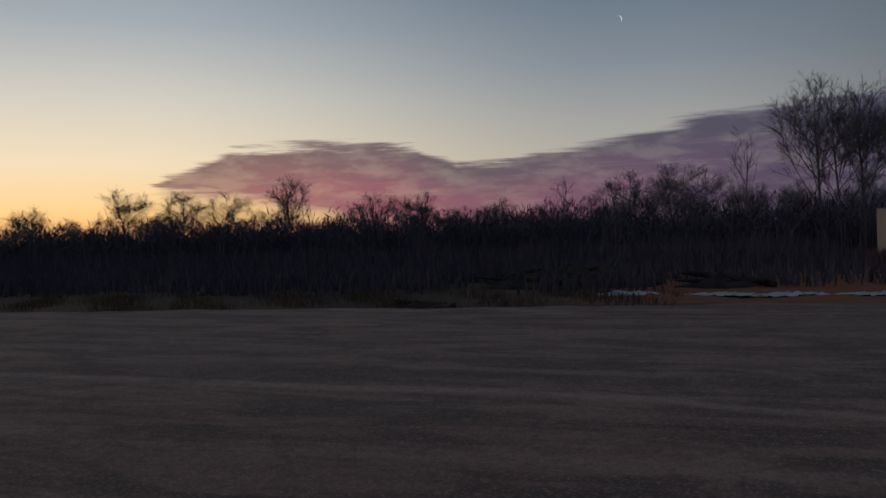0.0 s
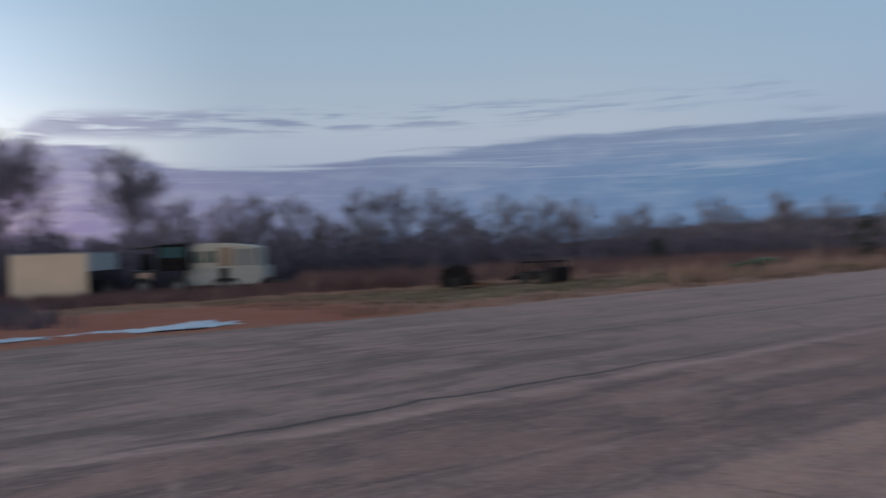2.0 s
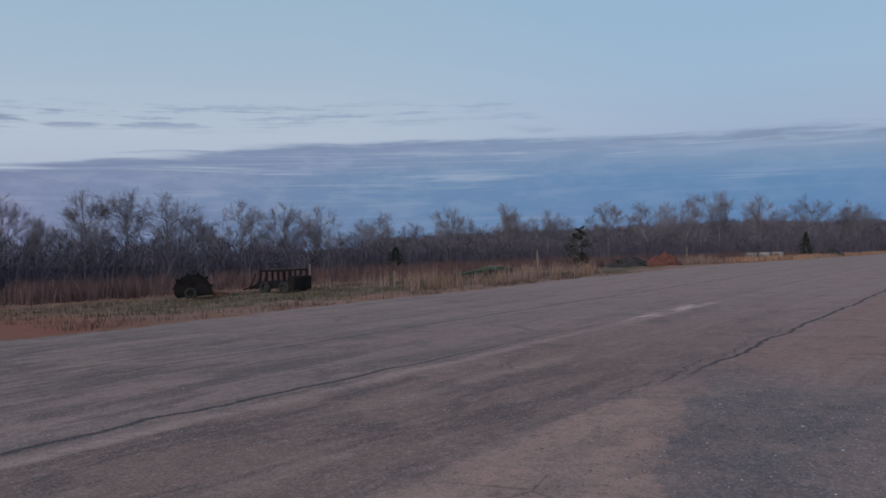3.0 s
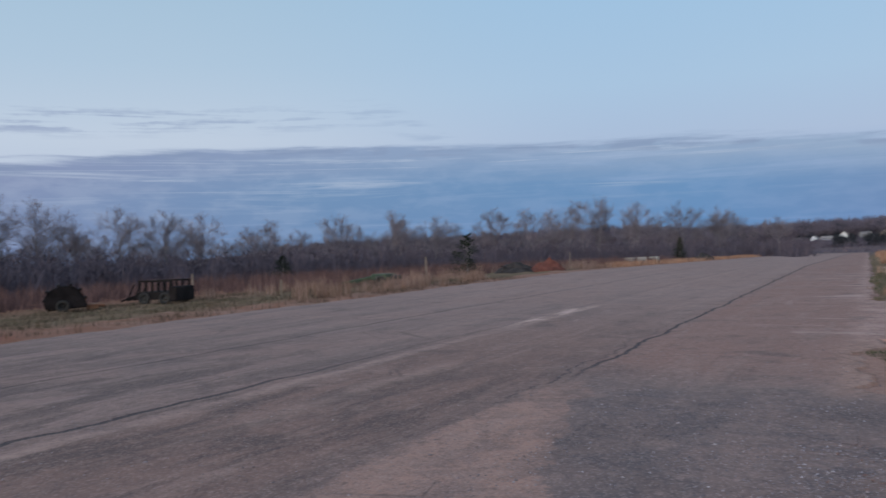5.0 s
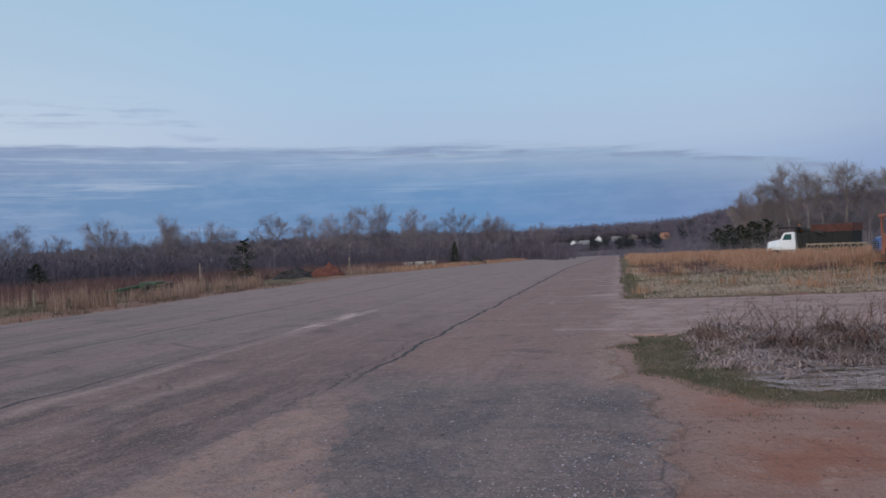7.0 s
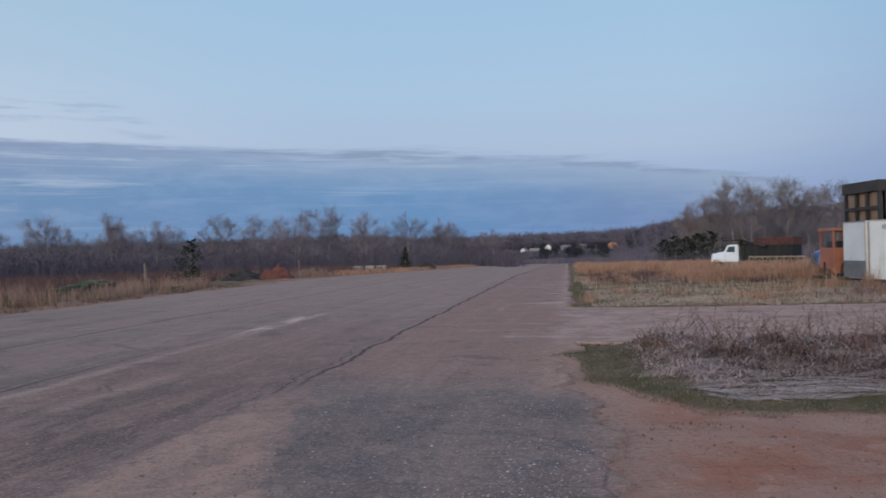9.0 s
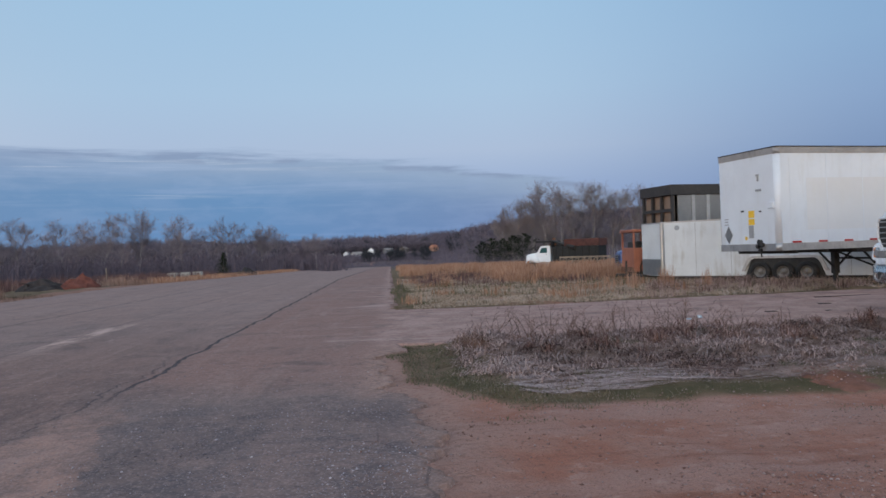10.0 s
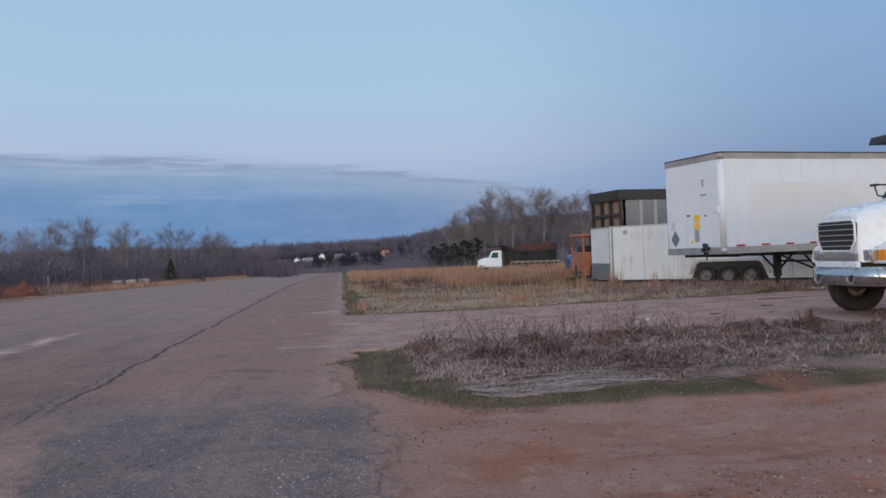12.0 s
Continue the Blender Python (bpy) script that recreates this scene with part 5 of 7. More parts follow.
for j, (h, t_, w) in enumerate(((115.9, 0.55, 3.4), (116.6, 0.8, 3.8), (117.3, 0.75, 3.6), (118.0, 0.95, 4.0), (118.8, 1.05, 4.0))):
    evergreen("pine_tree", h, 118, t_, w, "dark bushy pine in front of bare woods", 70 + j)


def gable_house(h, d, wide, tall, wall_col, roof_col, turn_, label):
    p = bearing(h, d)
    z0 = height(p.x, p.y)
    a = math.atan2(-p.y, -p.x) + turn_
    ob = thing("house", Matrix.Translation((p.x, p.y, z0)) @ Matrix.Rotation(a, 4, "Z"), label, "house", "houses across the valley")
    wm = surface("house_paint", wall_col, 0.8, vary=0.08)
    rm = surface("house_roofing", roof_col, 0.9, vary=0.2)
    gl = surface("house_glass", (0.05, 0.06, 0.08), 0.2, vary=0.1, bump=0)
    wide, tall = wide * 0.8, tall * 0.72
    lx, ly = wide * 0.5, wide * 0.34
    bm = B()
    add_prism(bm, [(-ly, -2), (ly, -2), (ly, tall * 0.62), (0, tall), (-ly, tall * 0.62)], -lx, lx)
    part("wall", bm, wm, ob)
    for s in (1, -1):
        bm = B()
        add_prism(bm, [(s * (ly + 0.5), tall * 0.57), (0, tall + 0.1), (0, tall + 0.4), (s * (ly + 0.5), tall * 0.57 + 0.3)], -lx - 0.4, lx + 0.4)
        part("roof", bm, rm, ob)
    for yy in (-lx * 0.55, 0.0, lx * 0.55):
        for zz in (tall * 0.14, tall * 0.36):
            bm = B()
            add_box(bm, (ly - 0.03, yy - 0.5, zz), (ly + 0.05, yy + 0.5, zz + 1.3), 0.02)
            part("window", bm, gl, ob)
    return ob


for args in ((106.4, 860, 10, 7.5, (0.80, 0.82, 0.85), (0.2, 0.19, 0.2), 1.3, "white house with a grey roof across the valley"), (107.1, 840, 12, 8.0, (0.80, 0.82, 0.85), (0.24, 0.22, 0.22), 0.2, "large white house across the valley"),
             (108.1, 870, 12, 10.5, (0.80, 0.82, 0.85), (0.22, 0.2, 0.2), 1.5, "tall white gabled house among dark pines"), (105.3, 850, 10, 6.5, (0.42, 0.36, 0.33), (0.16, 0.14, 0.14), 0.5, "tan house among bare trees"),
             (104.4, 850, 9, 6, (0.45, 0.42, 0.4), (0.17, 0.15, 0.15), 1.0, "grey house among bare trees"), (109.3, 890, 12, 7, (0.26, 0.25, 0.25), (0.2, 0.18, 0.18), 0.4, "grey house behind the pines"),
             (110.4, 895, 12, 7.5, (0.25, 0.21, 0.2), (0.2, 0.17, 0.16), 1.2, "tan house on the wooded slope"), (112.5, 890, 11, 9, (0.5, 0.27, 0.19), (0.42, 0.17, 0.11), 0.9, "house with an orange-red roof on the wooded slope")):
    gable_house(*args)

# ================= vehicles and things =================
WHITE = surface("white_panel", (0.635, 0.675, 0.74), 0.45, vary=0.05, scale=0.8, dirt=(0.47, 0.45, 0.43), dirt_amount=0.35, bump=0.05, bump_scale=4)
DIRTY = surface("dirty_white_panel", (0.615, 0.635, 0.655), 0.55, vary=0.07, scale=0.9, dirt=(0.36, 0.32, 0.27), dirt_amount=0.55, bump=0.05, bump_scale=4)
ALU = surface("dull_aluminium", (0.42, 0.41, 0.41), 0.42, 0.7, vary=0.15, scale=2, dirt=(0.2, 0.18, 0.16), dirt_amount=0.5)
GREYRAIL = surface("grey_rail", (0.30, 0.285, 0.28), 0.6, 0.2, vary=0.15, scale=1.5, dirt=(0.13, 0.11, 0.1), dirt_amount=0.6)
CHROME = surface("chrome", (0.46, 0.47, 0.49), 0.27, 1.0, vary=0.05, bump=0.03)
RUBBER = surface("tyre_rubber", (0.022, 0.021, 0.021), 0.85, vary=0.3, scale=6, dirt=(0.12, 0.085, 0.065), dirt_amount=0.5)
BLACK = surface("black_steel", (0.02, 0.019, 0.019), 0.6, vary=0.3, scale=3, dirt=(0.07, 0.05, 0.04), dirt_amount=0.5)
SOOT = surface("sooty_black_steel", (0.008, 0.008, 0.009), 0.75, vary=0.3, scale=3)
RIM = surface("wheel_steel", (0.24, 0.23, 0.22), 0.5, 0.5, vary=0.2, dirt=(0.16, 0.1, 0.07), dirt_amount=0.7)
PAINT = surface("white_truck_paint", (0.69, 0.72, 0.77), 0.28, vary=0.03, scale=0.7, dirt=(0.5, 0.45, 0.4), dirt_amount=0.25, bump=0.02)
BLUE = surface("blue_truck_paint", (0.035, 0.075, 0.22), 0.35, vary=0.15, dirt=(0.12, 0.1, 0.1), dirt_amount=0.4)
ORANGE = surface("faded_orange_paint", (0.33, 0.115, 0.065), 0.6, vary=0.2, scale=2, dirt=(0.26, 0.10, 0.06), dirt_amount=0.6)
AMBER = surface("amber_lens", (0.75, 0.24, 0.02), 0.2, vary=0.05, bump=0)
LENS = surface("headlight_lens", (0.42, 0.43, 0.44), 0.12, 0.6, vary=0.05, bump=0)
GLASS = surface("dark_glass", (0.03, 0.085, 0.09), 0.05, vary=0.1, bump=0)
TARP = surface("dark_tarp", (0.03, 0.026, 0.026), 0.7, vary=0.3, scale=1.5, bump=0.4, bump_scale=6)
PANELGREY = surface("grey_weathered_panel", (0.20, 0.195, 0.195), 0.7, vary=0.15, scale=0.7, dirt=(0.12, 0.1, 0.09), dirt_amount=0.5)
RUST = surface("rusted_steel", (0.15, 0.065, 0.035), 0.85, vary=0.4, scale=3, dirt=(0.05, 0.035, 0.03), dirt_amount=0.6)
BEIGE = surface("beige_panel", (0.64, 0.48, 0.36), 0.6, vary=0.06, scale=0.8, dirt=(0.42, 0.31, 0.2), dirt_amount=0.4)
CREAM = surface("cream_panel", (0.36, 0.33, 0.29), 0.5, vary=0.06, scale=1, dirt=(0.36, 0.28, 0.2), dirt_amount=0.5)
TANP = surface("tan_panel", (0.23, 0.16, 0.118), 0.6, vary=0.15, scale=1.2)
REDREF = surface("red_reflector", (0.42, 0.03, 0.03), 0.3, vary=0.1, bump=0)
YELLOW = surface("yellow_decal", (0.72, 0.45, 0.03), 0.5, vary=0.1, bump=0)
GREYDEC = surface("grey_decal", (0.30, 0.31, 0.33), 0.6, vary=0.1, bump=0)
FARMGREEN = surface("farm_green_paint", (0.012, 0.042, 0.018), 0.6, vary=0.2, scale=3, dirt=(0.1, 0.08, 0.05), dirt_amount=0.5)
PLASTIC = surface("white_plastic_sheeting", (0.40, 0.46, 0.54), 0.45, vary=0.12, scale=1.2, dirt=(0.35, 0.24, 0.18), dirt_amount=0.4, bump=0.6, bump_scale=5)
WOOD = surface("weathered_wood", (0.24, 0.19, 0.15), 0.9, vary=0.3, scale=3)
REDSOIL = surface("red_soil", (0.15, 0.055, 0.042), 0.95, vary=0.3, scale=2, bump=1.0, bump_scale=8)
CHAR = surface("dark_debris", (0.017, 0.014, 0.015), 0.9, vary=0.5, scale=2, bump=0.8, bump_scale=8)
SCRAP = surface("weathered_scrap_and_brush", (0.05, 0.04, 0.038), 0.95, vary=0.5, scale=2, bump=0.8, bump_scale=8)
for dull in (CHAR, REDSOIL, SCRAP):
    for node in dull.node_tree.nodes:
        if node.type == "BSDF_PRINCIPLED":
            node.inputs["Specular IOR Level"].default_value = 0.1
CONCRETE = surface("pale_concrete", (0.38, 0.35, 0.32), 0.9, vary=0.15, scale=1)


def frame_at(x, y, dx, dy, z=None):
    """A pose on the ground whose local x points along (dx, dy)."""
    a = math.atan2(dy, dx)
    return Matrix.Translation((x, y, height(x, y) if z is None else z)) @ Matrix.Rotation(a, 4, "Z")


def wheel(parent, x, y, r, width, outer, name="wheel", rim_material=None, hub=True):
    """A tyre with a rounded tread and a dished rim. outer: +1 or -1, the side of y that faces out."""
    w = new(name)
    w.parent = parent
    w.matrix_basis = Matrix.Translation((x, y, r))
    m = Matrix.Rotation(radians(90), 4, "Z")
    h = width / 2
    tyre = add_ring(B(), m, [(-h * 0.8, r * 0.56), (-h, r * 0.72), (-h * 0.98, r * 0.9), (-h * 0.75, r), (h * 0.75, r), (h * 0.98, r * 0.9), (h, r * 0.72), (h * 0.8, r * 0.56), (-h * 0.8, r * 0.56)], 36)
    part("tyre", tyre, RUBBER, w)
    o = outer
    rim = add_ring(B(), m, [(o * h * 0.85, r * 0.57), (o * h * 0.7, r * 0.5), (o * h * 0.1, r * 0.46), (o * h * 0.0, r * 0.3), (o * h * 0.35, r * 0.2), (o * h * 0.5, r * 0.16), (o * h * 0.55, 0.001)], 24)
    part("rim", rim, rim_material or RIM, w)
    if hub:
        bm = B()
        for i in range(8):
            a = i * math.pi / 4
            add_tube(bm, (r * 0.34 * math.cos(a), o * h * 0.02, r * 0.34 * math.sin(a)), (r * 0.34 * math.cos(a), o * h * 0.2, r * 0.34 * math.sin(a)), r * 0.03, seg=6)
        part("lug_nuts", bm, BLACK, w)
    return w


def semi_trailer():
    t = thing("semi_trailer", frame_at(21.55, -10.45, 0.205, -0.979, 0.129), "long white box semi trailer parked on its landing legs", "trailer")
    L, W, z0, z1, r = 14.6, 2.68, 1.07, 3.90, 0.13
    out = []
    for cx, cy, a0 in ((r, r, 180), (r, W - r, 90)):
        rows = [(cx + r * math.cos(radians(a0 + s * a)), cy + r * math.sin(radians(a0 + s * a))) for s, a in ((1, 90 * i / 8) for i in range(9))]
        out.append(rows)
    nose = [(r + r * math.cos(radians(270 - 90 * i / 8)), r + r * math.sin(radians(270 - 90 * i / 8))) for i in range(9)] + [(r + r * math.cos(radians(180 - 90 * i / 8)), W - r + r * math.sin(radians(180 - 90 * i / 8))) for i in range(9)]
    ring = nose + [(L, W), (L, 0)]

    def shell(name, lo, hi, grow, mat, top=False):
        bm = B()
        pts = []
        for x, y in ring:
            v = Vector((x - L / 2, y - W / 2))
            pts.append((L / 2 + v.x * (1 + 2 * grow / L), W / 2 + v.y * (1 + 2 * grow / W)))
        a = [bm.verts.new((x, y, lo)) for x, y in pts]
        b = [bm.verts.new((x, y, hi)) for x, y in pts]
        bm.faces.new(b[::-1])
        bm.faces.new(a)
        for i in range(len(a)):
            j = (i + 1) % len(a)
            f = bm.faces.new((a[i], b[i], b[j], a[j]))
            f.smooth = i < 17 and i != 8
        bmesh.ops.recalc_face_normals(bm, faces=bm.faces)
        part(name, bm, mat, t)

    shell("body", z0 + 0.2, z1 - 0.17, 0.0, WHITE)
    shell("bottom_rail", z0, z0 + 0.2, 0.012, ALU)
    shell("top_rail", z1 - 0.17, z1, 0.012, GREYRAIL)
    shell("roof", z1, z1 + 0.03, 0.02, BLACK)
    bm = B()
    add_box(bm, (0.0, -0.006, z0 + 0.2), (0.015, 0.05, z1 - 0.17))
    for i in range(12):
        x = 0.42 + i * 1.2
        bm2 = B()
        add_box(bm2, (x - 0.015, -0.009, z0 + 0.2), (x + 0.015, 0.004, z1 - 0.175), 0.003)
        part("side_rib", bm2, WHITE, t)
    bm.free()
    for i in range(12):
        bm = B()
        add_box(bm, (0.45 + i * 0.85, -0.03, z0 + 0.205), (0.72 + i * 0.85, -0.004, z0 + 0.255), 0.004)
        part("reflector", bm, REDREF, t)
    bm = B()
    add_box(bm, (0.95, -0.006, z0 + 0.55), (13.5, 0.002, z1 - 0.85))
    part("faded_side_panel", bm, surface("faded_white_panel", (0.63, 0.645, 0.68), 0.5, vary=0.04, scale=0.6, dirt=(0.6, 0.6, 0.6), dirt_amount=0.5, bump=0.03), t, "slightly greyer repainted band")
    # nose face: at x = 0, from y = W (far) to y = 0
    def on_nose(name, y, z, wy, hz, mat, thick=0.02):
        bm_ = B()
        add_box(bm_, (-thick, y - wy / 2, z - hz / 2), (0.004, y + wy / 2, z + hz / 2), min(thick, wy, hz) * 0.2)
        part(name, bm_, mat, t)
    on_nose("yellow_sticker", 1.12, 2.12, 0.24, 0.20, YELLOW)
    on_nose("yellow_sticker", 1.12, 1.90, 0.24, 0.17, YELLOW)
    on_nose("grey_plate", 1.14, 1.62, 0.2, 0.36, GREYDEC)
    on_nose("dark_tab", 0.78, 2.78, 0.24, 0.06, GREYDEC)
    on_nose("hose_hook", 0.80, 3.2, 0.10, 0.05, GREYDEC, 0.04)
    on_nose("hose_hook", 0.78, 3.10, 0.04, 0.14, GREYDEC, 0.04)
    on_nose("bracket", 1.52, 2.22, 0.10, 0.05, BLACK, 0.03)
    on_nose("bracket", 0.72, 2.18, 0.08, 0.04, BLACK, 0.03)
    on_nose("yellow_tag", 1.38, 1.44, 0.08, 0.10, YELLOW)
    bm = B()
    add_box(bm, (-0.06, 0.12, 2.24), (0.05, 0.36, 2.42), 0.02)
    part("clearance_light", bm, WHITE, t)
    bm = B()
    vs = [bm.verts.new((-0.012, 2.2 + a, 1.55 + b)) for a, b in ((0, 0.27), (0.2, 0), (0, -0.27), (-0.2, 0))]
    f = bm.faces.new(vs)
    bmesh.ops.solidify(bm, geom=[f], thickness=0.01)
    part("diamond_placard", bm, GREYDEC, t)
    for k_ in range(3):
        on_nose("lettering_bar", 2.3, 2.02 - 0.08 * k_, 0.16, 0.03, GREYDEC, 0.008)
    bm = B()
    for y, z, rr_ in ((0.72, 1.32, 0.08), (0.62, 1.24, 0.07), (0.80, 1.20, 0.06), (0.70, 1.10, 0.05)):
        add_tube(bm, (-0.10, y, z), (0.0, y, z), rr_, rr_ * 0.8, 10)
    add_tube(bm, (-0.05, 0.7, 1.1), (-0.05, 0.66, 0.9), 0.02, seg=6)
    part("air_couplings", bm, BLACK, t)
    # landing gear
    for y in (0.35, 2.15):
        bm = B()
        add_box(bm, (3.61, y - 0.09, 0.28), (3.79, y + 0.09, z0), 0.01)
        add_box(bm, (3.64, y - 0.06, -0.05), (3.76, y + 0.06, 0.35), 0.008)
        add_box(bm, (3.53, y - 0.16, -0.09), (3.87, y + 0.16, -0.03), 0.008)
        part("landing_leg", bm, BLACK, t)
        for x1 in (2.95, 4.5):
            bm = B()
            add_tube(bm, (3.70, y, 0.42), (x1, y, z0 + 0.05), 0.035, seg=8)
            part("brace", bm, BLACK, t)
    bm = B()
    add_tube(bm, (3.70, 0.35, 0.75), (3.70, 2.15, 0.75), 0.03, seg=8)
    add_tube(bm, (3.70, 0.35, 0.45), (3.70, 2.15, 0.98), 0.03, seg=8)
    part("cross_shaft", bm, BLACK, t)
    bm = B()
    add_box(bm, (2.8, 0.2, z0 - 0.12), (4.7, 2.35, z0), 0.02)
    part("gear_mount", bm, BLACK, t)
    for i in range(14):
        bm = B()
        add_box(bm, (0.6 + i, 0.06, z0 - 0.09), (0.66 + i, W - 0.06, z0 + 0.002))
        part("cross_member", bm, BLACK, t)
    bm = B()
    add_box(bm, (10.2, 0.75, 0.55), (14.0, 0.88, z0))
    add_box(bm, (10.2, 1.67, 0.55), (14.0, 1.8, z0))
    part("bogie_frame", bm, BLACK, t)
    for x in (11.2, 12.5):
        for y, o in ((0.2, -1), (W - 0.2, 1)):
            wheel(t, x, y, 0.5, 0.36, o)
    bm = B()
    add_box(bm, (L - 0.1, 0.4, 0.5), (L, W - 0.4, 0.62), 0.01)
    part("bumper_bar", bm, BLACK, t)


def cargo_trailer():
    t = thing("cargo_trailer", frame_at(27.5 * 1.13, -9.27 * 1.13, -0.717, -0.697, 0.04) @ Matrix.Diagonal((1.13, 1.13, 1.05, 1)), "dirty white enclosed cargo trailer with a wedge nose", "trailer")
    L, W, z0, z1 = 6.6, 2.4, 0.19, 2.19
    plan = [(0, 0), (-1.4, 1.15), (-1.4, 1.25), (0, W), (L, W), (L, 0)]

    def shell(name, lo, hi, grow, mat):
        bm = B()
        cx, cy = 2.6, W / 2
        pts = [(cx + (x - cx) * (1 + grow / 3), cy + (y - cy) * (1 + grow / 1.2)) for x, y in plan]
        a = [bm.verts.new((x, y, lo)) for x, y in pts]
        b = [bm.verts.new((x, y, hi)) for x, y in pts]
        bm.faces.new(a)
        bm.faces.new(b)
        for i in range(6):
            bm.faces.new((a[i], a[(i + 1) % 6], b[(i + 1) % 6], b[i]))
        bmesh.ops.recalc_face_normals(bm, faces=bm.faces)
        bmesh.ops.bevel(bm, geom=[e for e in bm.edges if abs(e.verts[0].co.z - e.verts[1].co.z) > 0.1], offset=0.03, segments=2, affect="EDGES")
        part(name, bm, mat, t)

    shell("body", z0, z1 - 0.05, 0.0, DIRTY)
    shell("roof_trim", z1 - 0.05, z1, 0.01, ALU)
    bm = B()
    d = Vector((-1.4, 1.15, 0)).normalized()
    n = Vector((-d.y, d.x, 0))
    if n.x > 0:
        n = -n
    q = [Vector((0, 0, 0)) + d * 0.06 + n * 0.012, Vector((-1.4, 1.15, 0)) - d * 0.04 + n * 0.012]
    vs = [bm.verts.new((p.x, p.y, z)) for p, z in ((q[0], z0 + 0.02), (q[1], z0 + 0.02), (q[1], z0 + 0.62), (q[0], z0 + 0.62))]
    bmesh.ops.solidify(bm, geom=[bm.faces.new(vs)], thickness=0.008)
    part("stone_guard", bm, GREYDEC, t)
    bm = B()
    add_tube(bm, (0, -0.005, z0 - 0.02), (0, -0.005, z1 - 0.03), 0.075, seg=14)
    part("corner_post", bm, ALU, t, "shiny rounded corner post")
    for x in (1.2, 2.4, 3.6, 4.8, 6.0):
        bm = B()
        add_box(bm, (x - 0.006, -0.004, z0 + 0.05), (x + 0.006, 0.01, z1 - 0.06))
        part("panel_seam", bm, GREYRAIL, t)
    bm = B()
    add_tube(bm, (0.55, -0.012, 1.95), (0.55, 0.01, 1.95), 0.09, seg=16)
    part("round_vent", bm, GREYDEC, t)
    bm = B()
    add_prism(bm, [(2.75, 0.35), (2.95, 0.78), (3.1, 0.86), (5.05, 0.86), (5.2, 0.78), (5.4, 0.35), (5.3, 0.35), (5.1, 0.72), (5.0, 0.78), (3.15, 0.78), (3.05, 0.72), (2.85, 0.35)], -0.08, 0.03)
    part("fender", bm, ALU, t)
    bm = B()
    add_prism(bm, [(2.85, z0 - 0.01), (3.05, 0.72), (3.15, 0.78), (5.0, 0.78), (5.1, 0.72), (5.3, z0 - 0.01)], -0.006, 0.04)
    part("wheel_well", bm, BLACK, t)
    for x in (3.35, 4.06, 4.77):
        wheel(t, x, -0.02, 0.33, 0.22, -1)
        wheel(t, x, W + 0.02, 0.33, 0.22, 1)
    bm = B()
    for y in (0.75, 1.65):
        add_tube(bm, (-0.4, y, z0 - 0.02), (-2.3, 1.2, z0 - 0.02), 0.05, seg=8)
    add_box(bm, (-2.5, 1.12, z0 - 0.08), (-2.2, 1.28, z0 + 0.06), 0.02)
    add_tube(bm, (-2.1, 1.2, 0.0), (-2.1, 1.2, 0.75), 0.035, seg=8)
    part("hitch", bm, BLACK, t)
    bm = B()
    for x in (0.1, 1.8, 5.8):
        add_box(bm, (x, 0.1, z0 - 0.1), (x + 0.1, W - 0.1, z0 + 0.01))
    add_box(bm, (0.2, 0.1, z0 - 0.12), (6.4, 0.2, z0))
    part("floor_frame", bm, BLACK, t)


def chip_body():
    t = thing("chip_box_body", frame_at(33.9, -11.9, 0.2, -0.98, 0.15), "tall dark box body with grey ribbed sides and a black top", "truck body")
    L, W, z0, z1 = 6.2, 2.5, 1.0, 3.85
    for nm, lo, hi, m_ in (("top_cover", (-0.06, -0.06, z1 - 0.45), (L + 0.06, W + 0.06, z1), TARP), ("side_panel", (0.3, 0.0, z0), (L, 0.06, z1 - 0.45), PANELGREY), ("side_panel", (0.3, W - 0.06, z0), (L, W, z1 - 0.45), PANELGREY),
                           ("tail_panel", (L - 0.06, 0.06, z0), (L, W - 0.06, z1 - 0.45), PANELGREY), ("deck", (0, 0, z0 - 0.12), (L, W, z0), BLACK)):
        bm = B()
        add_box(bm, lo, hi, 0.03 if nm == "top_cover" else 0.008)
        part(nm, bm, m_, t)
    for i in range(8):
        bm = B()
        add_box(bm, (0.95 + i * 0.72, -0.05, z0), (1.1 + i * 0.72, 0.0, z1 - 0.45), 0.01)
        part("rib", bm, surface("pale_rib", (0.34, 0.33, 0.33), 0.6, vary=0.15) if i == 0 else bpy.data.materials["pale_rib"], t)
    for y in (0.0, 0.85, 1.6, W - 0.12):
        bm = B()
        add_box(bm, (0.0, y, z0), (0.12, y + 0.12, z1 - 0.45), 0.01)
        part("front_post", bm, TARP, t)
    for z in (z0 + 0.85, z0 + 1.7, z0 + 2.4):
        bm = B()
        add_box(bm, (0.0, 0.12, z), (0.1, W - 0.12, z + 0.14), 0.01)
        part("front_rail", bm, TARP, t)
    bm = B()
    add_box(bm, (0.16, 0.1, z0), (0.2, W - 0.1, z1 - 0.45))
    part("front_board", bm, TANP, t, "dull brown boards behind the front posts")
    bm = B()
    add_box(bm, (-0.4, 0.7, 0.62), (L, 0.82, 0.9))
    add_box(bm, (-0.4, 1.68, 0.62), (L, 1.8, 0.9))
    part("chassis", bm, BLACK, t)
    for x in (4.2, 5.4):
        wheel(t, x, 0.2, 0.5, 0.36, -1)
        wheel(t, x, W - 0.2, 0.5, 0.36, 1)


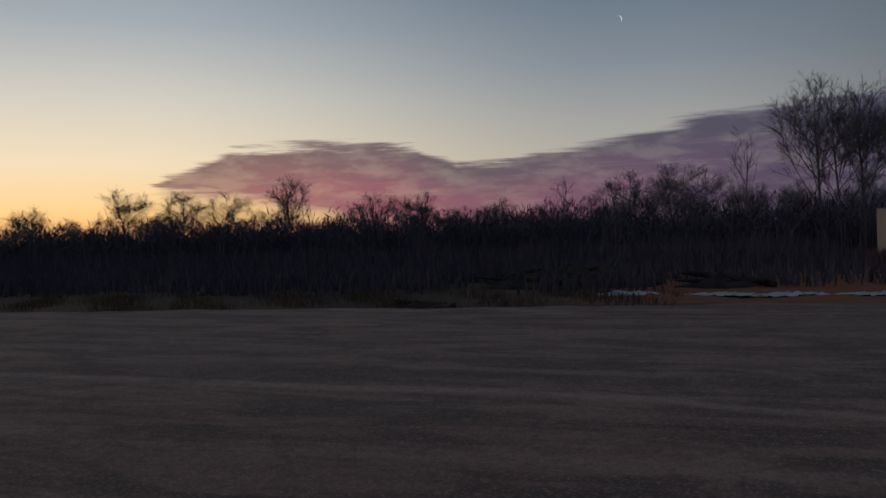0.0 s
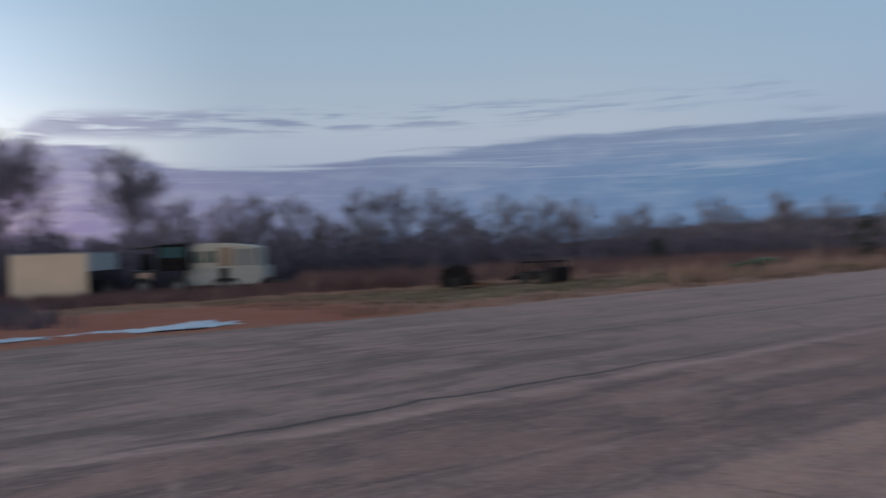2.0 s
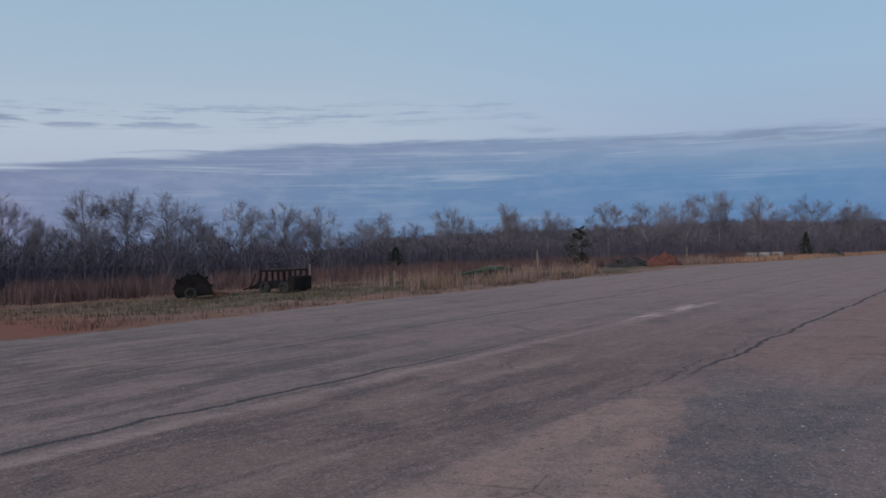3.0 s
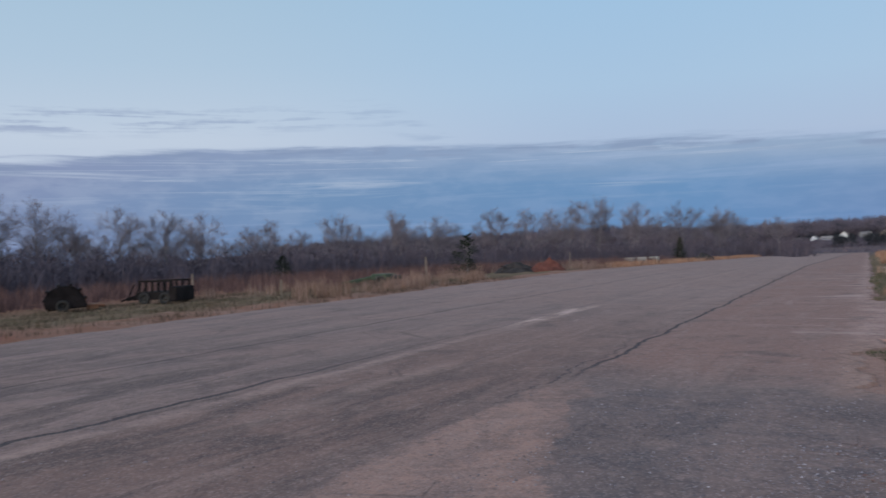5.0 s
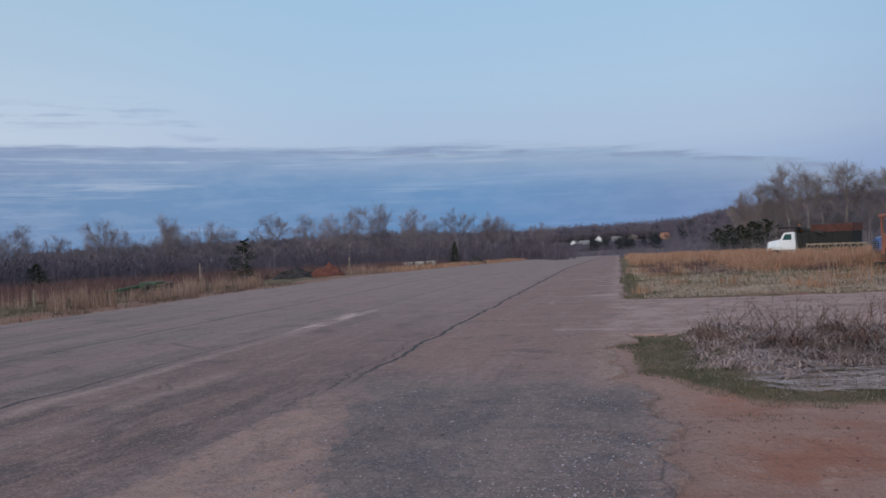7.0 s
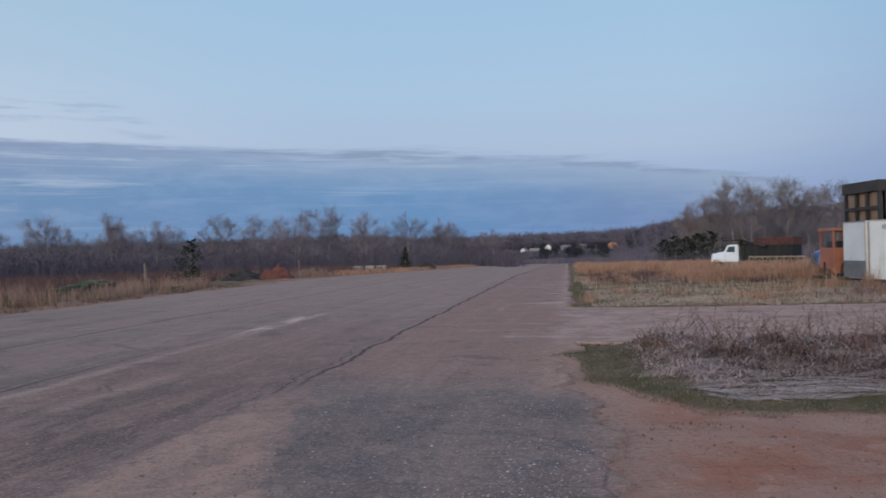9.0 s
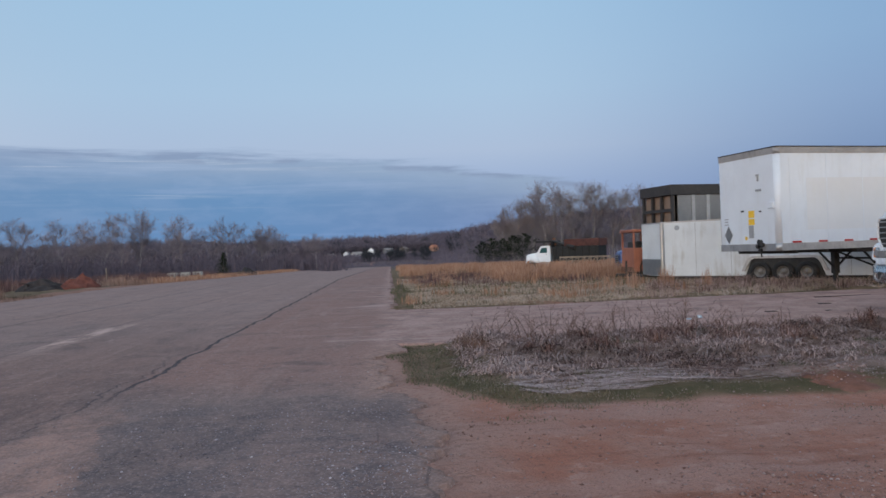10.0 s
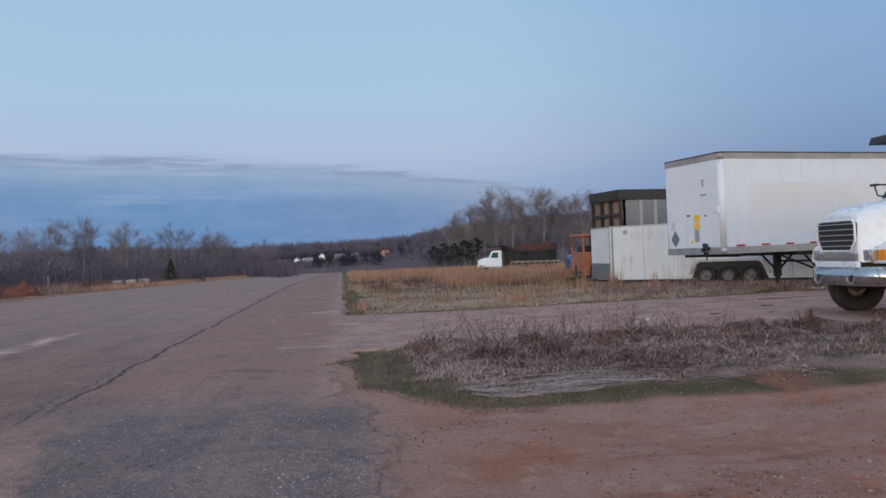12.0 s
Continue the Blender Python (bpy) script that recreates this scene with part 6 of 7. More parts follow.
def conventional_truck(m, paint, label, bed, bed_material, seed_grille=True):
    """A bonneted heavy truck; local x forward, the front bumper at x = 0, y to its left."""
    t = thing("dump_truck", m, label, "truck")
    # bumper
    bm = B()
    add_prism(bm, [(-1.14, -0.32), (-0.98, -0.02), (-0.6, 0.14), (0.6, 0.14), (0.98, -0.02), (1.14, -0.32), (1.08, -0.5), (-1.08, -0.5)], 0, 0.34)
    bmesh.ops.rotate(bm, verts=bm.verts, cent=(0, 0, 0), matrix=Matrix(((0, 0, 1), (1, 0, 0), (0, 1, 0))))
    bmesh.ops.translate(bm, verts=bm.verts, vec=(-0.16, 0, 0.54))
    bmesh.ops.bevel(bm, geom=list(bm.edges), offset=0.035, segments=3, affect="EDGES")
    for f in bm.faces:
        f.smooth = True
    bumper = part("bumper", bm, CHROME, t)
    for y in (-0.5, 0.5):
        bm = B()
        add_box(bm, (-0.06, y - 0.06, 0.62), (-0.012, y + 0.06, 0.74), 0.02)
        part("tow_pocket", bm, BLACK, bumper)
        bm = B()
        for i in range(10):
            a, b = math.pi * i / 9, math.pi * (i + 1) / 9
            add_tube(bm, (0.01, y + 0.10 * math.cos(a), 0.68 - 0.10 * math.sin(a)), (0.01, y + 0.10 * math.cos(b), 0.68 - 0.10 * math.sin(b)), 0.013, seg=6)
        part("tow_hook", bm, ALU, bumper)
    # bonnet by cross sections from front to back
    bm = B()
    secs = []
    for x, w, top, low in ((-0.10, 0.61, 1.80, 0.98), (-0.16, 0.65, 1.87, 0.96), (-0.45, 0.74, 1.96, 0.96), (-1.0, 0.84, 2.05, 1.0), (-1.85, 0.98, 2.16, 1.02)):
        r = 0.2
        row = [(-w, low)] + [(-w + 0.06, top - r * 1.1)] + [(-w + 0.06 + r * (1 - math.cos(a)), top - r + r * math.sin(a)) for a in (0.3, 0.7, 1.1, 1.5)] + [(0, top + 0.03)]
        row = row + [(-y, z) for y, z in row[-2::-1]]
        secs.append([bm.verts.new((x, y, z)) for y, z in row])
    for a, b in zip(secs, secs[1:]):
        for i in range(len(a) - 1):
            f = bm.faces.new((a[i], a[i + 1], b[i + 1], b[i]))
            f.smooth = True
    bm.faces.new(secs[0])
    bm.faces.new(secs[-1])
    bmesh.ops.recalc_face_normals(bm, faces=bm.faces)
    bonnet = part("bonnet", bm, paint, t)
    # grille with slats
    bm = B()
    hexagon = [(-0.44, 1.17), (0.44, 1.17), (0.57, 1.36), (0.57, 1.66), (0.5, 1.73), (-0.5, 1.73), (-0.57, 1.66), (-0.57, 1.36)]
    add_prism(bm, hexagon, 0.075, 0.12)
    bmesh.ops.transform(bm, verts=bm.verts, matrix=Matrix.Rotation(radians(90), 4, "Z"))
    grille = part("grille", bm, BLACK, t, "dark grille with bright slats")
    bm = B()
    for (ya, za), (yb, zb) in zip(hexagon, hexagon[1:] + hexagon[:1]):
        add_tube(bm, (-0.07, ya, za), (-0.07, yb, zb), 0.022, seg=8)
    part("grille_surround", bm, paint, grille)
    for i in range(5):
        z, reach = 1.25 + i * 0.1, 0.46 if i == 0 else 0.54
        bm = B()
        add_box(bm, (-0.085, -reach, z), (-0.045, reach, z + 0.022), 0.008)
        part("slat", bm, ALU, grille)
    bm = B()
    add_box(bm, (-0.1, -0.6, 1.0), (-0.05, 0.6, 1.13), 0.02)
    panel = part("name_panel", bm, PANELGREY, t)
    for i in range(8):
        bm = B()
        add_box(bm, (-0.052, -0.33 + i * 0.09, 1.05), (-0.042, -0.275 + i * 0.09, 1.10))
        part("letter_bar", bm, ALU, panel)
    bm = B()
    add_box(bm, (-0.12, -0.64, 0.87), (-0.03, 0.64, 0.98), 0.025)
    part("lower_grille_bar", bm, paint, t)
    # black plate added as the shade behind the lower grille bar
    bm = B()
    add_box(bm, (-0.3, -0.5, 0.84), (-0.14, 0.5, 1.0))
    part("grille_shade_plate", bm, BLACK, t)
    for s in (1, -1):
        # fender, headlight, indicator
        bm = B()
        arch = [(-0.27, 0.94), (-0.32, 1.22), (-0.75, 1.44), (-1.75, 1.50), (-1.95, 1.42), (-1.95, 0.95), (-1.66, 0.95), (-1.56, 1.1), (-1.35, 1.21), (-1.0, 1.25), (-0.66, 1.21), (-0.46, 1.09), (-0.4, 0.94)]
        y0_, y1_ = (0.68, 1.18) if s > 0 else (-1.18, -0.68)
        add_prism(bm, arch, y0_, y1_)
        bmesh.ops.bevel(bm, geom=[e for e in bm.edges], offset=0.03, segments=2, affect="EDGES")
        part("fender", bm, paint, t)
        bm = B()
        add_box(bm, (-0.36, s * 0.74 - 0.13, 0.99), (-0.17, s * 0.74 + 0.13, 1.19), 0.03)
        lamp = part("headlight", bm, LENS, t)
        bm = B()
        add_tube(bm, (-0.17, s * 0.79, 1.09), (-0.135, s * 0.79, 1.09), 0.075, 0.065, 16)
        part("bulb_glass", bm, ALU, lamp)
        bm = B()
        add_box(bm, (-0.62, s * 0.98 - 0.11, 0.99), (-0.27, s * 0.98 + 0.11, 1.19), 0.03)
        part("indicator", bm, AMBER, t, "amber indicator lens")
        wheel(t, -1.1, s * 0.97, 0.54, 0.30, s, rim_material=RIM).location.z -= 0.06
        # mirror
        bm = B()
        add_tube(bm, (-1.87, s * 1.3, 2.25), (-1.87, s * 1.38, 2.45), 0.016, seg=6)
        add_tube(bm, (-1.95, s * 1.02, 2.2), (-1.87, s * 1.3, 2.25), 0.016, seg=6)
        add_tube(bm, (-1.95, s * 1.05, 2.45), (-1.85, s * 1.38, 2.48), 0.016, seg=6)
        add_box(bm, (-1.92, s * 1.4 - 0.11, 2.45), (-1.84, s * 1.4 + 0.11, 2.50), 0.02)
        part("mirror", bm, BLACK, t)
    # cab
    bm = B()
    prof = [(-1.7, 1.0), (-1.7, 2.1), (-2.12, 2.78), (-2.25, 2.86), (-3.3, 2.88), (-3.4, 2.8), (-3.4, 1.0)]
    add_prism(bm, prof, -1.05, 1.05)
    bmesh.ops.bevel(bm, geom=list(bm.edges), offset=0.05, segments=2, affect="EDGES")
    cab = part("cab", bm, paint, t)
    bm = B()
    d = Vector((-0.42, 0, 0.68)).normalized()
    nrm = Vector((0.85, 0, 0.53)) * 0.012
    q0, q1 = Vector((-1.7, 0, 2.1)) + d * 0.08 + nrm, Vector((-2.12, 0, 2.78)) - d * 0.07 + nrm
    f = bm.faces.new([bm.verts.new(p) for p in ((q0.x, -0.99, q0.z), (q0.x, 0.99, q0.z), (q1.x, 0.93, q1.z), (q1.x, -0.93, q1.z))])
    bmesh.ops.solidify(bm, geom=[f], thickness=-0.01)
    part("windscreen", bm, GLASS, t)
    for s in (1, -1):
        bm = B()
        add_prism(bm, [(-2.02, 2.06), (-2.3, 2.66), (-3.0, 2.68), (-3.0, 2.06)], s * 1.052 - 0.006, s * 1.052 + 0.006)
        part("side_window", bm, GLASS, t)
        bm = B()
        add_prism(bm, [(-1.95, 1.15), (-1.95, 2.03), (-3.05, 2.03), (-3.05, 1.15)], s * 1.056 - 0.006, s * 1.056 + 0.006)
        door = part("door", bm, paint, t)
        bm = B()
        add_box(bm, (-2.98, s * 1.075 - 0.012, 1.88), (-2.82, s * 1.075 + 0.012, 1.93), 0.005)
        part("handle", bm, BLACK, door)
        bm = B()
        add_box(bm, (-3.3, s * 0.95 - 0.2, 0.45), (-1.9, s * 0.95 + 0.2, 0.95), 0.06)
        part("fuel_tank", bm, ALU, t)
    bm = B()
    for y in (-0.45, 0.37):
        add_box(bm, (-9.2, y, 0.72), (-0.2, y + 0.08, 0.98))
    add_tube(bm, (-1.0, -0.9, 0.48), (-1.0, 0.9, 0.48), 0.06, seg=8)
    part("chassis", bm, BLACK, t)
    for x in (-6.9, -8.2):
        for s in (1, -1):
            wheel(t, x, s * 0.98, 0.52, 0.5, s)
    if bed:
        bm = B()
        add_prism(bm, [(-3.75, 1.1), (-3.65, 2.75), (-9.3, 2.75), (-9.3, 1.1)], -1.2, 1.2)
        bmesh.ops.bevel(bm, geom=list(bm.edges), offset=0.03, segments=1, affect="EDGES")
        part("dump_bed", bm, bed_material, t)
        for i in range(7):
            for s in (1, -1):
                bm = B()
                add_box(bm, (-4.2 - i * 0.8, s * 1.22 - 0.05, 1.1), (-4.08 - i * 0.8, s * 1.22 + 0.05, 2.72), 0.01)
                part("bed_rib", bm, bed_material, t)
        bm = B()
        add_prism(bm, [(-3.7, 2.7), (-3.7, 3.42), (-1.72, 3.42), (-1.66, 3.27), (-3.55, 3.27), (-3.58, 2.7)], -1.22, 1.22)
        part("cab_shield", bm, bed_material, t)
    return t


def loader_crane(truck):
    """A grapple loader folded between the cab and the bed."""
    bm = B()
    add_box(bm, (-3.75, -0.3, 0.95), (-3.45, 0.3, 2.9), 0.03)
    base = part("crane_post", bm, RUST, truck)
    bm = B()
    add_tube(bm, (-3.6, 0, 2.85), (-6.6, 1.4, 2.55), 0.24, 0.2, 8)
    add_tube(bm, (-6.6, 1.4, 2.6), (-3.5, 0.5, 3.4), 0.2, 0.14, 8)
    part("crane_boom", bm, BLACK, base)
    bm = B()
    add_box(bm, (-3.9, -0.5, 2.9), (-3.1, 0.5, 3.15), 0.05)
    add_box(bm, (-3.5, -0.35, 3.15), (-3.2, 0.0, 3.75), 0.05)
    part("crane_seat", bm, RUST, base)
    bm = B()
    add_box(bm, (-9.4, -1.24, 2.76), (-5.2, 1.24, 3.55), 0.03)
    part("side_boards", bm, surface("dark_red_boards", (0.075, 0.026, 0.022), 0.85, vary=0.35, scale=2), truck, "rust-red side boards on the bed")


def orange_cab():
    t = thing("truck_cab", frame_at(33.6, -10.1, 0.0, -1.0) @ Matrix.Diagonal((0.6, 0.88, 1.06, 1)), "faded orange truck cab with an empty window frame", "truck")
    z0, z1, W = 0.3, 1.88, 2.0
    bm = B()
    add_box(bm, (0, 0, z0), (1.5, W, 1.25), 0.04)
    part("lower_cab", bm, ORANGE, t)
    for x in (0.0, 1.38):
        for y in (0.0, W - 0.12):
            bm = B()
            add_box(bm, (x, y, 1.2), (x + 0.12, y + 0.12, z1), 0.02)
            part("pillar", bm, ORANGE, t)
    bm = B()
    add_box(bm, (-0.08, -0.05, z1 - 0.02), (1.58, W + 0.05, z1 + 0.1), 0.04)
    part("roof", bm, ORANGE, t)
    bm = B()
    add_box(bm, (0.3, 0.3, 0.9), (0.9, W - 0.3, 1.5), 0.08)
    part("seat", bm, BLACK, t)
    bm = B()
    add_box(bm, (-0.1, 0.05, z0 - 0.06), (0.7, 0.2, z0 + 0.06), 0.02)
    part("step", bm, BLACK, t)
    bm = B()
    add_box(bm, (-0.12, 0.1, z0 - 0.02), (-0.02, W - 0.1, z0 + 0.18), 0.03)
    part("bumper", bm, RUST, t)
    bm = B()
    add_box(bm, (0.1, 0.5, 0.2), (1.55, 0.62, 0.34))
    add_box(bm, (0.1, 1.4, 0.2), (1.55, 1.52, 0.34))
    part("chassis", bm, BLACK, t)
    wheel(t, 0.8, 0.12, 0.42, 0.26, -1)
    wheel(t, 0.8, W - 0.12, 0.42, 0.26, 1)


def storage_box():
    p = bearing(27.9, 43)
    q = bearing(32.3, 42)
    d = (q - p).normalized()
    z0 = height(p.x, p.y)
    t = thing("box_trailer", frame_at(p.x, p.y, d.x, d.y, z0), "beige box trailer with an open dark side bay", "trailer")
    W = (q - p).length
    bot, top = 1.5 - 42.5 * math.tan(radians(2.95)) - z0, 1.5 + 42.5 * math.tan(radians(0.28)) - z0
    bm = B()
    add_box(bm, (0, 0, bot), (W, 0.06, top), 0.01)
    panel = part("end_panel", bm, BEIGE, t)
    for i in range(1, 4):
        bm = B()
        add_box(bm, (W * i / 4 - 0.02, -0.02, bot + 0.02), (W * i / 4 + 0.02, 0.002, top - 0.02))
        part("panel_rib", bm, BEIGE, panel)
    bm = B()
    add_box(bm, (-0.02, -0.03, top), (W + 0.02, 6.0, top + 0.07), 0.02)
    part("roof", bm, GREYRAIL, t)
    bm = B()
    add_box(bm, (0, 0.06, bot), (0.06, 6.0, top))
    part("far_side", bm, BEIGE, t)
    bm = B()
    add_box(bm, (0, 0.06, bot - 0.12), (W, 6.0, bot), 0.01)
    part("deck", bm, BLACK, t)
    bm = B()
    add_box(bm, (W - 0.05, 0.06, top - 0.85), (W, 6.0, top), 0.01)
    part("upper_side_panel", bm, surface("grey_white_panel", (0.42, 0.43, 0.44), 0.6, vary=0.1), t)
    for y in (0.06, 3.0, 5.9):
        bm = B()
        add_box(bm, (W - 0.08, y, bot), (W, y + 0.1, top - 0.85), 0.01)
        part("post", bm, BLACK, t)
    bm = B()
    add_box(bm, (W - 1.2, 0.4, bot), (W - 0.3, 5.5, bot + 1.1), 0.05)
    part("stored_crate", bm, CHAR, t)
    for y in (4.2, 5.1):
        wheel(t, 0.3, y, 0.42, 0.25, -1).rotation_euler = (0, 0, radians(90))
        wheel(t, W - 0.3, y, 0.42, 0.25, -1).rotation_euler = (0, 0, radians(90))
    bm = B()
    for x in (0.5, W - 0.5):
        add_box(bm, (x - 0.06, 0.3, -0.05), (x + 0.06, 0.45, bot - 0.1))
    part("jack_leg", bm, BLACK, t)


def wooden_rack():
    """A low rack of weathered rails lying in the sedge before the far truck."""
    a, b = bearing(121.2, 72), bearing(124.6, 70)
    d = (b - a).normalized()
    L = (b - a).length
    t = thing("wooden_rack", frame_at(a.x, a.y, d.x, d.y), "low weathered wooden rack standing in dry sedge", "rack")
    for z in (0.25, 0.8):
        bm = B()
        add_box(bm, (0, -0.04, z), (L, 0.04, z + 0.12), 0.01)
        part("rail", bm, WOOD, t)
    for i in range(9):
        x = L * i / 8
        bm = B()
        add_box(bm, (x - 0.05, 0.04, -0.1), (x + 0.05, 0.12, 0.95), 0.01)
        part("post", bm, WOOD, t)
        if i < 8:
            bm = B()
            add_tube(bm, (x, -0.06, 0.3), (x + L / 8, -0.06, 0.85), 0.035, seg=6)
            part("brace", bm, WOOD, t)


def dark_loader():
    """A dark machine between the box trailer and the camper."""
    p, q = bearing(34.9, 44), bearing(38.6, 44)
    d = (q - p).normalized()
    z0 = height(p.x, p.y)
    t = thing("flatbed_truck", frame_at(p.x, p.y, d.x, d.y, z0), "dark old flatbed truck with a faded orange nose", "truck")
    W = (q - p).length
    bm = B()
    add_box(bm, (W * 0.45, 0, 1.2), (W, 2.2, 2.55), 0.05)
    part("cab", bm, CHAR, t)
    bm = B()
    add_box(bm, (0.0, 0.2, 0.9), (W * 0.5, 2.0, 1.25), 0.05)
    part("bed", bm, BLACK, t)
    bm = B()
    add_box(bm, (0.35, 0.1, 0.55), (1.0, 1.4, 1.15), 0.12)
    part("nose_cowl", bm, surface("faded_salmon_paint", (0.50, 0.30, 0.22), 0.7, vary=0.2), t)
    bm = B()
    add_box(bm, (0.4, 0.5, 1.25), (1.1, 1.6, 2.1), 0.1, taper=(0.7, 0.8))
    part("seat_box", bm, CHAR, t)
    bm = B()
    add_box(bm, (W * 0.5, -0.01, 1.85), (W * 0.92, 0.02, 2.4), 0.02)
    part("window", bm, GLASS, t)
    bm = B()
    add_tube(bm, (0.1, 0.4, 2.35), (W, 0.4, 2.6), 0.05, seg=8)
    part("rail", bm, BLACK, t)
    for x in (0.6, W - 0.6):
        wheel(t, x, 0.1, 0.45, 0.28, -1)
        wheel(t, x, 2.1, 0.45, 0.28, 1)


def camper():
    p, q = bearing(38.5, 44.5), bearing(43.0, 43.5)
    d = (q - p).normalized()
    z0 = height(p.x, p.y)
    t = thing("camper_trailer", frame_at(p.x, p.y, d.x, d.y, z0), "old cream camper trailer with a tan panel and pale skirt", "camper")
    W = (q - p).length
    bot, top = 1.5 - 44 * math.tan(radians(2.1)) - z0, 1.5 + 44 * math.tan(radians(0.75)) - z0
    mid = bot + (top - bot) * 0.42
    bm = B()
    arc = [(0.02, top - 0.38), (0.25, top - 0.12), (0.7, top), (W * 0.5, top - 0.02), (W * 0.8, top - 0.14), (W, top - 0.28)]
    add_prism(bm, [(0, mid)] + arc + [(W, mid)], 0, 2.3)
    body = part("upper_body", bm, CREAM, t)
    bm = B()
    add_prism(bm, [(-0.1, bot), (-0.1, mid), (W + 0.3, mid), (W + 0.35, bot + 0.3), (W, bot)], -0.04, 2.34)
    part("lower_body", bm, surface("pale_skirt", (0.30, 0.29, 0.275), 0.6, vary=0.1, dirt=(0.25, 0.21, 0.18), dirt_amount=0.5), t)
    bm = B()
    add_box(bm, (W * 0.44, -0.02, mid + 0.05), (W * 0.66, 0.01, top - 0.25), 0.01)
    part("tan_panel", bm, TANP, body)
    # grey piece paints in the shade on the right of the body
    bm = B()
    add_box(bm, (W * 0.68, -0.02, mid + 0.05), (W * 0.98, 0.01, top - 0.35), 0.01)
    part("shaded_panel", bm, PANELGREY, body)
    for a, b in ((0.06, 0.2), (0.26, 0.40)):
        bm = B()
        add_box(bm, (W * a, -0.025, mid + 0.25), (W * b, 0.01, mid + 0.85), 0.03)
        part("window", bm, GLASS, body)
    bm = B()
    add_box(bm, (W * 0.46, -0.045, bot + 0.05), (W * 0.6, 0.0, mid - 0.05), 0.02)
    part("door", bm, CHAR, t)
    for x in (W * 0.45, W * 0.65):
        wheel(t, x, 0.05, 0.36, 0.24, -1)
        wheel(t, x, 2.25, 0.36, 0.24, 1)
    bm = B()
    add_box(bm, (W, 0.9, bot), (W + 1.2, 1.4, bot + 0.12), 0.02)
    add_tube(bm, (W + 1.1, 1.15, -0.02), (W + 1.1, 1.15, bot + 0.3), 0.04, seg=8)
    part("hitch", bm, BLACK, t)
    for x in (0.2, W - 0.2):
        bm = B()
        add_box(bm, (x - 0.1, 0.2, -0.05), (x + 0.1, 0.4, bot))
        part("stand", bm, CONCRETE, t)


def farm_things():
    p, q = bearing(56.0, 32), bearing(58.0, 32)
    d = (q - p).normalized()
    p = bearing(57.0, 32)
    t = thing("old_baler", frame_at(p.x, p.y, d.x, d.y), "dark rusted hump-backed farm machine with a drawbar", "farm machine")
    bm = B()
    add_prism(bm, [(-0.72, 0.06), (-0.82, 0.35), (-0.74, 0.62), (-0.5, 0.84), (-0.15, 0.93), (0.2, 0.88), (0.42, 0.68), (0.55, 0.4), (0.62, 0.16)], -0.55, 0.55)
    bmesh.ops.bevel(bm, geom=list(bm.edges), offset=0.05, segments=2, affect="EDGES")
    part("hood", bm, CHAR, t)
    for x, z in ((-0.78, 0.42), (-0.68, 0.72), (-0.32, 0.93), (0.08, 0.95), (0.38, 0.78), (0.54, 0.48)):
        bm = B()
        add_box(bm, (x - 0.05, -0.6, z - 0.04), (x + 0.05, 0.6, z + 0.04), 0.015)
        part("rib", bm, CHAR, t)
    bm = B()
    add_tube(bm, (0.5, 0, 0.2), (1.2, 0.05, 0.16), 0.06, seg=8)
    add_box(bm, (0.55, -0.3, 0.06), (0.95, 0.3, 0.24), 0.03)
    part("drawbar", bm, RUST, t)
    for y, o in ((-0.62, -1), (0.62, 1)):
        wheel(t, -0.2, y, 0.22, 0.14, o, rim_material=SOOT)
    p, q = bearing(61.0, 34.0), bearing(63.4, 33.0)
    d = (q - p).normalized()
    t = thing("hay_wagon", frame_at(p.x, p.y, d.x, d.y), "dark rusted farm wagon with an open railed top", "farm machine")
    L = (q - p).length
    bm = B()
    add_box(bm, (0, 0, 0.2), (L, 1.3, 0.5), 0.04)
    part("bed", bm, CHAR, t)
    for i in range(6):
        for y in (0.02, 1.2):
            bm = B()
            add_box(bm, (0.15 + i * (L - 0.3) / 5 - 0.03, y, 0.5), (0.15 + i * (L - 0.3) / 5 + 0.03, y + 0.07, 0.90))
            part("post", bm, CHAR, t)
    for y in (0.02, 1.2):
        bm = B()
        add_box(bm, (0.1, y - 0.01, 0.88), (L - 0.1, y + 0.08, 0.95), 0.01)
        part("top_rail", bm, CHAR, t)
    bm = B()
    add_box(bm, (L - 0.25, -0.05, 0.12), (L + 0.12, 1.2, 0.7), 0.08)
    part("end_box", bm, CHAR, t)
    for y in (0.2, 0.6, 1.0):
        bm = B()
        add_tube(bm, (0, y, 0.4), (-0.75, y - 0.1, 0.15), 0.035, seg=6)
        add_tube(bm, (-0.5, y, 0.25), (-0.2, y, 0.8), 0.03, seg=6)
        part("tine_arm", bm, CHAR, t)
    for x in (0.4, L - 0.4):
        wheel(t, x, 0.0, 0.24, 0.16, -1, rim_material=BLACK)
        wheel(t, x, 1.3, 0.24, 0.16, 1, rim_material=BLACK)
    p, q = bearing(74.6, 40), bearing(78.2, 38)
    d = (q - p).normalized()
    t = thing("hay_elevator", frame_at(p.x, p.y, d.x, d.y), "green farm implement with a long sloping arm", "farm machine")
    L = (q - p).length
    bm = B()
    add_tube(bm, (0, 0, 0.25), (L * 0.75, 0, 0.62), 0.05, seg=8)
    add_tube(bm, (0.1, 0.35, 0.2), (L * 0.75, 0.35, 0.6), 0.05, seg=8)
    part("arm", bm, FARMGREEN, t)
    bm = B()
    add_box(bm, (L * 0.62, -0.2, 0.38), (L * 0.9, 0.6, 0.68), 0.06)
    part("gearbox", bm, FARMGREEN, t)
    bm = B()
    add_tube(bm, (L * 0.4, 0.1, 0.45), (L * 0.55, 0.1, 0.0), 0.03, seg=6)
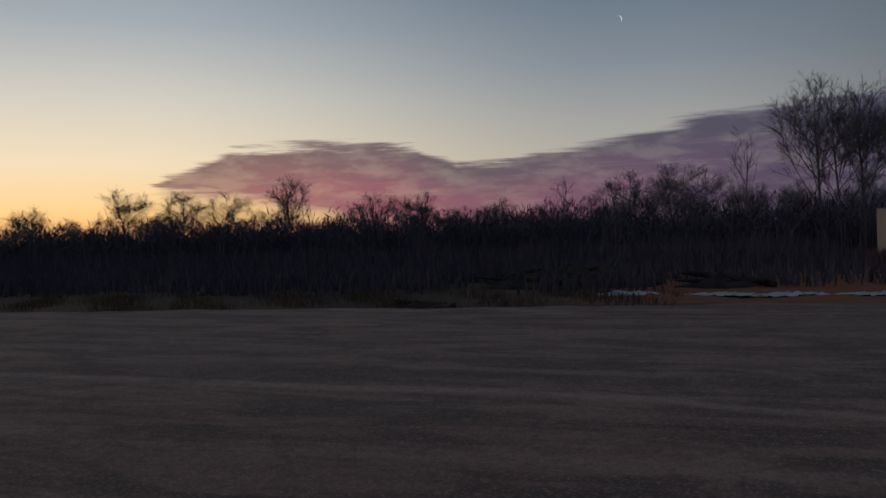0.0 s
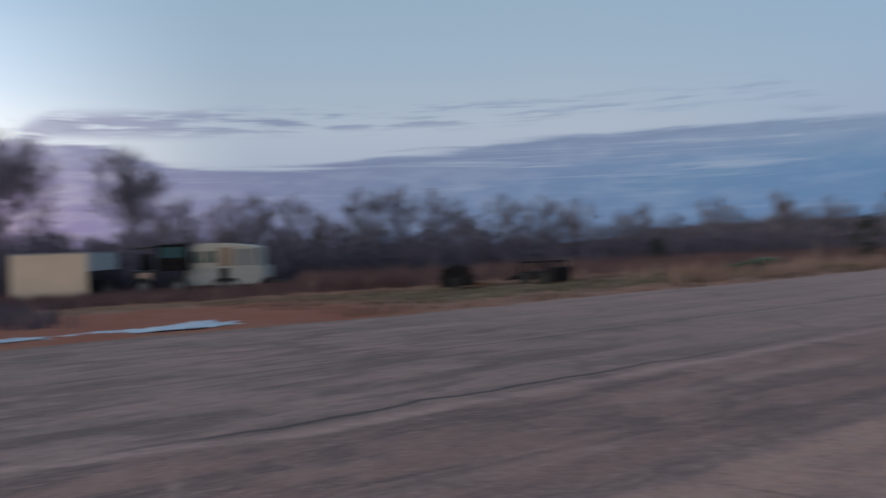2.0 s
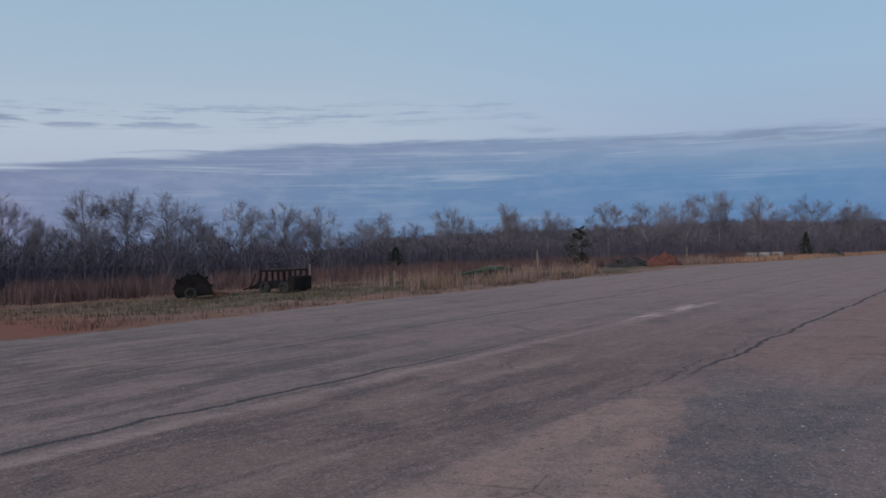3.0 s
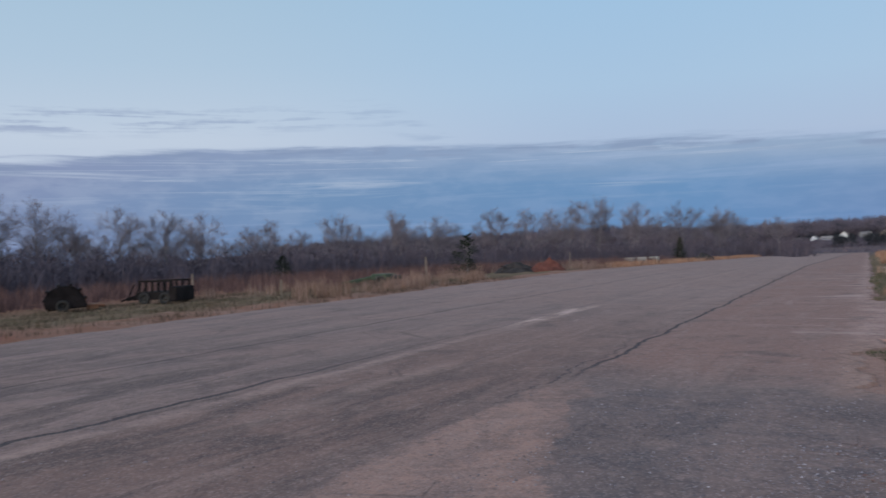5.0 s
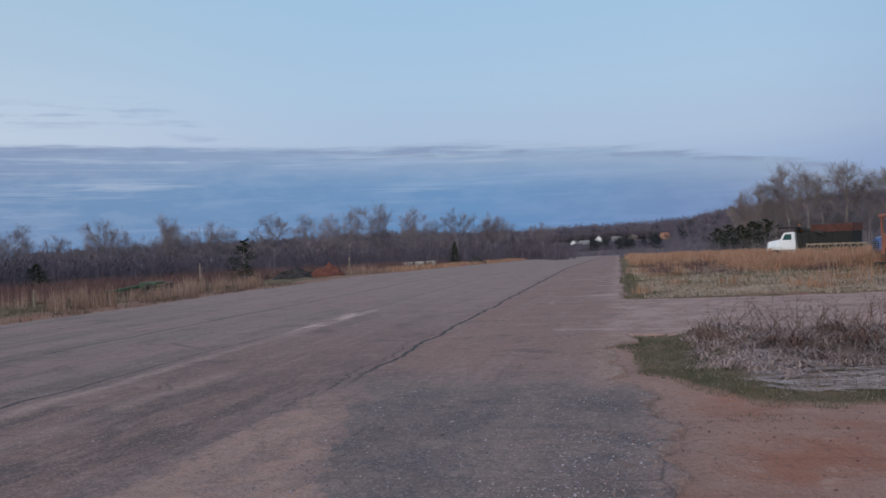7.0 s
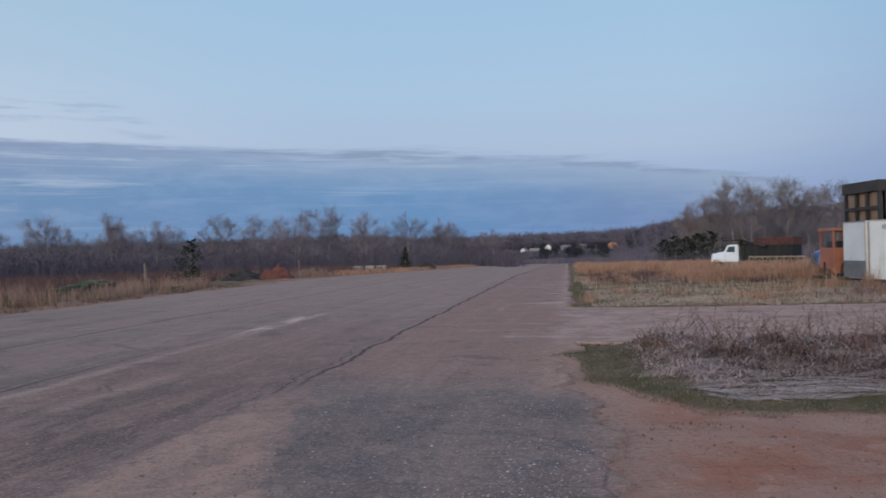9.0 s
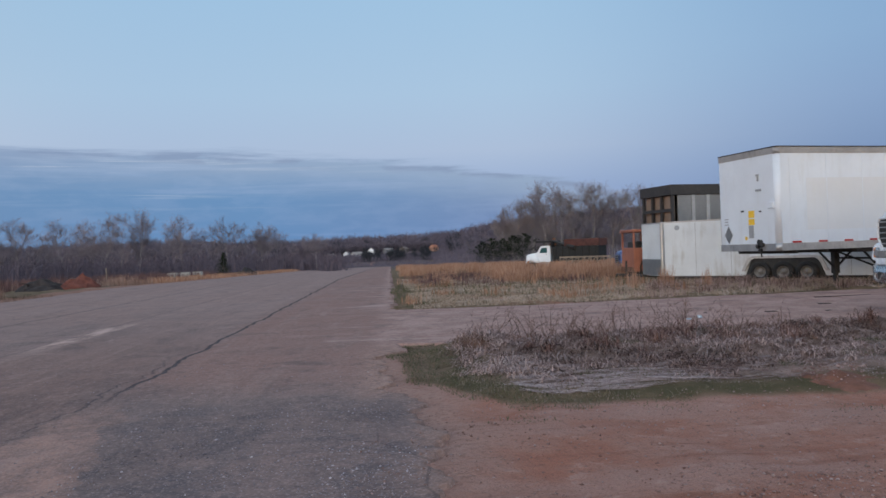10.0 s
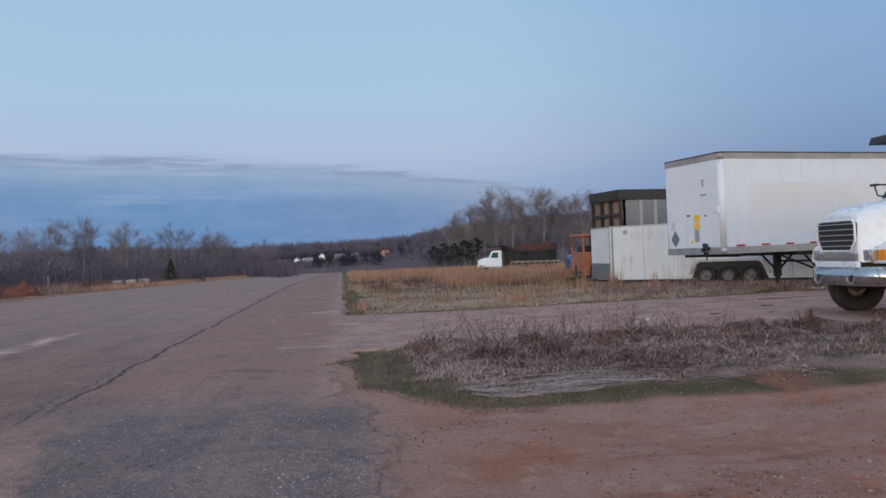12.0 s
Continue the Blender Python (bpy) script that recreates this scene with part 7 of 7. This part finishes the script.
    add_tube(bm, (0.1, 0.1, 0.28), (0.1, 0.1, 0.0), 0.03, seg=6)
    part("stand", bm, FARMGREEN, t)
    bm = B()
    add_box(bm, (L * 0.95, -0.1, 0.1), (L * 1.03, 0.5, 0.6), 0.04)
    part("hitch_plate", bm, BLACK, t)
    wheel(t, L * 0.82, -0.3, 0.3, 0.16, -1, rim_material=BLACK)
    wheel(t, L * 0.82, 0.7, 0.3, 0.16, 1)


def heap(name, h, d, rx, ry, tall, material, label, category, seed, turn_=0.0, logs=0):
    g = np.random.default_rng(seed)
    p = bearing(h, d)
    m = frame_at(p.x, p.y, math.cos(turn_), math.sin(turn_), height(p.x, p.y) - 0.03)
    bm = B()
    bmesh.ops.create_grid(bm, x_segments=22, y_segments=14, size=1.0)
    noise.seed_set(seed)
    for v in bm.verts:
        r = math.hypot(v.co.x, v.co.y)
        base = max(0.0, 1 - r) ** 0.7
        k_ = noise.noise(Vector((v.co.x * 3, v.co.y * 3, seed))) * 0.5 + noise.noise(Vector((v.co.x * 8, v.co.y * 8, seed))) * 0.25
        v.co = (v.co.x * rx, v.co.y * ry, tall * max(0, base * (1 + k_)) if r < 1 else -0.1)
    t = thing(name, m, label, category)
    part("mound", bm, material, t)
    for i in range(logs):
        bm = B()
        a, x, y = g.uniform(0, 3.14), g.uniform(-rx * 0.6, rx * 0.6), g.uniform(-ry * 0.5, ry * 0.5)
        ln = g.uniform(0.3, 0.8)
        z = tall * max(0.1, 1 - math.hypot(x / rx, y / ry)) * 0.9
        add_tube(bm, (x - ln * math.cos(a), y - ln * math.sin(a), z), (x + ln * math.cos(a), y + ln * math.sin(a), z + g.uniform(-0.15, 0.25)), g.uniform(0.03, 0.1), g.uniform(0.02, 0.06), 7)
        part("log", bm, SCRAP, t)
    return t


def plastic_sheet(x, y, rx, ry, tall, turn_, seed):
    bm = B()
    bmesh.ops.create_grid(bm, x_segments=26, y_segments=12, size=1.0)
    for v in bm.verts:
        px, py = v.co.x, v.co.y
        edge = 1 + 0.55 * noise.noise(Vector((px * 2.6, py * 2.6, seed)))
        ridge = max(0.0, 1 - abs(py + 0.5 * noise.noise(Vector((px * 2.2, 0, seed)))) * 1.1) * max(0, 1 - px * px)
        z = 0.7 * tall * ridge * (0.2 + 1.3 * abs(noise.noise(Vector((px * 3.1, py * 2, seed + 4))))) + 0.05 * noise.noise(Vector((px * 8, py * 6, seed)))
        v.co = (px * rx * edge, py * ry * edge, max(0.02, z + 0.03))
    for f in bm.faces:
        f.smooth = True
    me = bpy.data.meshes.new("plastic_sheet")
    bm.to_mesh(me)
    bm.free()
    me.materials.append(PLASTIC)
    ob = new("plastic_sheet", me)
    ob.matrix_world = frame_at(x, y, math.cos(turn_), math.sin(turn_), height(x, y) - 0.02)
    tagged(ob, "crumpled pale bluish plastic sheeting on red soil", "plastic sheet", "plastic sheets beside the airstrip")


semi_trailer()
cargo_trailer()
chip_body()
orange_cab()
fx, fy = 0.0, 1.0
mid = bearing(141.7, 16.8)
conventional_truck(frame_at(mid.x, mid.y, fx, fy, 0.10), PAINT, "white bonneted dump truck with a chrome bumper", True, BLACK)
p, q = bearing(119.0, 82), bearing(125.6, 78)
d = (p - q).normalized()
far_truck = conventional_truck(frame_at(p.x, p.y, d.x, d.y, 1.5 - 80 * math.tan(radians(1.62))) @ Matrix.Scale(0.85, 4), PAINT, "white truck with a folded loader crane and black bed", True, SOOT, False)
loader_crane(far_truck)
p = bearing(124.95, 44)
conventional_truck(frame_at(p.x, p.y, 0.1, 0.99, height(p.x, p.y) - 0.75), BLUE, "dark blue bonneted truck behind the orange cab", False, BLACK, False)
wooden_rack()
storage_box()
dark_loader()
camper()
farm_things()
heap("debris_pile", 86.8, 57, 2.6, 1.6, 0.75, SCRAP, "heap of dark logs and scrap on the verge", "debris pile", 5, 0.3, 12)
heap("soil_mound", 89.0, 57, 1.7, 1.4, 0.85, REDSOIL, "mound of bare red soil", "soil mound", 6, 0.2)
heap("soil_patch", 137.6, 9.3, 0.6, 0.5, 0.17, surface("loose_red_clay", (0.145, 0.062, 0.043), 0.95, vary=0.3, scale=6, bump=1.0, bump_scale=20), "small bare mound of loose red clay in the grass", "soil mound", 12, 1.0)
heap("brush_pile", 9.5, 21, 2.2, 1.2, 0.55, SCRAP, "low pile of dark cut brush", "brush pile", 7, 0.4, 10)
heap("brush_pile", 5.5, 20.5, 1.6, 0.9, 0.4, SCRAP, "low pile of dark cut brush", "brush pile", 8, 0.1, 8)
heap("brush_pile", 18.5, 19.5, 0.9, 0.6, 0.35, SCRAP, "low pile of dark cut brush", "brush pile", 9, 0.1, 5)
heap("brush_tuft", -2.2, 16.0, 0.42, 0.3, 0.14, SCRAP, "small dark tuft of brush at the pavement's edge", "brush pile", 10, 0.1, 3)
heap("scrap_pile", 99.5, 105, 3.2, 1.5, 1.0, SCRAP, "far heap of dark scrap wood", "debris pile", 11, 0.1, 10)
for x, y, rx, ry, tall, tn, sd in ((-2.1, 17.3, 0.6, 0.3, 0.2, 0.1, 1), (-0.3, 17.1, 0.6, 0.25, 0.1, -0.1, 2), (1.0, 17.0, 0.6, 0.25, 0.13, 0.2, 3), (2.5, 17.0, 0.6, 0.22, 0.1, -0.1, 4), (5.7, 16.8, 1.0, 0.4, 0.2, 0.0, 5), (4.1, 17.0, 0.6, 0.22, 0.09, 0.1, 6)):
    plastic_sheet(x, y, rx, ry, tall, tn, sd)
for h, d_, ln in ((94.7, 96, 1.6), (95.5, 96, 1.2), (96.3, 97, 1.5)):
    p = bearing(h, d_)
    bm = B()
    add_box(bm, (-ln / 2, -0.5, -0.1), (ln / 2, 0.5, 0.75), 0.06)
    ob = part("concrete_block", bm, CONCRETE)
    ob.matrix_world = frame_at(p.x, p.y, 1, 0.1)
    tagged(ob, "pale concrete block at the wood's edge", "concrete block", "concrete blocks at the wood's edge")
for h, d_, tall in ((80.5, 43, 1.35), (64.6, 40, 1.1), (70.4, 33, 0.7), (90.6, 62, 1.3)):
    p = bearing(h, d_)
    bm = B()
    add_tube(bm, (0, 0, -0.2), (0.03, 0.02, tall), 0.045, 0.035, 8)
    ob = part("fence_post", bm, WOOD)
    ob.matrix_world = frame_at(p.x, p.y, 1, 0)
    tagged(ob, "weathered grey wooden post among dry weeds", "post", "posts along the verge")

# scraps of wood lying on the taxiway; the last, longest piece makes a dark strip
for x, y, ln, a in ((16.2, -7.6, 0.24, 0.2), (15.8, -8.6, 0.14, 0.5), (16.6, -6.4, 0.1, 1.0), (17.4, -9.4, 0.28, 0.1), (19.3, -10.9, 1.5, 0.1)):
    bm = B()
    add_box(bm, (-ln / 2, -0.035, 0.0), (ln / 2, 0.035, 0.012), 0.004)
    ob = part("dark_piece", bm, CHAR)
    ob.matrix_world = frame_at(x, y, math.cos(a + 1.57), math.sin(a + 1.57), height(x, y) + 0.012)
    tagged(ob, "dark flat piece lying on worn asphalt", "wood scrap", "scraps on the taxiway")
for x, y in ((15.4, -5.6), (15.9, -6.0), (15.6, -5.9)):
    bm = B()
    add_box(bm, (-0.04, -0.025, 0.0), (0.04, 0.025, 0.03), 0.01)
    ob = part("litter", bm, PLASTIC)
    ob.matrix_world = frame_at(x, y, 0.7, 0.7, height(x, y) + 0.012)
    tagged(ob, "small pale piece of litter on asphalt", "litter", "litter on the taxiway")

# the old moon, a thin crescent
moon_mat = bpy.data.materials.new("moonlight")
moon_mat.use_nodes = True
k = Nodes(moon_mat.node_tree)
em = k.n("ShaderNodeEmission")
em.inputs[0].default_value, em.inputs[1].default_value = (1.0, 0.97, 0.92, 1), 3.4
k.put(k.n("ShaderNodeOutputMaterial").inputs[0], em.outputs[0])
bm = B()
outer = [(math.sin(a) * -1.0, math.cos(a)) for a in np.linspace(0, math.pi, 24)]
inner = [(math.sin(a) * -0.72, math.cos(a)) for a in np.linspace(math.pi, 0, 24)]
rim_pts = outer + inner[1:-1]
f = bm.faces.new([bm.verts.new((x * 15, y * 15, 0)) for x, y in rim_pts])
bmesh.ops.solidify(bm, geom=[f], thickness=0.5)
bmesh.ops.triangulate(bm, faces=bm.faces)
moon = part("moon", bm, moon_mat)
mp = bearing(12.6, 4000 * math.cos(radians(13.64)), 1.5 + 4000 * math.sin(radians(13.64)))
moon.matrix_world = look(mp, (0, 0, 1.5), -18)
tagged(moon, "thin pale crescent moon in the dawn sky", "moon")
